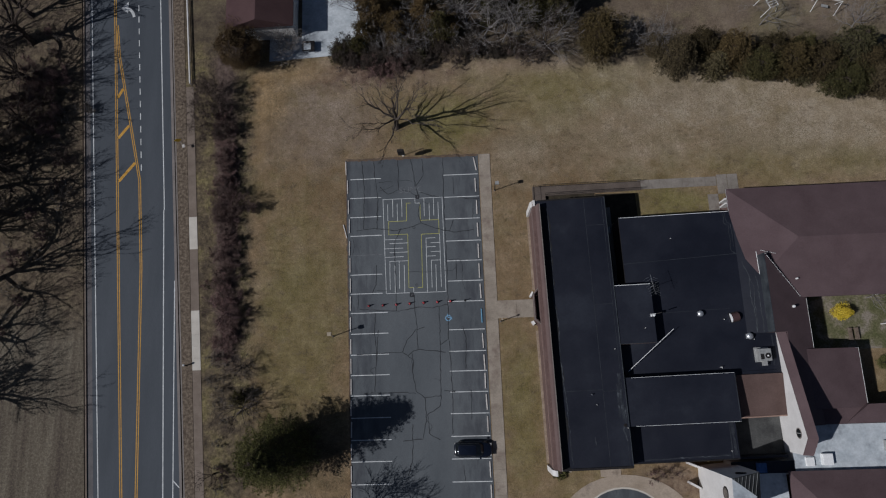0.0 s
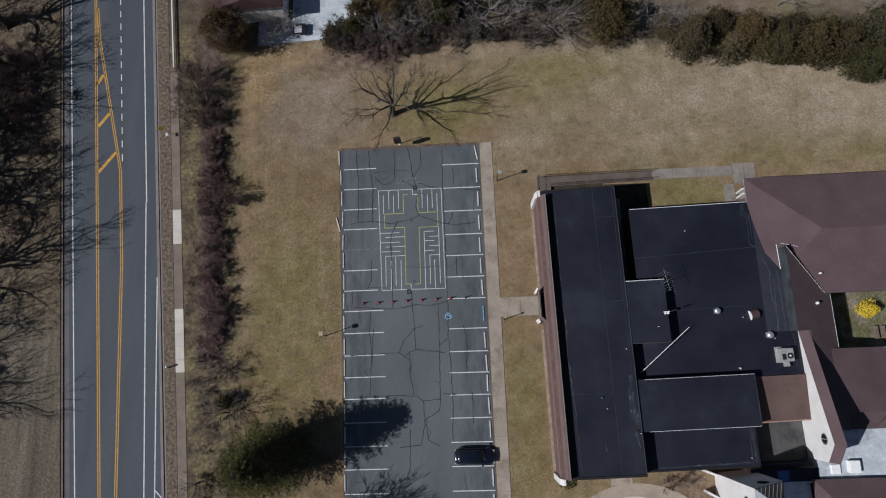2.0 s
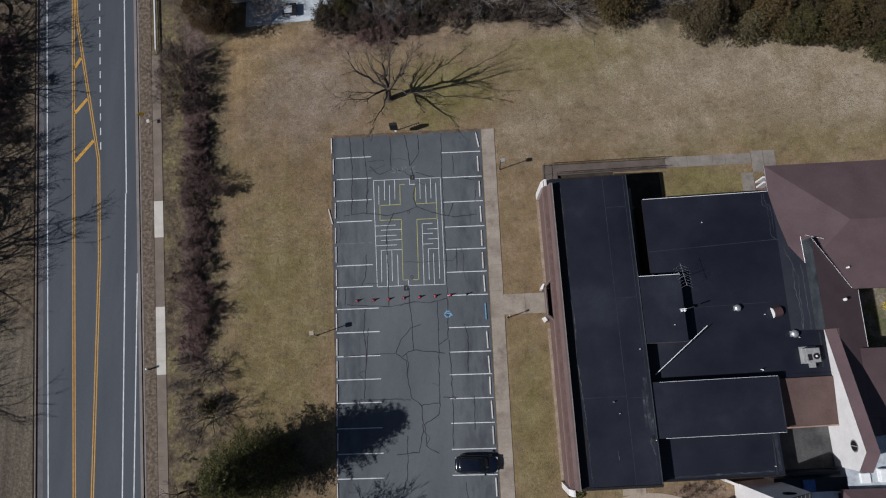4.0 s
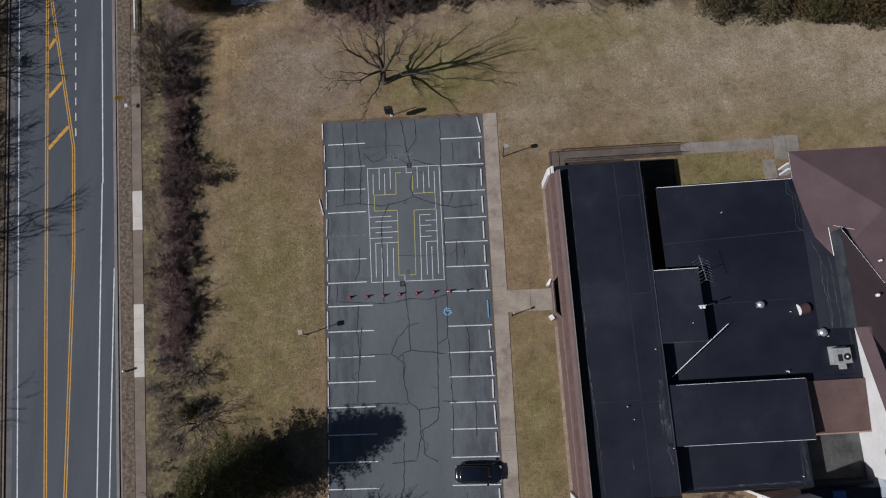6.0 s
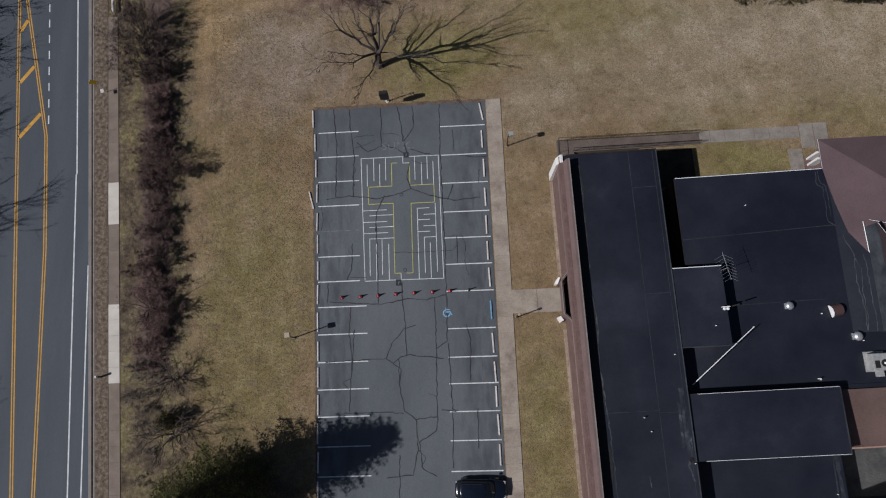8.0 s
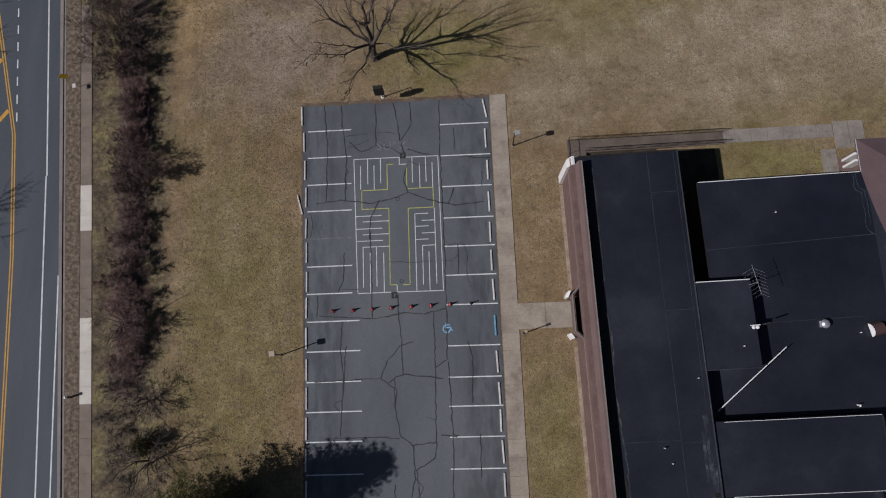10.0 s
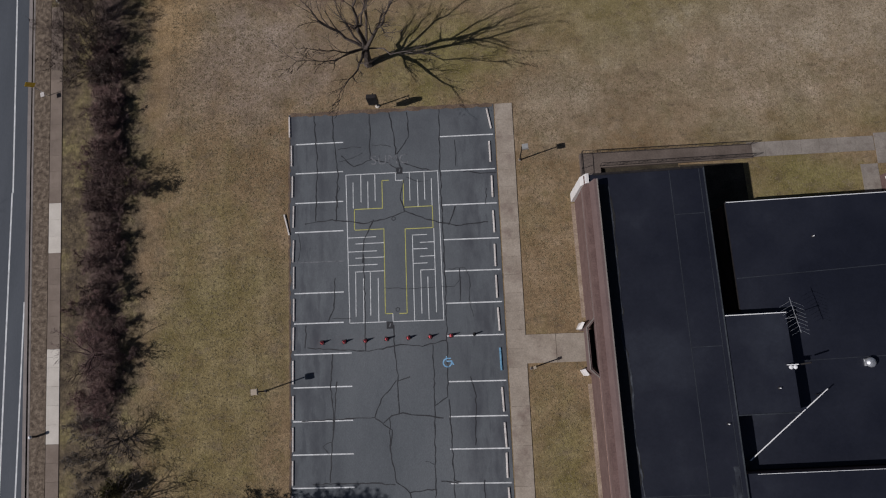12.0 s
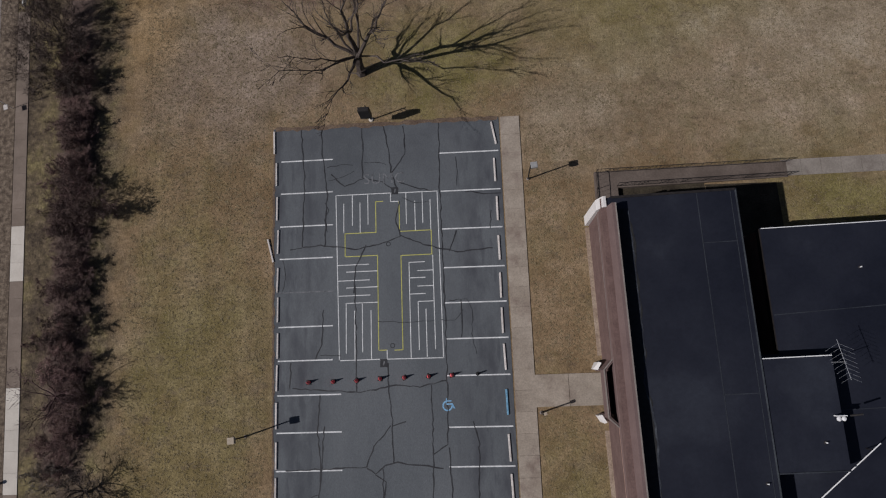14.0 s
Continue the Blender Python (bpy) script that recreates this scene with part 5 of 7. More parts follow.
def grow(rng, segs, p, d, length, r, level, kink=0.22, lift=0.08, fork=(3, 5), spread=0.75, shrink=0.62, twig=0.012):
    """One limb and all that springs from it."""
    steps = 5 if level > 1 else 4
    nodes = []
    for k in range(steps):
        r1 = max(twig * 0.7, r * (1 - 0.55 / steps))
        d = (d + Vector((rng.gauss(0, kink), rng.gauss(0, kink), rng.gauss(0, kink) * 0.6 + lift))).normalized()
        e = p + d * length / steps
        if e.z < 0.15:
            e.z = 0.15
        segs.append((p, e, r, r1))
        nodes.append((e, d.copy(), r1))
        p, r = e, r1
    if level <= 0:
        return
    for _ in range(rng.randint(*fork)):
        e, dd, rr = nodes[rng.randint(1, steps - 1)]
        side = Vector((rng.gauss(0, 1), rng.gauss(0, 1), rng.gauss(0, 0.6))).normalized()
        nd = (dd + side * spread * rng.uniform(0.7, 1.3)).normalized()
        grow(rng, segs, e, nd, length * shrink * rng.uniform(0.75, 1.2), max(twig, rr * 0.62), level - 1, kink, lift, fork, spread, shrink, twig)
    e, dd, rr = nodes[-1]
    grow(rng, segs, e, (dd + Vector((rng.gauss(0, 0.2), rng.gauss(0, 0.2), 0.05))).normalized(), length * shrink, max(twig, rr * 0.9), level - 1, kink, lift, fork, spread, shrink, twig)


def bare_tree(x, y, height, seed, label, trunk_r=0.22, lean=(0, 0), levels=4, mat_=None, limbs=6, name="tree", spread=0.75, fork=(2, 4), twig=0.012, trunk_part=0.3, group="bare trees", kink=0.22, lift=0.05):
    rng = random.Random(seed)
    root = thing(name, pose(x, y, 0), label, "tree", group)
    trunk = []
    p, d = Vector((0, 0, -0.1)), Vector((lean[0], lean[1], 1)).normalized()
    top = height * trunk_part
    tips = []
    r = trunk_r
    for k in range(5):
        d = (d + Vector((rng.gauss(0, 0.06), rng.gauss(0, 0.06), 0))).normalized()
        e = p + d * top / 5
        r1 = r * 0.92
        trunk.append((p, e, r * (1.35 if k == 0 else 1), r1))
        p, r = e, r1
        if k > 1:
            tips.append((e, d.copy(), r1))
    tubes("trunk", trunk, mat_ or BARK, root)
    segs = []
    for k in range(limbs):
        e, dd, rr = tips[min(len(tips) - 1, k % 3 if k > limbs // 2 else len(tips) - 1)]
        a = 2 * math.pi * (k + rng.uniform(-0.3, 0.3)) / limbs
        nd = Vector((math.cos(a) * spread, math.sin(a) * spread, rng.uniform(0.35, 1.1))).normalized()
        grow(rng, segs, e, nd, height * rng.uniform(0.26, 0.36), rr * rng.uniform(0.5, 0.82), levels - 1, kink=kink, lift=lift, fork=fork, spread=spread, twig=twig)
    tubes("crown", segs, mat_ or BARK, root)
    return root


def sprays(name, spots, size, mat_, parent, rng, droop=0.3, blades=4, width=0.15):
    """Foliage: at each spot a tuft of narrow blades that fan outwards."""
    verts, faces = [], []
    for p, out in spots:
        out = out.normalized() if out.length > 1e-4 else Vector((0, 0, 1))
        o = len(verts)
        n = 0
        s = size * rng.uniform(0.6, 1.4)
        for _ in range(blades):
            side = Vector((rng.gauss(0, 1), rng.gauss(0, 1), rng.gauss(0, 1))).normalized()
            d = (out + side * 0.9 + Vector((0, 0, -droop))).normalized()
            w = d.cross(side).normalized() * s * width
            tip = p + d * s
            verts.extend((p - d * s * 0.1 + w, tip, p - d * s * 0.1 - w))
            faces.append((o + n, o + n + 1, o + n + 2))
            n += 3
    me = bpy.data.meshes.new(name)
    me.from_pydata(verts, [], faces)
    me.materials.append(mat_)
    ob = new(name, me)
    ob.parent = parent
    return ob


def evergreen(x, y, height, radius, seed, label, mat_, count=2600, size=0.42, shape="round", name="evergreen_tree", group="evergreen trees", lobes=9, core=0.0):
    """A trunk with limbs and a crown of tufts grouped into lobes, so that the outline is uneven and has gaps."""
    rng = random.Random(seed)
    root = thing(name, pose(x, y, 0, 0, 0, rng.uniform(0, 360)), label, "tree", group)
    segs = [(Vector((0, 0, -0.1)), Vector((rng.gauss(0, 0.1), rng.gauss(0, 0.1), height * 0.5)), 0.045 * radius + 0.05, 0.03 * radius + 0.03)]
    segs.append((segs[0][1], Vector((0, 0, height * 0.93)), 0.03 * radius + 0.03, 0.015))
    tubes("trunk", segs, BARK, root)
    limb, spots = [], []
    centres = []
    total = lobes * (7 if shape == "cone" else 4)
    for k in range(total):
        t = (k + 0.5) / total
        if shape == "cone":
            z = height * (0.10 + 0.86 * t)
            reach = radius * (1 - t) ** 0.75 * rng.uniform(0.7, 1.1) + 0.2
        else:
            z = height * (0.12 + 0.78 * t)
            reach = radius * math.sqrt(max(0.03, 1 - (2 * t - 0.85) ** 2 * 0.75)) * rng.uniform(0.55, 1.05) * (1 if t < 0.85 else 0.6)
        a = k * 2.39996 + rng.uniform(-0.4, 0.4)
        c = Vector((math.cos(a) * reach * 0.72, math.sin(a) * reach * 0.72, z))
        centres.append((c, max(0.3, reach * rng.uniform(0.24, 0.5))))
        limb.append((Vector((0, 0, z * 0.93)), c, 0.045, 0.015))
    tubes("limb_frame", limb, BARK, root)
    for k in range(count):
        c, r = centres[k % total]
        o = Vector((rng.gauss(0, 1), rng.gauss(0, 1), rng.gauss(0, 0.7)))
        o = o.normalized() * r * rng.uniform(0.45, 1.1)
        p = c + o
        if p.z < 0.05:
            p.z = rng.uniform(0.05, 0.3)
        spots.append((p, o + Vector((c.x, c.y, 0)) * 0.35))
    # opaque inner blob, unseen, stops light passing through the crown
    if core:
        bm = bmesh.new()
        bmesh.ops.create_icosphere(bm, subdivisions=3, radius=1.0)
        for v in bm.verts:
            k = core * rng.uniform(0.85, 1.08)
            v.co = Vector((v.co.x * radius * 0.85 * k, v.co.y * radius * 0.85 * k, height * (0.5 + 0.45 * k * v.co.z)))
        part("inner_thatch", bm, BARK, root, "unseen opaque core that blocks light through the crown")
    sprays("crown", spots, size * 1.05, mat_, root, rng, blades=4, width=0.125)
    return root


def conifer(x, y, height, radius, seed, label, mat_, whorls=24, per=8, size=0.34, name="conifer_tree", group="evergreen trees", taper=0.8, step=0.3, vary=(0.5, 1.35), core=0.0):
    """A trunk with whorls of drooping boughs; each bough carries sprays on both sides, with gaps between the boughs."""
    rng = random.Random(seed)
    root = thing(name, pose(x, y, 0), label, "tree", group)
    tubes("trunk", [(Vector((0, 0, -0.1)), Vector((0.05, 0, height * 0.5)), 0.02 * height, 0.012 * height), (Vector((0.05, 0, height * 0.5)), Vector((0, 0, height)), 0.012 * height, 0.02)], BARK, root)
    boughs, spots = [], []
    for k in range(whorls):
        t = (k + 0.5) / whorls
        z = height * (0.08 + 0.9 * t)
        for j in range(per):
            a = 2 * math.pi * (j + 0.37 * k + rng.uniform(-0.35, 0.35)) / per
            reach = radius * min(1.0, 0.62 + 1.7 * t) * (1 - t) ** taper * rng.uniform(*vary) + 0.25
            droop = rng.uniform(-0.12, 0.22) - 0.25 * t
            p = Vector((0, 0, z + rng.uniform(-0.2, 0.2)))
            d = Vector((math.cos(a), math.sin(a), -droop)).normalized()
            n = max(2, int(reach / step))
            prev = p
            for m in range(1, n + 1):
                f = m / n
                e = p + d * reach * f + Vector((rng.gauss(0, 0.06), rng.gauss(0, 0.06), -0.10 * reach * f * f))
                if e.z < 0.1:
                    e.z = 0.1
                boughs.append((prev, e, 0.035 * (1.1 - f) + 0.008, 0.035 * (1.05 - f) + 0.006))
                side = Vector((-math.sin(a), math.cos(a), 0))
                w = 0.26 * reach * (1.05 - f) + 0.05
                if f > 0.2:
                    for sgn in (-1, 1):
                        off = side * sgn * w * rng.uniform(0.2, 1.0)
                        spots.append((e + off + Vector((0, 0, rng.uniform(-0.08, 0.05))), d + side * sgn * 0.8))
                    spots.append((e, d))
                prev = e
    tubes("limb_frame", boughs, BARK, root)
    # hidden opaque cone blocks the sun so the far side stays dark
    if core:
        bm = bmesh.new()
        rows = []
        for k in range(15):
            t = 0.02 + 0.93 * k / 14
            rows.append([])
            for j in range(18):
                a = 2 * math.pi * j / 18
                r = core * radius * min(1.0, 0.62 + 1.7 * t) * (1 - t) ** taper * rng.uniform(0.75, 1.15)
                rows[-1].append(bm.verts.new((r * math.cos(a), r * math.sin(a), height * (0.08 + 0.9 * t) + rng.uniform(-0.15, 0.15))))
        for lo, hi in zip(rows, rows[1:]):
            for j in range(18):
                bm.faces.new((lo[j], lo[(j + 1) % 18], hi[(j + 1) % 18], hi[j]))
        part("inner_thatch", bm, BARK, root, "unseen opaque cone that keeps sun off the far side")
    sprays("crown", spots, size, mat_, root, rng, droop=0.1, blades=6, width=0.13)
    return root


def bare_shrub(x, y, height, radius, seed, label, stems=14, mat_=None, leaves=220, name="shrub", group="hedge shrubs", leaf_mat=None):
    rng = random.Random(seed)
    root = thing(name, pose(x, y, 0), label, "shrub", group)
    segs, spots = [], []
    for k in range(stems):
        a = rng.uniform(0, 2 * math.pi)
        rad = radius * math.sqrt(rng.random()) * 0.55
        p = Vector((math.cos(a) * rad, math.sin(a) * rad, -0.05))
        d = Vector((math.cos(a) * rng.uniform(0.2, 0.9), math.sin(a) * rng.uniform(0.2, 0.9), 1)).normalized()
        grow(rng, segs, p, d, height * rng.uniform(0.4, 0.62), 0.03, 3, kink=0.2, lift=0.06, fork=(2, 3), spread=0.7, shrink=0.62, twig=0.011)
    tubes("branchwork", segs, mat_ or TWIG, root)
    for _ in range(leaves):
        a, b, _, _ = segs[rng.randint(len(segs) // 3, len(segs) - 1)]
        spots.append((b, Vector((rng.gauss(0, 1), rng.gauss(0, 1), rng.gauss(0, 1)))))
    if spots:
        sprays("brushwood", spots, 0.36, leaf_mat or DRY_LEAF, root, rng, droop=-0.1, blades=5, width=0.024)
    return root


# the lone tree at the head of the car park
def lone_tree(x, y, seed, label):
    """A short bole that forks low into long leaning limbs, the two stoutest of them upright; every limb carries side branches and twigs."""
    rng = random.Random(seed)
    root = thing("tree", pose(x, y, 0), label, "tree", "bare trees")
    fork = Vector((0.15, 0.15, 2.5))
    tubes("trunk", [(Vector((0, 0, -0.1)), Vector((0.02, 0.02, 0.45)), 0.50, 0.38), (Vector((0.02, 0.02, 0.45)), Vector((0.05, 0.1, 1.5)), 0.38, 0.33), (Vector((0.05, 0.1, 1.5)), fork, 0.33, 0.34)], BARK_GREY, root)
    segs = []

    def limb(start, end, r, n=8, bow=0.35, twigs=2):
        side = Vector((rng.gauss(0, 1), rng.gauss(0, 1), 0)).normalized() * bow
        prev, rad = start, r
        reach = (end - start).length
        for k in range(1, n + 1):
            f = k / n
            p = start.lerp(end, f) + side * math.sin(math.pi * f) + Vector((rng.gauss(0, 0.10), rng.gauss(0, 0.10), rng.gauss(0, 0.06)))
            rad1 = max(0.024, r * (1 - 0.86 * f))
            segs.append((prev, p, rad, rad1))
            d = (p - prev).normalized()
            if f > 0.28:
                for _ in range(twigs):
                    out = Vector((rng.gauss(0, 1), rng.gauss(0, 1), rng.gauss(0.15, 0.5))).normalized()
                    grow(rng, segs, p, (d + out * 0.62).normalized(), reach * rng.uniform(0.16, 0.30) * (1.15 - 0.45 * f), max(0.024, rad1 * 0.5), 1 if f < 0.9 else 2, kink=0.13, lift=0.03, fork=(1, 3), spread=0.6, shrink=0.6, twig=0.019)
            prev, rad = p, rad1

    for ex, ey, ez, r in ((-4.2, 1.7, 7.9, 0.17), (-1.8, 2.7, 7.4, 0.12), (-3.1, -2.8, 8.4, 0.12), (-4.3, -3.6, 7.8, 0.11), (-0.8, -7.0, 8.8, 0.15), (1.2, -0.6, 12.0, 0.24), (4.0, -0.8, 11.2, 0.21), (6.0, -2.8, 6.8, 0.09), (0.9, 3.3, 8.2, 0.13)):
        limb(fork, Vector((ex, ey, ez)), r)
    for start, ex, ey, ez, r in (((0.62, -0.2, 6.8), 2.6, 1.9, 11.6, 0.10), ((0.62, -0.2, 6.8), 0.4, -3.0, 11.0, 0.09), ((2.1, -0.3, 6.9), 4.9, 1.2, 10.4, 0.09), ((2.1, -0.3, 6.9), 3.4, -3.0, 10.4, 0.09)):
        limb(Vector(start), Vector((ex, ey, ez)), r, 6, 0.25)
    tubes("crown", segs, BARK_GREY, root)
    return root


lone_tree(-6.1, 30.5, 17, "large bare leafless tree standing on the lawn")

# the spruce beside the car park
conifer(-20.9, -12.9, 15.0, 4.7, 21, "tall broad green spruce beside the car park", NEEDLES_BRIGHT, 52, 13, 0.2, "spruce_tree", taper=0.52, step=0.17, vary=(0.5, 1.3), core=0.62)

bare_tree(-14.5, -22.5, 11.0, 36, "bare tree standing on the lawn beside the car park", 0.24, (0, 0), 4, BARK, 10, fork=(4, 5), spread=0.7, twig=0.024)

# shrubs between walk and lawn
_rng = random.Random(77)
_proto = []
for s_ in range(6):
    _proto.append(bare_shrub(-29.8 - 0.15 * s_, 10.0 + 4.2 * s_, 2.2, 1.35, 100 + s_, "leafless purple-brown shrub in the roadside hedge", 12, TWIG, 1000))
for k in range(30):
    y = 33.5 - 1.05 * k + _rng.uniform(-0.4, 0.4)
    x = -29.7 - 0.042 * max(0, y - 3) + 0.45 * math.sin(y * 0.55) + _rng.uniform(-0.4, 0.4)
    f = _rng.uniform(0.6, 0.95)
    copy_thing(_proto[k % 6], pose(x, y, 0, 0, 0, _rng.uniform(0, 360))).scale = (f * 1.08, f * 1.08, f * _rng.uniform(0.45, 0.72))
_grey = [bare_shrub(-30.8 + 0.5 * s_, -1.5 - 2.8 * s_, 1.5, 1.3, 120 + s_, "low grey leafless brush beside the walk", 8, BARK_PALE, 240, leaf_mat=GREY_TWIG) for s_ in range(3)]
for k in range(7):
    f = _rng.uniform(0.45, 0.75)
    copy_thing(_grey[k % 3], pose(-30.9 + _rng.uniform(-1.0, 1.6), -1.0 - 2.7 * k, 0, 0, 0, _rng.uniform(0, 360))).scale = (f, f, f * 0.85)
for x, y, f in ((-30.3, 1.0, 0.8), (-29.6, -0.4, 0.6), (-28.6, 2.2, 0.9), (-28.3, 4.4, 0.95), (-28.5, 6.6, 0.9), (-29.6, -15.6, 0.5), (-32.6, 22.0, 0.4), (-32.8, 9.0, 0.4)):
    copy_thing(_proto[int(abs(x * 7)) % 6], pose(x, y, 0, 0, 0, 50 * x)).scale = (f, f, f * 0.8)
bare_tree(-27.5, -2.4, 4.3, 31, "small bare round-crowned tree at the lawn's edge", 0.11, (0.3, 0.15), 4, BARK_GREY, 10, fork=(3, 4), spread=1.2, twig=0.015, trunk_part=0.2, lift=0.04, kink=0.17)
bare_tree(-27.9, -8.2, 5.9, 32, "small bare round-crowned tree leaning out over the lawn", 0.14, (1.1, 0.45), 4, BARK_GREY, 9, fork=(3, 4), spread=1.15, twig=0.016, trunk_part=0.32, lift=0.03, kink=0.17)
bare_tree(-29.6, 4.9, 6.0, 33, "small bare spreading tree in the hedge", 0.12, (0.1, 0.05), 4, TWIG, 6, fork=(2, 4), spread=0.9, twig=0.012, trunk_part=0.25)
bare_tree(-30.6, -15.6, 4.6, 34, "small bare spreading tree at the lawn's edge", 0.12, (0.0, 0.1), 4, BARK, 6, fork=(2, 4), spread=0.9, twig=0.012, trunk_part=0.25)
bare_shrub(-33.0, 35.6, 4.4, 2.4, 141, "large dark leafless shrub at the hedge's end", 34, BARK, 2600, leaf_mat=DARK_TWIG)
bare_shrub(-32.2, 32.0, 3.4, 2.0, 142, "large dark leafless shrub at the hedge's end", 26, BARK, 2000, leaf_mat=DARK_TWIG)
bare_shrub(-28.5, 20.0, 3.0, 1.6, 41, "dense dark maroon leafless shrub in the hedge", 20, TWIG, 1800)
conifer(-27.3, -6.1, 2.2, 1.05, 42, "small dark evergreen shrub in the hedge", NEEDLES, 9, 7, 0.2, "evergreen_shrub", "hedge shrubs", 0.6, 0.15)

# trees across the road
_a = bare_tree(-65.5, 9.8, 20.0, 51, "tall bare tree in the roadside wood", 0.50, (0.03, 0), 4, BARK, 8, fork=(2, 4), twig=0.03, group="roadside trees", spread=0.55)
_b = bare_tree(-66.0, 24.0, 16.0, 52, "tall bare tree in the roadside wood", 0.42, (0.05, 0), 4, BARK, 9, fork=(2, 4), twig=0.03, group="roadside trees")
_c = bare_tree(-60.5, 41.0, 13.0, 53, "tall bare tree in the roadside wood", 0.38, (0.12, 0), 4, BARK, 9, fork=(2, 4), twig=0.03, group="roadside trees")
bare_tree(-61.5, 47.5, 15.0, 54, "tall bare tree leaning out over the road", 0.52, (0.16, 0.04), 4, BARK, 7, fork=(2, 4), twig=0.03, group="roadside trees", spread=1.05)
for src, x, y, a, f in ((_a, -62, 52, 80, 0.75), (_b, -59.5, 33, 150, 0.72), (_c, -68, 17, 210, 1.05), (_a, -72, 36, 300, 0.85), (_c, -63.5, 27, 130, 0.85),
                        (_b, -70, 48, 260, 0.9), (_c, -78, 22, 20, 1.1), (_a, -66, 60, 10, 0.8), (_c, -57.5, 58, 75, 0.9), (_c, -64.5, 37, 250, 0.9),
                        (_c, -71, 27, 60, 1.2), (_b, -61.5, 20.4, 280, 0.85), (_b, -67.5, 2.6, 300, 1.05), (_c, -64.0, 30.5, 200, 0.95), (_a, -66.8, -5.4, 200, 0.85)):
    copy_thing(src, pose(x, y, 0, 0, 0, a)).scale = (f, f, f)
for k in range(34):
    f = _rng.uniform(0.5, 1.1)
    copy_thing((_proto, _grey)[k % 3 > 0][k % 3], pose(-51.6 - _rng.uniform(0, 10), 4.5 + 1.35 * k + _rng.uniform(-1, 1), 0, 0, 0, _rng.uniform(0, 360))).scale = (f, f, f * 0.8)
for x, y, f in ((-58.7, 38.0, 1.5), (-56.0, 40.5, 1.2), (-61.0, 36.0, 1.4), (-57.0, 35.0, 1.1), (-60.0, 41.5, 1.3)):
    copy_thing(_proto[int(abs(x)) % 6], pose(x, y, 0, 0, 0, 40 * x)).scale = (f, f, f)
_w = conifer(-69.5, 27.6, 14.0, 3.2, 91, "tall dark pine in the roadside wood", NEEDLES, 18, 6, 0.42, "pine_tree", "roadside trees", 0.6, 0.5)
for x, y, a, f in ((-72.0, 45.0, 200, 0.9), (-70.2, -5.4, 50, 0.95), (-66.5, 20.0, 10, 0.85), (-69.0, 31.5, 120, 0.85)):
    copy_thing(_w, pose(x, y, 0, 0, 0, a)).scale = (f, f, f)

# the northern belt: conifers, cedars and bare trees
_cedar_lab = "dense bronze-green cedar in the northern tree belt"
_ol = "dense olive-green cedar in the northern tree belt"
_gr = "dense dark green conifer in the northern tree belt"
evergreen(22.6, 41.3, 7.2, 3.8, 61, "rounded bronze cedar standing proud of the belt", BRONZE_LEAF, 9000, 0.24, "round", "cedar_tree", "northern belt", 12)
_e1 = evergreen(32.9, 37.4, 6.4, 3.4, 62, "dense brown-olive cedar in the northern tree belt", BROWN_OLIVE, 8000, 0.22, "round", "cedar_tree", "northern belt", 12)
_e2 = evergreen(40.4, 37.8, 6.2, 3.1, 63, _cedar_lab, BRONZE_LEAF, 7000, 0.22, "round", "cedar_tree", "northern belt", 12)
_e3 = evergreen(43.9, 35.4, 5.8, 2.7, 64, _gr, NEEDLES, 6500, 0.2, "round", "conifer_tree", "northern belt", 12)
_e7 = evergreen(51.8, 35.3, 6.0, 2.8, 69, "dense dark brown cedar in the northern tree belt", BRONZE_DARK, 6500, 0.22, "round", "cedar_tree", "northern belt", 12)
_e6 = conifer(38.2, 36.2, 4.6, 2.2, 68, _ol, OLIVE_LEAF, 16, 8, 0.26, "cedar_tree", "northern belt", 0.6, 0.24, (0.7, 1.0))
for src, x, y, a, f, h in ((_e2, 47.6, 35.6, 60, 1.0, 1.1), (_e3, 54.6, 32.5, 200, 1.2, 1.0), (_e6, 56.2, 37.2, 30, 1.5, 1.5), (_e7, 36.6, 39.4, 300, 0.8, 0.9), (_e1, 59.5, 32.6, 120, 0.95, 1.0), (_e2, 63.0, 32.6, 250, 1.0, 1.1), (_e3, 66.5, 31.0, 20, 1.2, 1.1),
                           (_e1, 71, 30.5, 80, 1.1, 1.1), (_e6, 42.2, 36.3, 100, 0.9, 0.8), (_e7, 45.6, 37.6, 150, 0.85, 1.0), (_e6, 50.0, 34.4, 200, 0.8, 0.7), (_e7, 58.0, 35.0, 310, 0.9, 1.0), (_e1, 30.4, 39.9, 200, 0.6, 0.6), (_e3, 50.0, 37.6, 90, 0.8, 0.9)):
    copy_thing(src, pose(x, y, 0, 0, 0, a)).scale = (f, f, h)
_e4 = conifer(3.0, 50.5, 9.0, 3.2, 65, _gr, NEEDLES, 22, 8, 0.34, "conifer_tree", "northern belt", 0.7, 0.3)
_e5 = evergreen(-9.0, 47.5, 8.0, 3.0, 66, _cedar_lab, BRONZE_LEAF, 5500, 0.26, "round", "cedar_tree", "northern belt", 11)
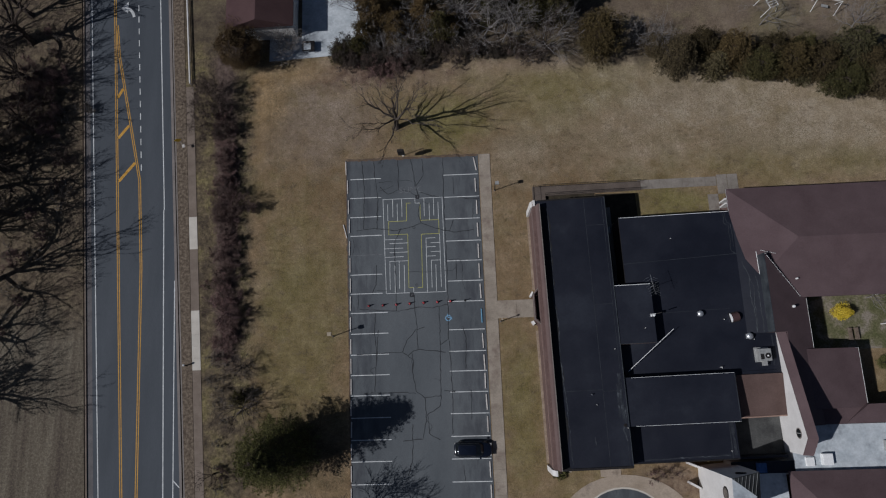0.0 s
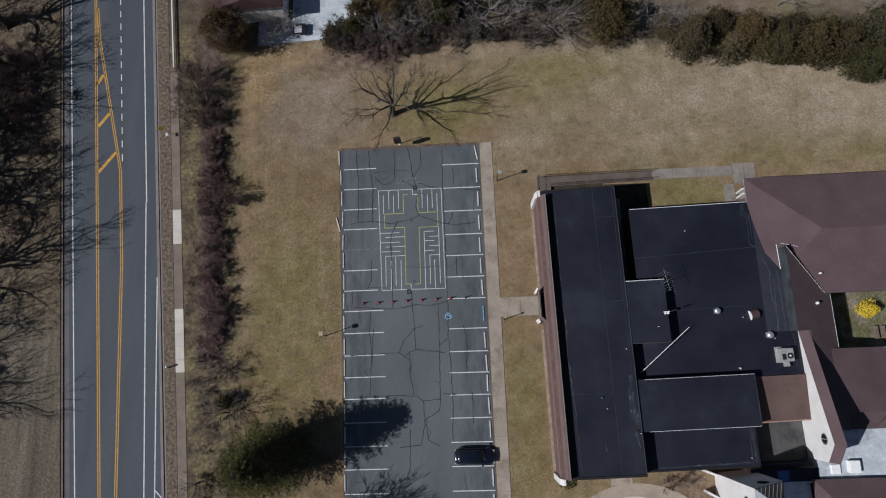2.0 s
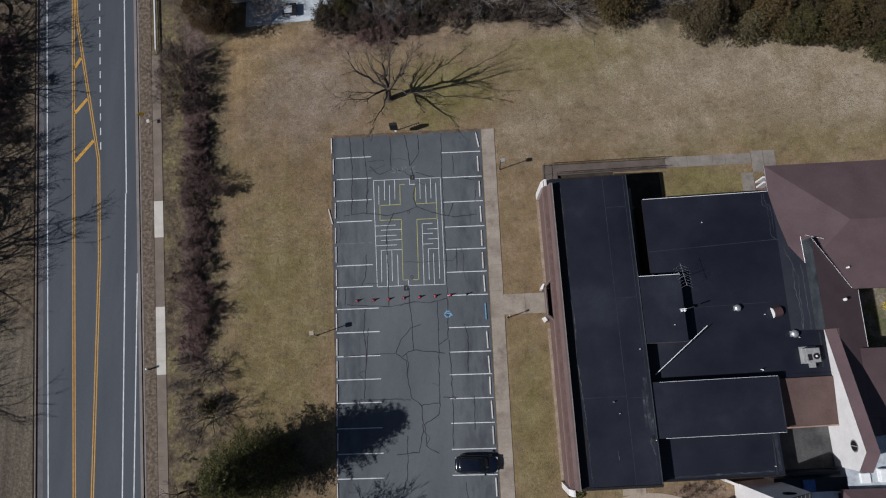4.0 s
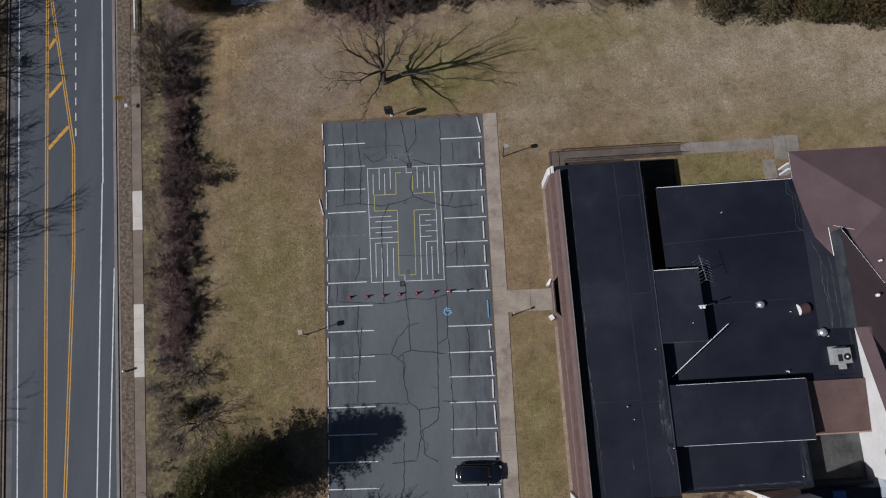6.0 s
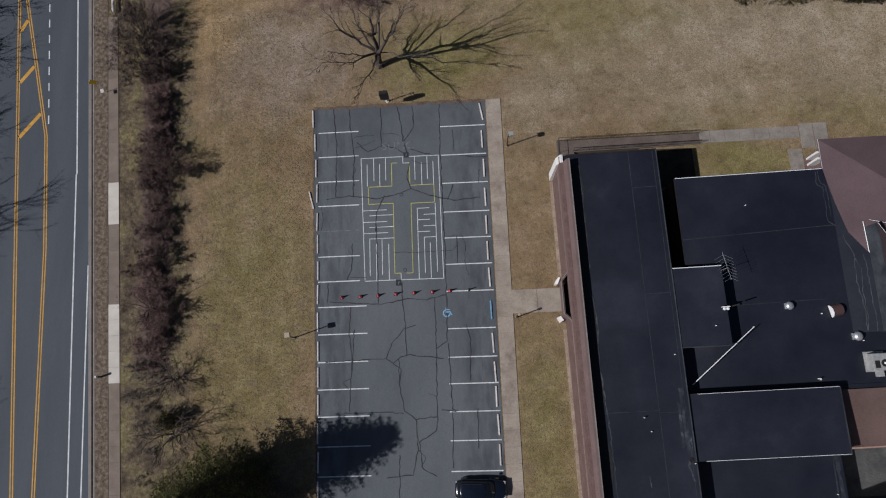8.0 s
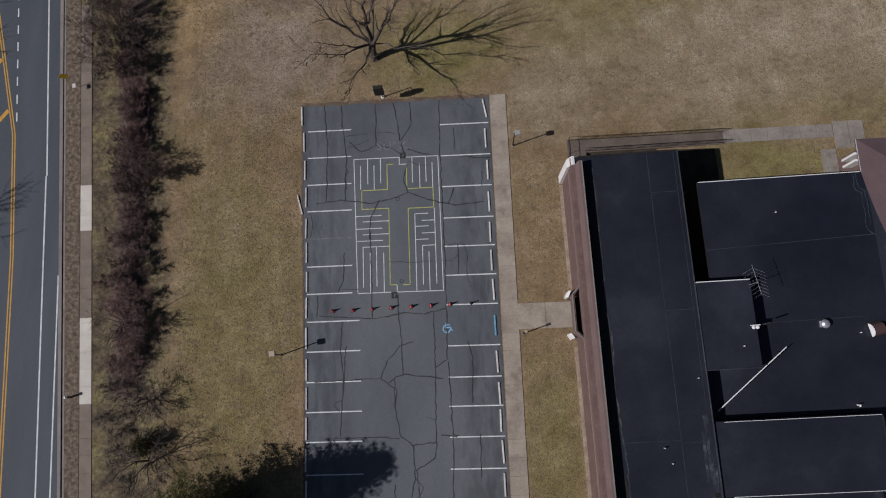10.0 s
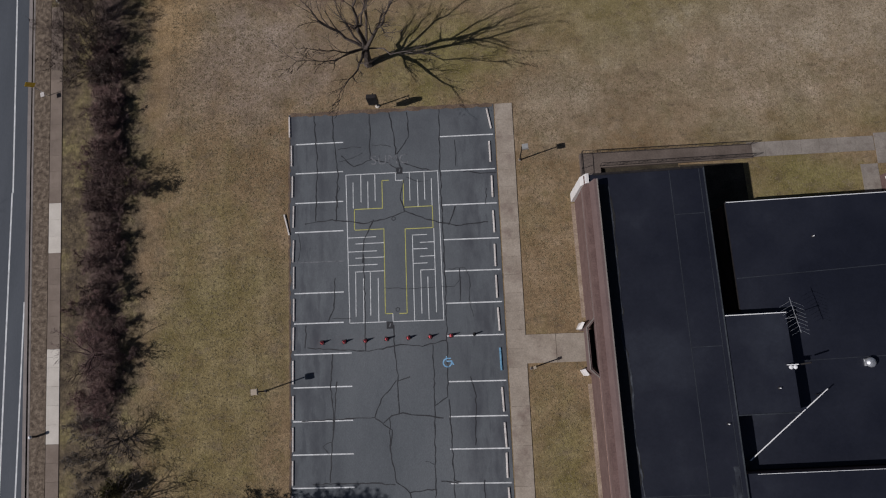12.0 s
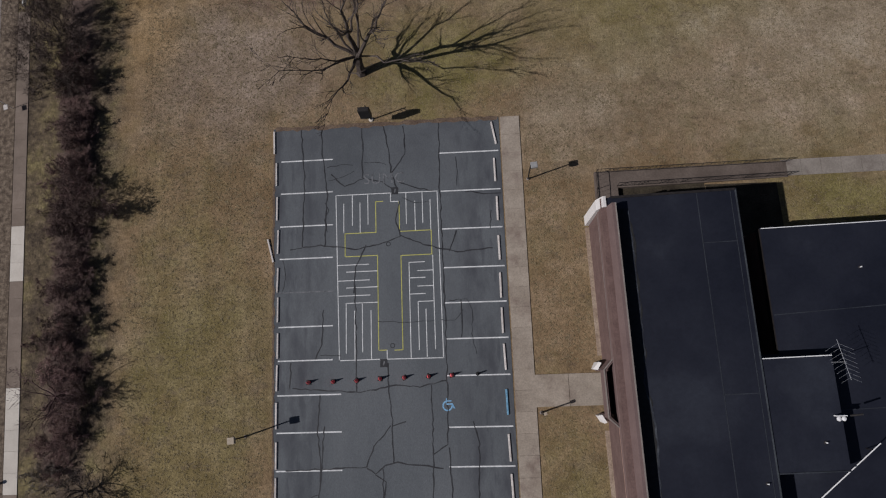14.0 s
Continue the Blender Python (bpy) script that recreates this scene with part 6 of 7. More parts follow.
for src, x, y, a, f in ((_e4, -2.5, 50.0, 90, 0.85), (_e5, -1.8, 46.2, 290, 0.85), (_e4, 12.5, 48.5, 190, 1.0), (_e5, -4.6, 50.5, 45, 1.0), (_e4, 17.0, 46.5, 260, 0.9), (_e3, -11.5, 42.6, 10, 0.6), (_e3, -13.8, 41.9, 70, 0.5), (_e5, -5.6, 44.8, 130, 0.75),
                        (_e5, -10.4, 44.4, 20, 0.62), (_e4, 8.5, 52.0, 300, 1.1), (_e5, 1.5, 51.5, 200, 1.0), (_e4, 19.0, 52.0, 40, 1.1), (_e5, 2.2, 44.6, 140, 0.6), (_e4, 0.6, 44.0, 60, 0.7), (_e6, -4.2, 42.3, 60, 0.6), (_e4, 14.5, 54.0, 120, 1.1), (_e4, 8.2, 46.8, 210, 0.8), (_e4, 13.8, 46.2, 20, 0.75)):
    copy_thing(src, pose(x, y, 0, 0, 0, a)).scale = (f, f, f)
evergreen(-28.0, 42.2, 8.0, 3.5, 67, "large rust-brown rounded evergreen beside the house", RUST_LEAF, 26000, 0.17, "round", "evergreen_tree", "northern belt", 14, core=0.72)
bare_tree(-21.4, 43.6, 4.8, 74, "small pale twiggy tree before the house", 0.09, (0, 0), 4, BARK_PALE, 9, fork=(3, 4), spread=0.9, twig=0.014, trunk_part=0.2, group="northern belt")
bare_tree(-9.2, 47.2, 7.5, 75, "bare dark tree reaching over the yard", 0.16, (-0.5, 0.0), 4, BARK, 7, fork=(2, 4), spread=0.9, twig=0.016, group="northern belt")
bare_tree(-5.0, 42.0, 5.5, 76, "pale twiggy tree at the edge of the belt", 0.10, (0, -0.1), 4, BARK_PALE, 9, fork=(3, 4), spread=0.95, twig=0.014, trunk_part=0.2, group="northern belt")
evergreen(-14.0, 41.9, 2.2, 1.9, 77, "low dark evergreen bush at the yard's edge", NEEDLES, 5000, 0.16, "round", "evergreen_bush", "northern belt", 9)
for x, y, s_, r in ((-9.6, 39.6, 171, 1.5), (-7.6, 38.8, 172, 1.7), (-5.4, 39.9, 173, 1.4)):
    bare_shrub(x, y, 2.3, r, s_, "reddish-brown leafless brush at the belt's edge", 13, TWIG, 700, group="northern belt")
evergreen(-2.4, 40.8, 2.4, 1.2, 78, "small yellow-green bush at the belt's edge", OLIVE_LEAF, 2600, 0.16, "round", "evergreen_bush", "northern belt", 7)
_f = bare_tree(7.0, 43.6, 10.0, 71, "bare pale-barked tree in the northern belt", 0.14, (0.0, -0.05), 4, BARK_PALE, 8, fork=(3, 4), twig=0.014, group="northern belt")
_g = bare_tree(14.8, 41.6, 8.0, 72, "bare pale-barked tree leaning over the lawn", 0.12, (0.05, -0.2), 4, BARK_PALE, 7, fork=(2, 4), twig=0.014, group="northern belt")
for src, x, y, a, f in ((_f, 4.5, 45.5, 150, 1.0), (_g, 9.5, 42.8, 75, 0.9), (_f, 11.5, 44.5, 250, 0.95), (_g, -1.5, 47.0, 300, 1.0), (_f, 17.5, 43.2, 20, 0.75), (_g, 29.5, 41.0, 10, 0.7), (_f, 28.0, 41.4, 100, 0.62), (_g, 3.0, 48.0, 30, 1.1), (_f, 10.0, 49.0, 200, 1.1), (_g, -7.5, 42.0, 220, 0.6), (_f, -11.0, 50.0, 310, 0.9), (_g, 20.0, 50.0, 140, 1.0), (_f, 46.0, 43.0, 60, 0.7), (_f, 31.5, 40.6, 200, 0.6), (_g, 43.2, 36.4, 80, 0.55), (_g, 55.0, 35.2, 20, 0.6), (_f, 48.8, 36.8, 260, 0.5), (_g, 58.0, 41.0, 190, 0.9), (_g, -11.6, 47.4, 100, 1.0), (_f, -4.2, 43.0, 80, 0.7), (_g, -0.5, 43.4, 170, 0.8)):
    copy_thing(src, pose(x, y, 0, 0, 0, a)).scale = (f, f, f)
_brush = [bare_shrub(-13.0 + 9 * s_, 42.8, 2.6, 1.5, 160 + s_, "dark leafless brush along the northern belt", 12, BARK, 1100, group="northern belt", leaf_mat=DARK_TWIG) for s_ in range(3)]
for k in range(24):
    copy_thing(_brush[k % 3], pose(-14.5 + 1.25 * k + _rng.uniform(-0.8, 0.8), (40.9 if k < 11 else 41.6) - 0.03 * k + _rng.uniform(-1.0, 1.2), 0, 0, 0, _rng.uniform(0, 360))).scale = (0.95, 0.95, 0.9) if k < 11 else (0.8, 0.8, 0.75)
bare_tree(15.2, 41.6, 9.0, 73, "bare dark tree leaning out over the lawn", 0.16, (0.15, -0.3), 4, BARK, 7, fork=(2, 4), twig=0.016, group="northern belt", spread=0.85)
for x, y, s in ((24.8, -17.3, 152), (27.0, -17.0, 153)):
    bare_shrub(x, y, 1.2, 0.9, s, "low brown leafless shrub beside the church", 9, BARK, 120, group="church shrubs")
conifer(13.4, -16.6, 0.9, 0.7, 154, "low dark evergreen bush beside the drive", NEEDLES_BRIGHT, 7, 7, 0.16, "evergreen_bush", "church shrubs", 0.5, 0.12)
bare_shrub(-22.3, 43.3, 4.0, 1.8, 151, "bare grey shrub beside the drive", 18, BARK_PALE, 0, group="northern belt")
# garden plants in the courtyard
evergreen(50.2, 1.8, 2.0, 1.25, 81, "round bush in full yellow blossom", YELLOW_LEAF, 2600, 0.15, "round", "flowering_bush", "courtyard plants", 6)
evergreen(54.6, -4.6, 1.8, 1.2, 82, "round clipped green bush in the courtyard", NEEDLES_BRIGHT, 1800, 0.15, "round", "evergreen_bush", "courtyard plants", 6)
bare_tree(54.0, 3.6, 4.5, 83, "small bare pale tree in the courtyard", 0.08, (0, 0), 3, BARK_PALE, 6, fork=(2, 4), spread=0.9, group="courtyard plants")


# ---- things in the car park ----
def wheel_stop(x, y, length, turn=0.0, mat_=None, label="pale concrete wheel stop at the stall's end"):
    root = thing("wheel_stop", pose(x, y, LOT_Z, 0, 0, turn), label, "wheel stop", "wheel stops")
    bm = bmesh.new()
    prof = [(-0.085, 0), (0.085, 0), (0.06, 0.11), (-0.06, 0.11)]
    ends = [[bm.verts.new((u, s * length / 2, z)) for u, z in prof] for s in (-1, 1)]
    for k in range(4):
        bm.faces.new((ends[0][k], ends[0][(k + 1) % 4], ends[1][(k + 1) % 4], ends[1][k]))
    bm.faces.new(ends[0][::-1])
    bm.faces.new(ends[1])
    bmesh.ops.recalc_face_normals(bm, faces=bm.faces)
    bmesh.ops.bevel(bm, geom=list(bm.edges), offset=0.012, segments=1, affect="EDGES")
    part("bar", bm, mat_ or STOP, root)
    for s in (-0.6, 0.6):
        part("pin", rod((0, s, 0.09), (0, s, 0.118), 0.016, sides=6), DARK_METAL, root)
    return root


_ws = wheel_stop(-13.45, 24.7, 1.95, 1.5)
_srng = random.Random(3)
for x, y, a in ((-13.2, 21.95, 1), (-13.1, 19.05, 0), (-13.0, 16.3, 0), (-13.55, 15.6, 14), (-12.95, 13.2, -1), (-12.95, 10.85, 0), (-12.9, 8.05, 0), (-12.9, 5.6, 0), (-12.9, 2.8, 0), (-12.85, -0.1, 0),
                (-12.85, -2.65, 1), (-12.85, -5.3, 0), (-12.85, -8.0, 0), (-12.85, -10.7, -1), (-12.85, -13.4, 0), (-12.85, -16.1, 0), (-12.85, -18.8, 0), (-12.85, -21.5, 0)):
    copy_thing(_ws, pose(x + _srng.uniform(-0.04, 0.04), y, LOT_Z, 0, 0, a + _srng.uniform(-0.8, 0.8)))
for x, y, a in ((4.62, 24.45, 10), (4.6, 21.35, 1), (4.6, 18.15, 0), (4.6, 15.0, 1), (4.57, 12.05, 0), (4.57, 9.35, 0), (4.6, 6.6, 1), (4.6, 0.05, 1), (4.65, -2.75, 1), (4.65, -5.1, 0), (4.7, -7.75, 1), (4.7, -10.5, 0),
                (4.75, -16.0, 1), (4.75, -18.8, 0)):
    copy_thing(_ws, pose(x + _srng.uniform(-0.03, 0.03), y, LOT_Z, 0, 0, a + _srng.uniform(-0.8, 0.8)))
wheel_stop(4.6, 3.3, 1.85, 1, BLUE_STOP, "blue painted concrete wheel stop at the disabled bay")


def traffic_cone(x, y, tilt=0.0):
    root = thing("traffic_cone", pose(x, y, PZ), "red plastic traffic cone with a square base", "traffic cone", "row of cones")
    part("base", box(-0.18, -0.18, 0, 0.18, 0.18, 0.035, 0.01), RUBBER, root, "black rubber base")
    part("cone", lathe([(0.145, 0.035), (0.135, 0.07), (0.03, 0.68), (0.022, 0.71)], 14), CONE_RED, root)
    return root


_tc = traffic_cone(-10.4, 5.2)
for x, y in ((-8.5, 5.2), (-6.7, 5.22), (-4.9, 5.3), (-3.05, 5.32), (-1.2, 5.35), (0.55, 5.38)):
    copy_thing(_tc, pose(x, y, PZ, 0, 0, 20 * x))
_po = thing("bollard", pose(2.5, 5.42, PZ), "short dark post standing on the stall line", "bollard")
part("post", lathe([(0.06, 0.03), (0.055, 0.6), (0.03, 0.66)], 10), DARK_METAL, _po)
part("base", lathe([(0.15, 0), (0.15, 0.03), (0.06, 0.045)], 12), RUBBER, _po)


def lot_lamp(x, y, h, turn, label="bronze lamp post with a square head", k=0.8, head=None):
    root = thing("lamp_post", pose(x, y, 0, 0, 0, turn), label, "lamp post", "lamp posts")
    part("footing", lathe([(0.12, -0.05), (0.12, 0.1), (0.1, 0.13)], 12), KERB, root, "round concrete footing")
    part("pole", rod((0, 0, 0.12), (0, 0, h), 0.06, 0.05), DARK_METAL, root)
    part("arm", rod((0, 0, h - 0.12), (0.16, 0, h - 0.10), 0.03), DARK_METAL, root)
    hd = part("head", box(0.02, -0.26 * k, h - 0.16 * k, 0.02 + 0.58 * k, 0.26 * k, h + 0.16 * k, 0.03 * k), head or LAMP_TAN, root, "boxy lamp head")
    part("lens", box(0.08, -0.2 * k, h - 0.18 * k, 0.56 * k, 0.2 * k, h - 0.161 * k), WHITE_METAL, hd)
    return root


lot_lamp(-15.25, 1.36, 3.35, 5, k=0.9)
lot_lamp(7.16, 20.43, 3.25, 5, "grey lamp post with a square head on the lawn", 0.85, GREY_METAL)
lot_lamp(7.05, 2.45, 2.2, 20, "low lamp post beside the entrance walk", 0.42)
_mp = thing("marker_post", pose(-35.0, -1.75, 0), "short dark post with a white cap on the verge", "post")
part("post", lathe([(0.09, -0.05), (0.09, 0.75), (0.12, 0.78)], 10), DARK_METAL, _mp)
part("cap", lathe([(0.13, 0.78), (0.14, 0.9), (0.06, 1.0)], 10), WHITE_METAL, _mp, "white cap")
lot_lamp(14.6, -16.2, 2.2, 180, "low lamp post beside the south walk", 0.5)

# road sign
_sg = thing("road_sign", pose(-36.75, 29.35, 0, 0, 0, 14), "yellow diamond warning sign on a post", "road sign")
part("post", rod((0, 0, -0.1), (0, 0, 2.9), 0.03), GALVANISED, _sg)
_bm = bmesh.new()
for yy in (-0.01, 0.01):
    for a in range(4):
        _bm.verts.new((0.54 * math.cos(radians(90 * a)), yy - 0.045, 2.45 + 0.54 * math.sin(radians(90 * a))))
_vs = list(_bm.verts)
for k in range(4):
    _bm.faces.new((_vs[k], _vs[(k + 1) % 4], _vs[4 + (k + 1) % 4], _vs[4 + k]))
_bm.faces.new(_vs[:4])
_bm.faces.new(_vs[4:][::-1])
bmesh.ops.recalc_face_normals(_bm, faces=_bm.faces)
part("plate", _bm, SIGN_YELLOW, _sg)
part("notice", box(-0.16, -0.56, 0.9, 0.22, -0.1, 0.95, 0.008), STOP, _sg, "small white tilted notice board")
part("notice_arm", rod((0, 0, 0.93), (0, -0.3, 0.92), 0.02, sides=6), GALVANISED, _sg)

# basketball hoop at the head of the car park
_bh = thing("basketball_hoop", pose(-5.35, 26.25, 0), "dark basketball backboard with a ring on a pole", "basketball hoop")
part("pole", rod((0, 0, -0.1), (0, 0, 2.75), 0.06, 0.05), DARK_METAL, _bh)
part("brace", rod((0, 0, 2.6), (0.0, -0.55, 3.0), 0.035), DARK_METAL, _bh)
part("brace", rod((0, 0, 2.3), (0.0, -0.55, 2.75), 0.03), DARK_METAL, _bh)
part("backboard", box(-0.44, -0.78, 2.05, 0.44, -0.42, 3.5, 0.03), DARK_METAL, _bh, "dark boxed-in backboard")
_bm = bmesh.new()
for k in range(14):
    a, b = 2 * math.pi * k / 14, 2 * math.pi * (k + 1) / 14
    rod((0.23 * math.cos(a), -0.9 + 0.23 * math.sin(a), 2.75), (0.23 * math.cos(b), -0.9 + 0.23 * math.sin(b), 2.75), 0.012, sides=5, bm=_bm)
part("ring", _bm, DARK_METAL, _bh)
part("footing", lathe([(0.2, -0.05), (0.2, 0.08), (0.15, 0.12)], 12), CONCRETE_NEW, _bh)


# parked black car
def loft(sections, bm=None):
    """A closed body through cross sections along x; each a list of (y, z)."""
    bm = bm or bmesh.new()
    rings = [[bm.verts.new((x, y, z)) for y, z in ring] for x, ring in sections]
    n = len(rings[0])
    for a, b in zip(rings, rings[1:]):
        for k in range(n):
            bm.faces.new((a[k], a[(k + 1) % n], b[(k + 1) % n], b[k]))
    bm.faces.new(rings[0][::-1])
    bm.faces.new(rings[-1])
    bmesh.ops.recalc_face_normals(bm, faces=bm.faces)
    return bm


def ring(w, z0, z1, crown=0.05, n=5):
    """Half round section: sides lean in towards the top."""
    return [(-w * 0.94, z0), (w * 0.94, z0), (w, z0 + (z1 - z0) * 0.45), (w * 0.96, z0 + (z1 - z0) * 0.85), (w * 0.8, z1), (w * 0.35, z1 + crown), (-w * 0.35, z1 + crown), (-w * 0.8, z1), (-w * 0.96, z0 + (z1 - z0) * 0.85), (-w, z0 + (z1 - z0) * 0.45)]


car = thing("parked_car", pose(2.74, -13.5, PZ, 0, 0, -1.8), "glossy blue-black people carrier parked nose to the walk", "car")
_b = part("body", loft([(-2.28, ring(0.50, 0.40, 0.80)), (-2.15, ring(0.80, 0.28, 0.98)), (-1.7, ring(0.95, 0.25, 1.04)), (-0.6, ring(0.97, 0.25, 1.04)), (0.8, ring(0.97, 0.25, 1.0)), (1.4, ring(0.95, 0.25, 0.95)),
                       (1.95, ring(0.82, 0.28, 0.84)), (2.28, ring(0.52, 0.34, 0.66))]), CAR_PAINT, car)
_r = part("cabin", loft([(-2.1, ring(0.74, 0.95, 1.2)), (-1.8, ring(0.80, 0.95, 1.58)), (-1.1, ring(0.81, 0.95, 1.67)), (0.1, ring(0.80, 0.95, 1.65)), (0.5, ring(0.78, 0.95, 1.54)), (1.25, ring(0.80, 0.92, 1.02))]), GLASS_DARK, car, "dark glazed cabin")
_t = part("roof_panel", loft([(-1.85, ring(0.64, 1.56, 1.63, 0.03)), (-1.1, ring(0.69, 1.63, 1.71, 0.04)), (0.1, ring(0.68, 1.61, 1.69, 0.04)), (0.42, ring(0.62, 1.55, 1.61, 0.03))]), CAR_PAINT, car)
for _o in (_b, _r, _t):
    _sub = _o.modifiers.new("round", "SUBSURF")
    _sub.levels = _sub.render_levels = 2
    _o.data.polygons.foreach_set("use_smooth", [True] * len(_o.data.polygons))
for s in (-1, 1):
    part("roof_rail", rod((-1.6, 0.6 * s, 1.70), (0.1, 0.6 * s, 1.71), 0.018, sides=6), DARK_METAL, car)
    part("mirror", box(0.75, 1.0 * s - 0.1, 1.0, 0.95, 1.0 * s + 0.1, 1.16, 0.03), CAR_PAINT, car)
    part("headlight", box(1.95, 0.62 * s - 0.16, 0.62, 2.15, 0.62 * s + 0.16, 0.74, 0.03), GREY_METAL, car, "clear headlight")
    # pale grey stands in for the glint on the tail lights
    part("tail_light", box(-2.2, 0.72 * s - 0.08, 0.7, -2.1, 0.72 * s + 0.08, 1.0, 0.02), GREY_METAL, car, "tail light with its glint painted pale grey")
    for x in (-1.4, 1.4):
        w = part("wheel", rod((x, 0.78 * s, 0.34), (x, 0.99 * s, 0.34), 0.34, sides=18), RUBBER, car)
        part("rim", rod((x, 0.985 * s, 0.34), (x, 1.0 * s, 0.34), 0.21, sides=14), GREY_METAL, w)

car.scale = (1.07, 1.0, 0.9)


# ---- on the church roofs ----
def on_church(u, v, z, turn=0.0):
    return CHURCH @ pose(u, v, z, 0, 0, turn)


def mushroom_vent(u, v, z, s=1.0, label="round galvanised roof vent with a domed cap"):
    root = thing("roof_vent", on_church(u, v, z), label, "roof vent", "roof vents")
    part("curb", box(-0.3 * s, -0.3 * s, 0, 0.3 * s, 0.3 * s, 0.2 * s, 0.02), GALVANISED, root)
    part("neck", rod((0, 0, 0.2 * s), (0, 0, 0.45 * s), 0.2 * s, sides=14), GALVANISED, root)
    part("cap", lathe([(0.40 * s, 0.42 * s), (0.42 * s, 0.5 * s), (0.36 * s, 0.6 * s), (0.2 * s, 0.7 * s), (0.04 * s, 0.73 * s)], 18), GALVANISED, root)
    return root


mushroom_vent(10.35, 1.85, RL, 0.88)
mushroom_vent(15.8, -1.2, RL, 0.98)
_tv = thing("roof_turbine", on_church(14.4, 1.2, RL, 10), "boxy metal roof ventilator with a white hood", "roof vent", "roof vents")
part("curb", box(-0.5, -0.62, 0, 0.6, 0.62, 0.07, 0.02), DARK_METAL, _tv)
part("hood", rod((-0.38, 0, 0.06), (-0.44, 0, 0.06), 0.56, sides=24), WHITE_METAL, _tv, "white metal hood")
part("drum", rod((-0.38, 0, 0.06), (0.55, 0, 0.06), 0.53, sides=20), DARK_SHINGLE, _tv)
for u, v, z in ((-0.15, -11.1, RW), (12.1, -4.8, RL), (-0.7, -1.9, RW), (8.0, 11.5, RL), (-3.5, -8.3, RW), (11.9, -14.4, RC), (13.2, 1.0, RL), (16.4, -1.6, RL), (19.9, 5.6, 4.9), (23.6, 4.8, 3.9), (3.2, 0.4, RW)):
    _pv = thing("vent_pipe", on_church(u, v, z - 0.05), "small white plumbing vent pipe on the roof", "vent pipe", "vent pipes")
    part("pipe", rod((0, 0, 0), (0, 0, 0.26), 0.04, sides=10), WHITE_METAL, _pv)
    part("collar", lathe([(0.12, 0.03), (0.10, 0.07), (0.05, 0.10)], 10), DARK_METAL, _pv)

# aerial
_an = thing("roof_aerial", on_church(4.38, 5.3, RW - 0.05), "old metal television aerial on the roof edge", "aerial")
part("mast", rod((0, 0, 0), (0, 0, 1.7), 0.025, sides=6), GALVANISED, _an)
part("boom", rod((-0.28, 1.4, 1.6), (0.12, -1.1, 1.7), 0.018, sides=6), GALVANISED, _an)
for k in range(8):
    t = k / 7
    c = Vector((-0.28, 1.4, 1.6)).lerp(Vector((0.12, -1.1, 1.7)), 0.1 + 0.84 * t)
    L = 0.85 - 0.25 * t
    for s in (-1, 1):
        part("element", rod(c, c + Vector((s * L, -0.52 * L, 0.02)), 0.008, sides=4), GALVANISED, _an)
# floodlight pair
_fl = thing("floodlight", on_church(4.25, 2.0, RW - 0.02), "pair of white floodlights on a short bracket", "floodlight")
part("bracket", box(-0.3, -0.03, 0, 0.35, 0.03, 0.4, 0.01), WHITE_METAL, _fl)
for s in (-0.2, 0.1):
    part("lamp", lathe([(0.06, 0), (0.14, 0.1), (0.14, 0.16), (0.04, 0.19)], 12, None, (s, -0.18, 0.25)), WHITE_METAL, _fl)
part("stub", rod((0.45, 0, 0.5), (0.9, 0.1, 1.1), 0.06), DARK_METAL, _fl)
# long white pipe
_lp = thing("white_pole", CHURCH, "long white pole lying across the roof", "pole")
part("pole", rod((0.75, -4.75, 4.35), (6.75, 0.15, 5.0), 0.042, 0.036, 10), WHITE_METAL, _lp)
part("foot", box(0.45, -5.05, RL, 0.95, -4.6, 4.42, 0.02), DARK_METAL, _lp)
part("prop", rod((6.3, -0.25, RL), (6.3, -0.25, 4.95), 0.03), DARK_METAL, _lp)
# air handler
_ac = thing("air_conditioner", on_church(17.2, -3.3, RL), "grey rooftop air conditioner with a round fan", "air conditioner")
part("platform", box(-1.05, -1.05, 0, 0.65, 0.7, 0.14, 0.02), GREY_METAL, _ac)
part("cabinet", box(-0.85, -0.95, 0.14, 0.6, 0.5, 0.95, 0.04), GREY_METAL, _ac)
part("grille", box(-0.7, -0.75, 0.95, -0.28, -0.1, 0.965, 0.0), DARK_METAL, _ac)
part("coil_face", box(0.602, -0.85, 0.2, 0.63, 0.4, 0.9, 0.0), DARK_METAL, _ac)
part("fan", lathe([(0.32, 0.95), (0.32, 1.02), (0.27, 1.02), (0.26, 0.96)], 18, None, (0.15, -0.35, 0)), DARK_METAL, _ac)
part("fan_hub", lathe([(0.1, 0.95), (0.1, 1.03), (0.05, 1.04)], 10, None, (0.15, -0.35, 0)), WHITE_METAL, _ac)
part("duct", box(-0.35, -1.5, 0.1, 0.15, -0.96, 0.6, 0.02), GREY_METAL, _ac)
for x, y in ((51.8, -14.2), (52.9, -14.6)):
    _a2 = thing("condenser", pose(x, y, 2.75), "grey condenser unit on the white roof", "air conditioner")
    part("cabinet", box(-0.5, -0.6, 0, 0.5, 0.6, 0.9, 0.03), GREY_METAL, _a2)
    part("fan", lathe([(0.36, 0.9), (0.36, 0.95), (0.3, 0.95)], 16), DARK_METAL, _a2)

# ramp with railings north of the church
tagged(add("ramp", prism([(12.3, 20.55), (27.0, 20.75), (27.0, 19.45), (14.0, 19.2), (14.0, 17.4), (12.3, 17.4)], -0.05, [0.5, 0.06, 0.06, 0.45, 0.5, 0.5]), RAMP_CONCRETE, None), "stained brown concrete ramp beside the church", "ramp", kind="structure")


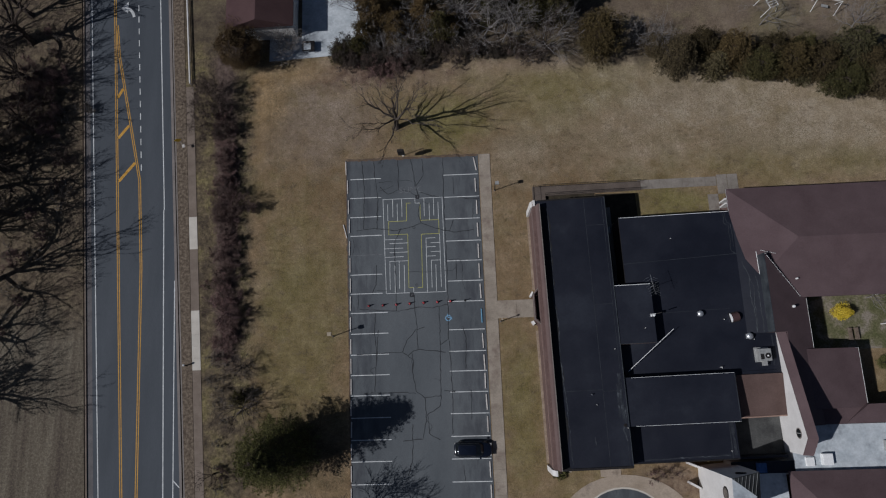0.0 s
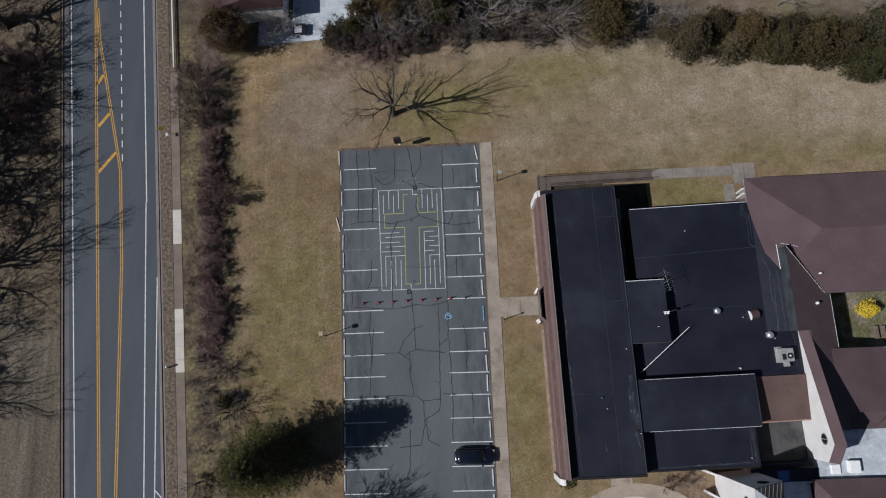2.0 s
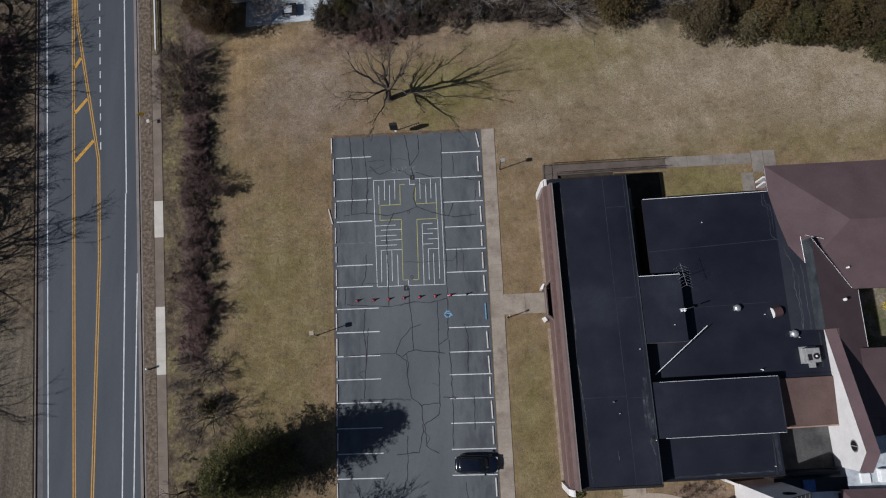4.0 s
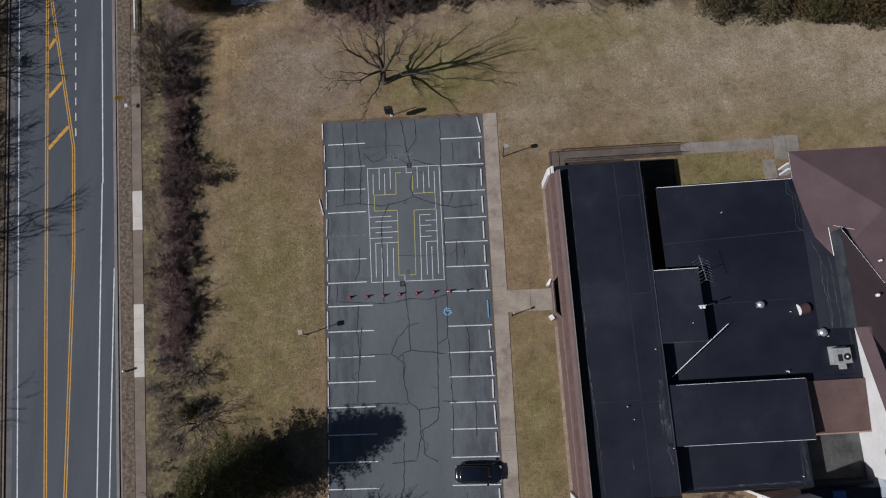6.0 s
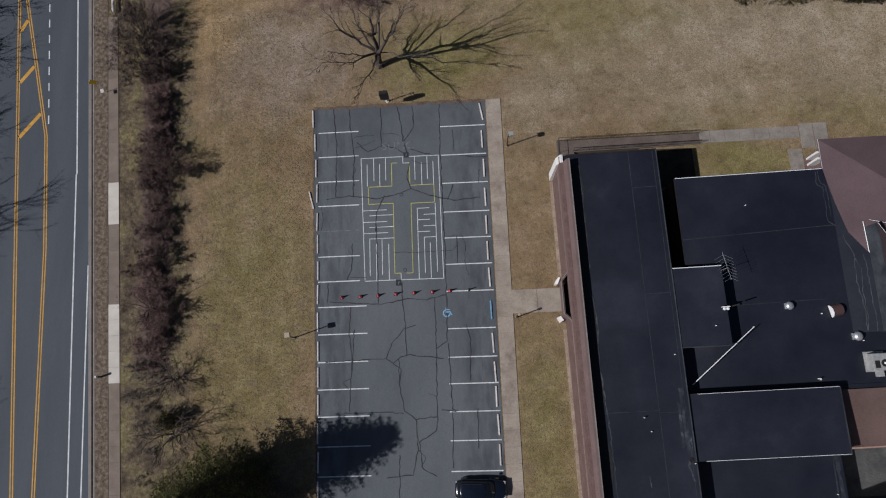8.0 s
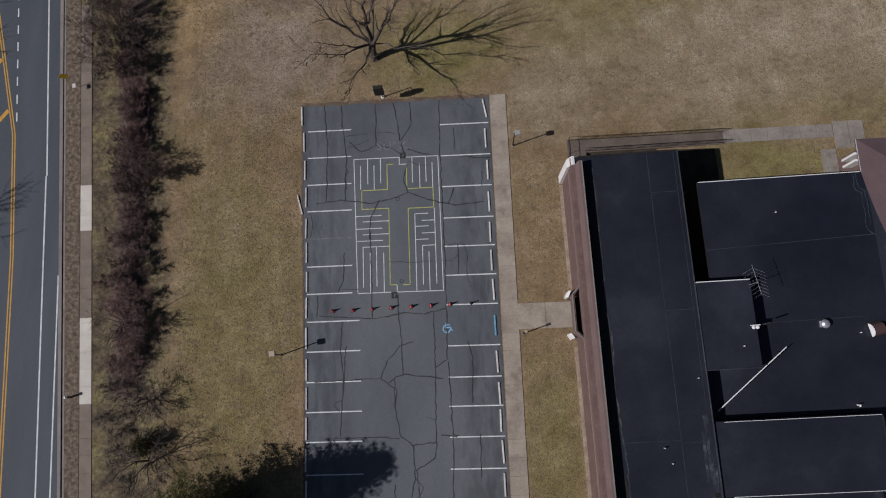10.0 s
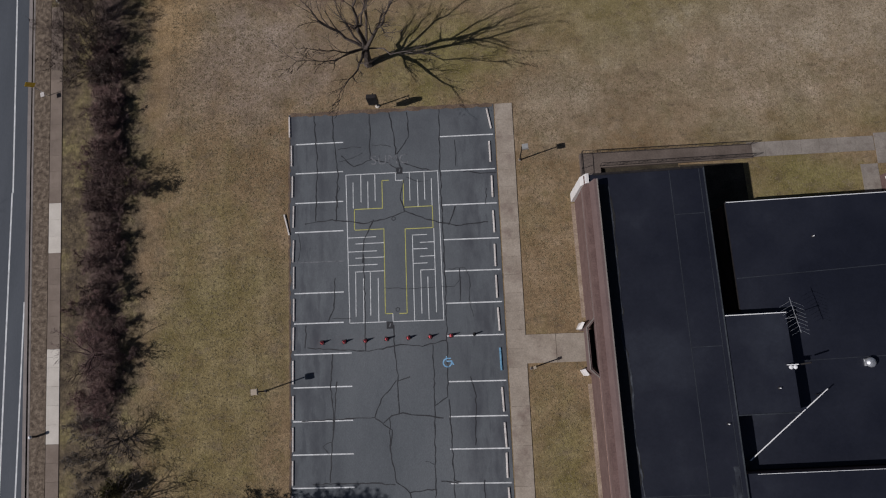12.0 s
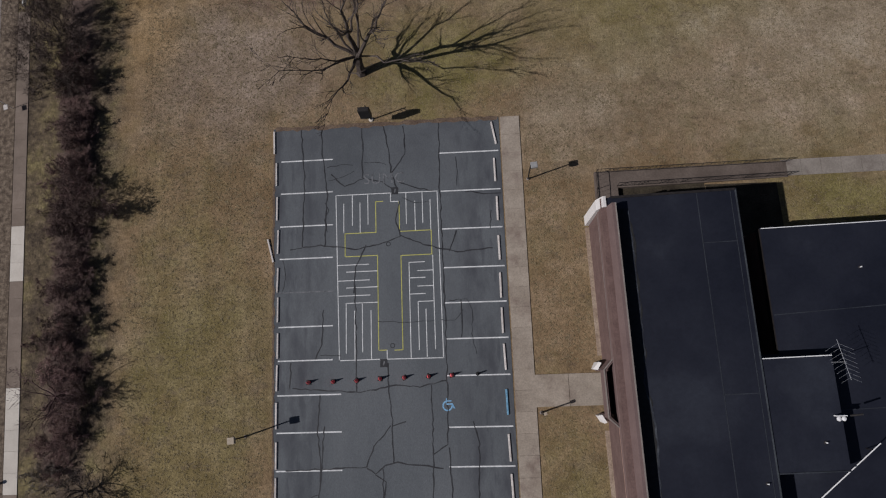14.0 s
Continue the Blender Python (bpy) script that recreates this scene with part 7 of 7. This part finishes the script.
def railing(pts, h=0.95):
    root = thing("railing", pose(0, 0, 0), "black metal railing along the ramp", "railing", "ramp railings")
    for (ax, ay, az), (bx, by, bz) in zip(pts, pts[1:]):
        L = math.hypot(bx - ax, by - ay)
        part("top_rail", rod((ax, ay, az + h), (bx, by, bz + h), 0.025, sides=6), DARK_METAL, root)
        part("bottom_rail", rod((ax, ay, az + 0.12), (bx, by, bz + 0.12), 0.02, sides=6), DARK_METAL, root)
        n = max(1, int(L / 0.32))
        for k in range(n + 1):
            t = k / n
            x, y, z = ax + (bx - ax) * t, ay + (by - ay) * t, az + (bz - az) * t
            post = k % 5 == 0
            part("post" if post else "baluster", rod((x, y, z - 0.02), (x, y, z + h), 0.025 if post else 0.011, sides=4), DARK_METAL, root)
    return root


railing([(12.4, 17.5, 0.5), (12.4, 20.45, 0.5), (26.9, 20.65, 0.06)])
railing([(13.95, 19.3, 0.45), (26.9, 19.55, 0.06)])

# benches and a white pergola in the courtyard
for x in (51.0, 51.8):
    _bn = thing("bench", pose(x, -0.9, 0, 0, 0, 90), "dark wooden slatted bench in the courtyard", "bench", "courtyard benches")
    for k in range(5):
        part("slat", box(-0.75, -0.25 + 0.11 * k, 0.42, 0.75, -0.17 + 0.11 * k, 0.45), WOOD_GREY, _bn)
    for s in (-0.65, 0.65):
        part("leg", box(s - 0.04, -0.24, 0, s + 0.04, 0.26, 0.42), WOOD_GREY, _bn)
_tl = thing("pergola", pose(55.2, 0, 0), "white painted timber pergola over the court", "pergola")
for y in (-3.6, 0.2, 4.0):
    part("post", box(-0.06, y - 0.06, 0, 0.06, y + 0.06, 2.5), WHITE_WALL, _tl)
    part("cross_beam", box(-0.1, y - 0.08, 2.5, 3.4, y + 0.08, 2.68), WHITE_WALL, _tl)
part("beam", box(-0.35, -4.0, 2.68, 0.1, 4.4, 2.85), WHITE_WALL, _tl)
add("court_lawn", box(45.4, -2.8, -0.05, 60, 4.0, 0.012), material("court_grass", [(0.36, (0.085, 0.088, 0.035)), (0.5, (0.13, 0.12, 0.065)), (0.62, (0.22, 0.19, 0.15))], 0.5, 5, (4, 0.35), 0.95), None,
    "green courtyard grass with bare patches", "lawn", kind="structure")

# ---- the neighbours to the north ----
house = thing("house", pose(-25.2, 51.5, 0), "white house under a maroon gabled roof", "house")
part("wall", box(-4.4, -6.0, 0, 4.6, 6, 3.9), WHITE_WALL, house)
part("roof", prism([(-4.8, -6.4), (0.2, -6.4), (0.2, 6.4), (-4.8, 6.4)], 3.8, [3.9, 6.0, 6.0, 3.9]), DARK_SHINGLE, house)
part("roof", prism([(0.2, -6.4), (5.0, -6.4), (5.0, 6.4), (0.2, 6.4)], 3.8, [6.0, 3.9, 3.9, 6.0]), DARK_SHINGLE, house)
part("gable", prism([(-4.4, -6.1), (4.6, -6.1), (4.6, -6.02), (-4.4, -6.02)], 3.8, 3.9), WHITE_WALL, house)
add("yard_paving", prism([(-24.8, 41.9), (-10.2, 42.4), (-10.2, 62), (-20.0, 62), (-20.0, 45.5), (-24.8, 45.5)], -0.05, 0.03), WHITE_ROOF, None, "very pale concrete yard beside the house", "paving", kind="structure")
_gz = thing("garden_table", pose(-18.8, 43.6, 0.03), "dark square table in the shaded yard", "table")
part("top", box(-0.9, -0.8, 0.72, 0.9, 0.8, 0.78, 0.02), DARK_METAL, _gz)
part("cloth", box(-0.7, -0.6, 0.78, 0.35, 0.45, 0.80, 0.01), WHITE_ROOF, _gz, "pale cloth spread over the top")
for sx in (-0.8, 0.8):
    for sy in (-0.7, 0.7):
        part("leg", box(sx - 0.03, sy - 0.03, 0, sx + 0.03, sy + 0.03, 0.72), DARK_METAL, _gz)
_bc = thing("tarpaulin_pile", pose(-13.4, 52.6, 0.03), "blue tarpaulin over a low stack in the yard", "tarpaulin")
part("cover", box(-1.6, -1.2, 0, 1.6, 1.2, 1.1, 0.2), BLUE_TARP, _bc)
part("rope", box(-1.62, -0.05, 0.0, 1.62, 0.05, 1.12, 0.02), WHITE_METAL, _bc)
# white fence along the road
_fc = thing("fence", pose(0, 0, 0), "low white rail fence along the road walk", "fence")
for k in range(7):
    y = 39.0 + 3.8 * k
    x = -36.45 - 0.082 * (y - 39)
    part("post", box(x - 0.06, y - 0.06, 0, x + 0.06, y + 0.06, 0.5), WHITE_WALL, _fc)
    if k < 6:
        for z in (0.18, 0.36):
            part("rail", rod((x, y, z), (x - 0.312, y + 3.8, z), 0.06, sides=4), WHITE_WALL, _fc)
        part("top_board", prism([(x - 0.08, y), (x + 0.08, y), (x - 0.232, y + 3.8), (x - 0.392, y + 3.8)], 0.5, 0.54), WHITE_WALL, _fc)
# play frame in a garden
_pf = thing("play_frame", pose(47.0, 45.5, 0, 0, 0, 20), "white metal climbing frame in a back garden", "play frame")
for sx in (-1.2, 1.2):
    for sy in (-1.0, 1.0):
        part("leg", rod((sx, sy, 0), (sx * 0.5, sy, 2.0), 0.05, sides=6), WHITE_METAL, _pf)
for k in range(6):
    part("bar", rod((-0.6, -1.0 + 0.4 * k, 2.0), (0.6, -1.0 + 0.4 * k, 2.0), 0.04, sides=6), WHITE_METAL, _pf)
for sx in (-0.6, 0.6):
    part("top_rail", rod((sx, -1.0, 2.0), (sx, 1.0, 2.0), 0.05, sides=6), WHITE_METAL, _pf)
_sw = thing("garden_swing", pose(55.0, 45.0, 0, 0, 0, -15), "white metal swing frame in a back garden", "swing")
for sx in (-1.6, 1.6):
    for sy in (-0.9, 0.9):
        part("leg", rod((sx, sy, 0), (sx, 0, 2.1), 0.045, sides=6), WHITE_METAL, _sw)
part("beam", rod((-1.7, 0, 2.1), (1.7, 0, 2.1), 0.05, sides=6), WHITE_METAL, _sw)
part("seat", box(-0.45, -0.2, 0.5, 0.45, 0.2, 0.58, 0.02), GREY_METAL, _sw)


# ---- dry tufts scattered over the lawns ----
def grass_tufts(name, areas, per_m2, seed, label):
    """Small tufts of bent dry blades over rectangles of lawn; far too many to count."""
    rng = random.Random(seed)
    verts, faces = [], []
    for x0, y0, x1, y1 in areas:
        for _ in range(int((x1 - x0) * (y1 - y0) * per_m2)):
            x, y = rng.uniform(x0, x1), rng.uniform(y0, y1)
            for _ in range(3):
                a = rng.uniform(0, 6.283)
                l, h, w = rng.uniform(0.06, 0.16), rng.uniform(0.02, 0.07), rng.uniform(0.012, 0.03)
                c, s = math.cos(a), math.sin(a)
                o = len(verts)
                verts.extend(((x - s * w, y + c * w, 0.005), (x + s * w, y - c * w, 0.005), (x + c * l, y + s * l, h)))
                faces.append((o, o + 1, o + 2))
    me = bpy.data.meshes.new(name)
    me.from_pydata(verts, [], faces)
    me.materials.append(DRY_GRASS)
    return tagged(new(name, me), label, "grass", kind="stuff")


grass_tufts("grass_tufts", ((-25.5, -18, -13.8, 26), (-25, 26, 50, 38), (7.0, 6, 11.3, 25), (7.0, -17, 11.5, 2.6), (11.5, 21.2, 60, 28), (26.5, 15.0, 36, 19.2)), 19, 12, "dry tan grass tufts over the lawn")
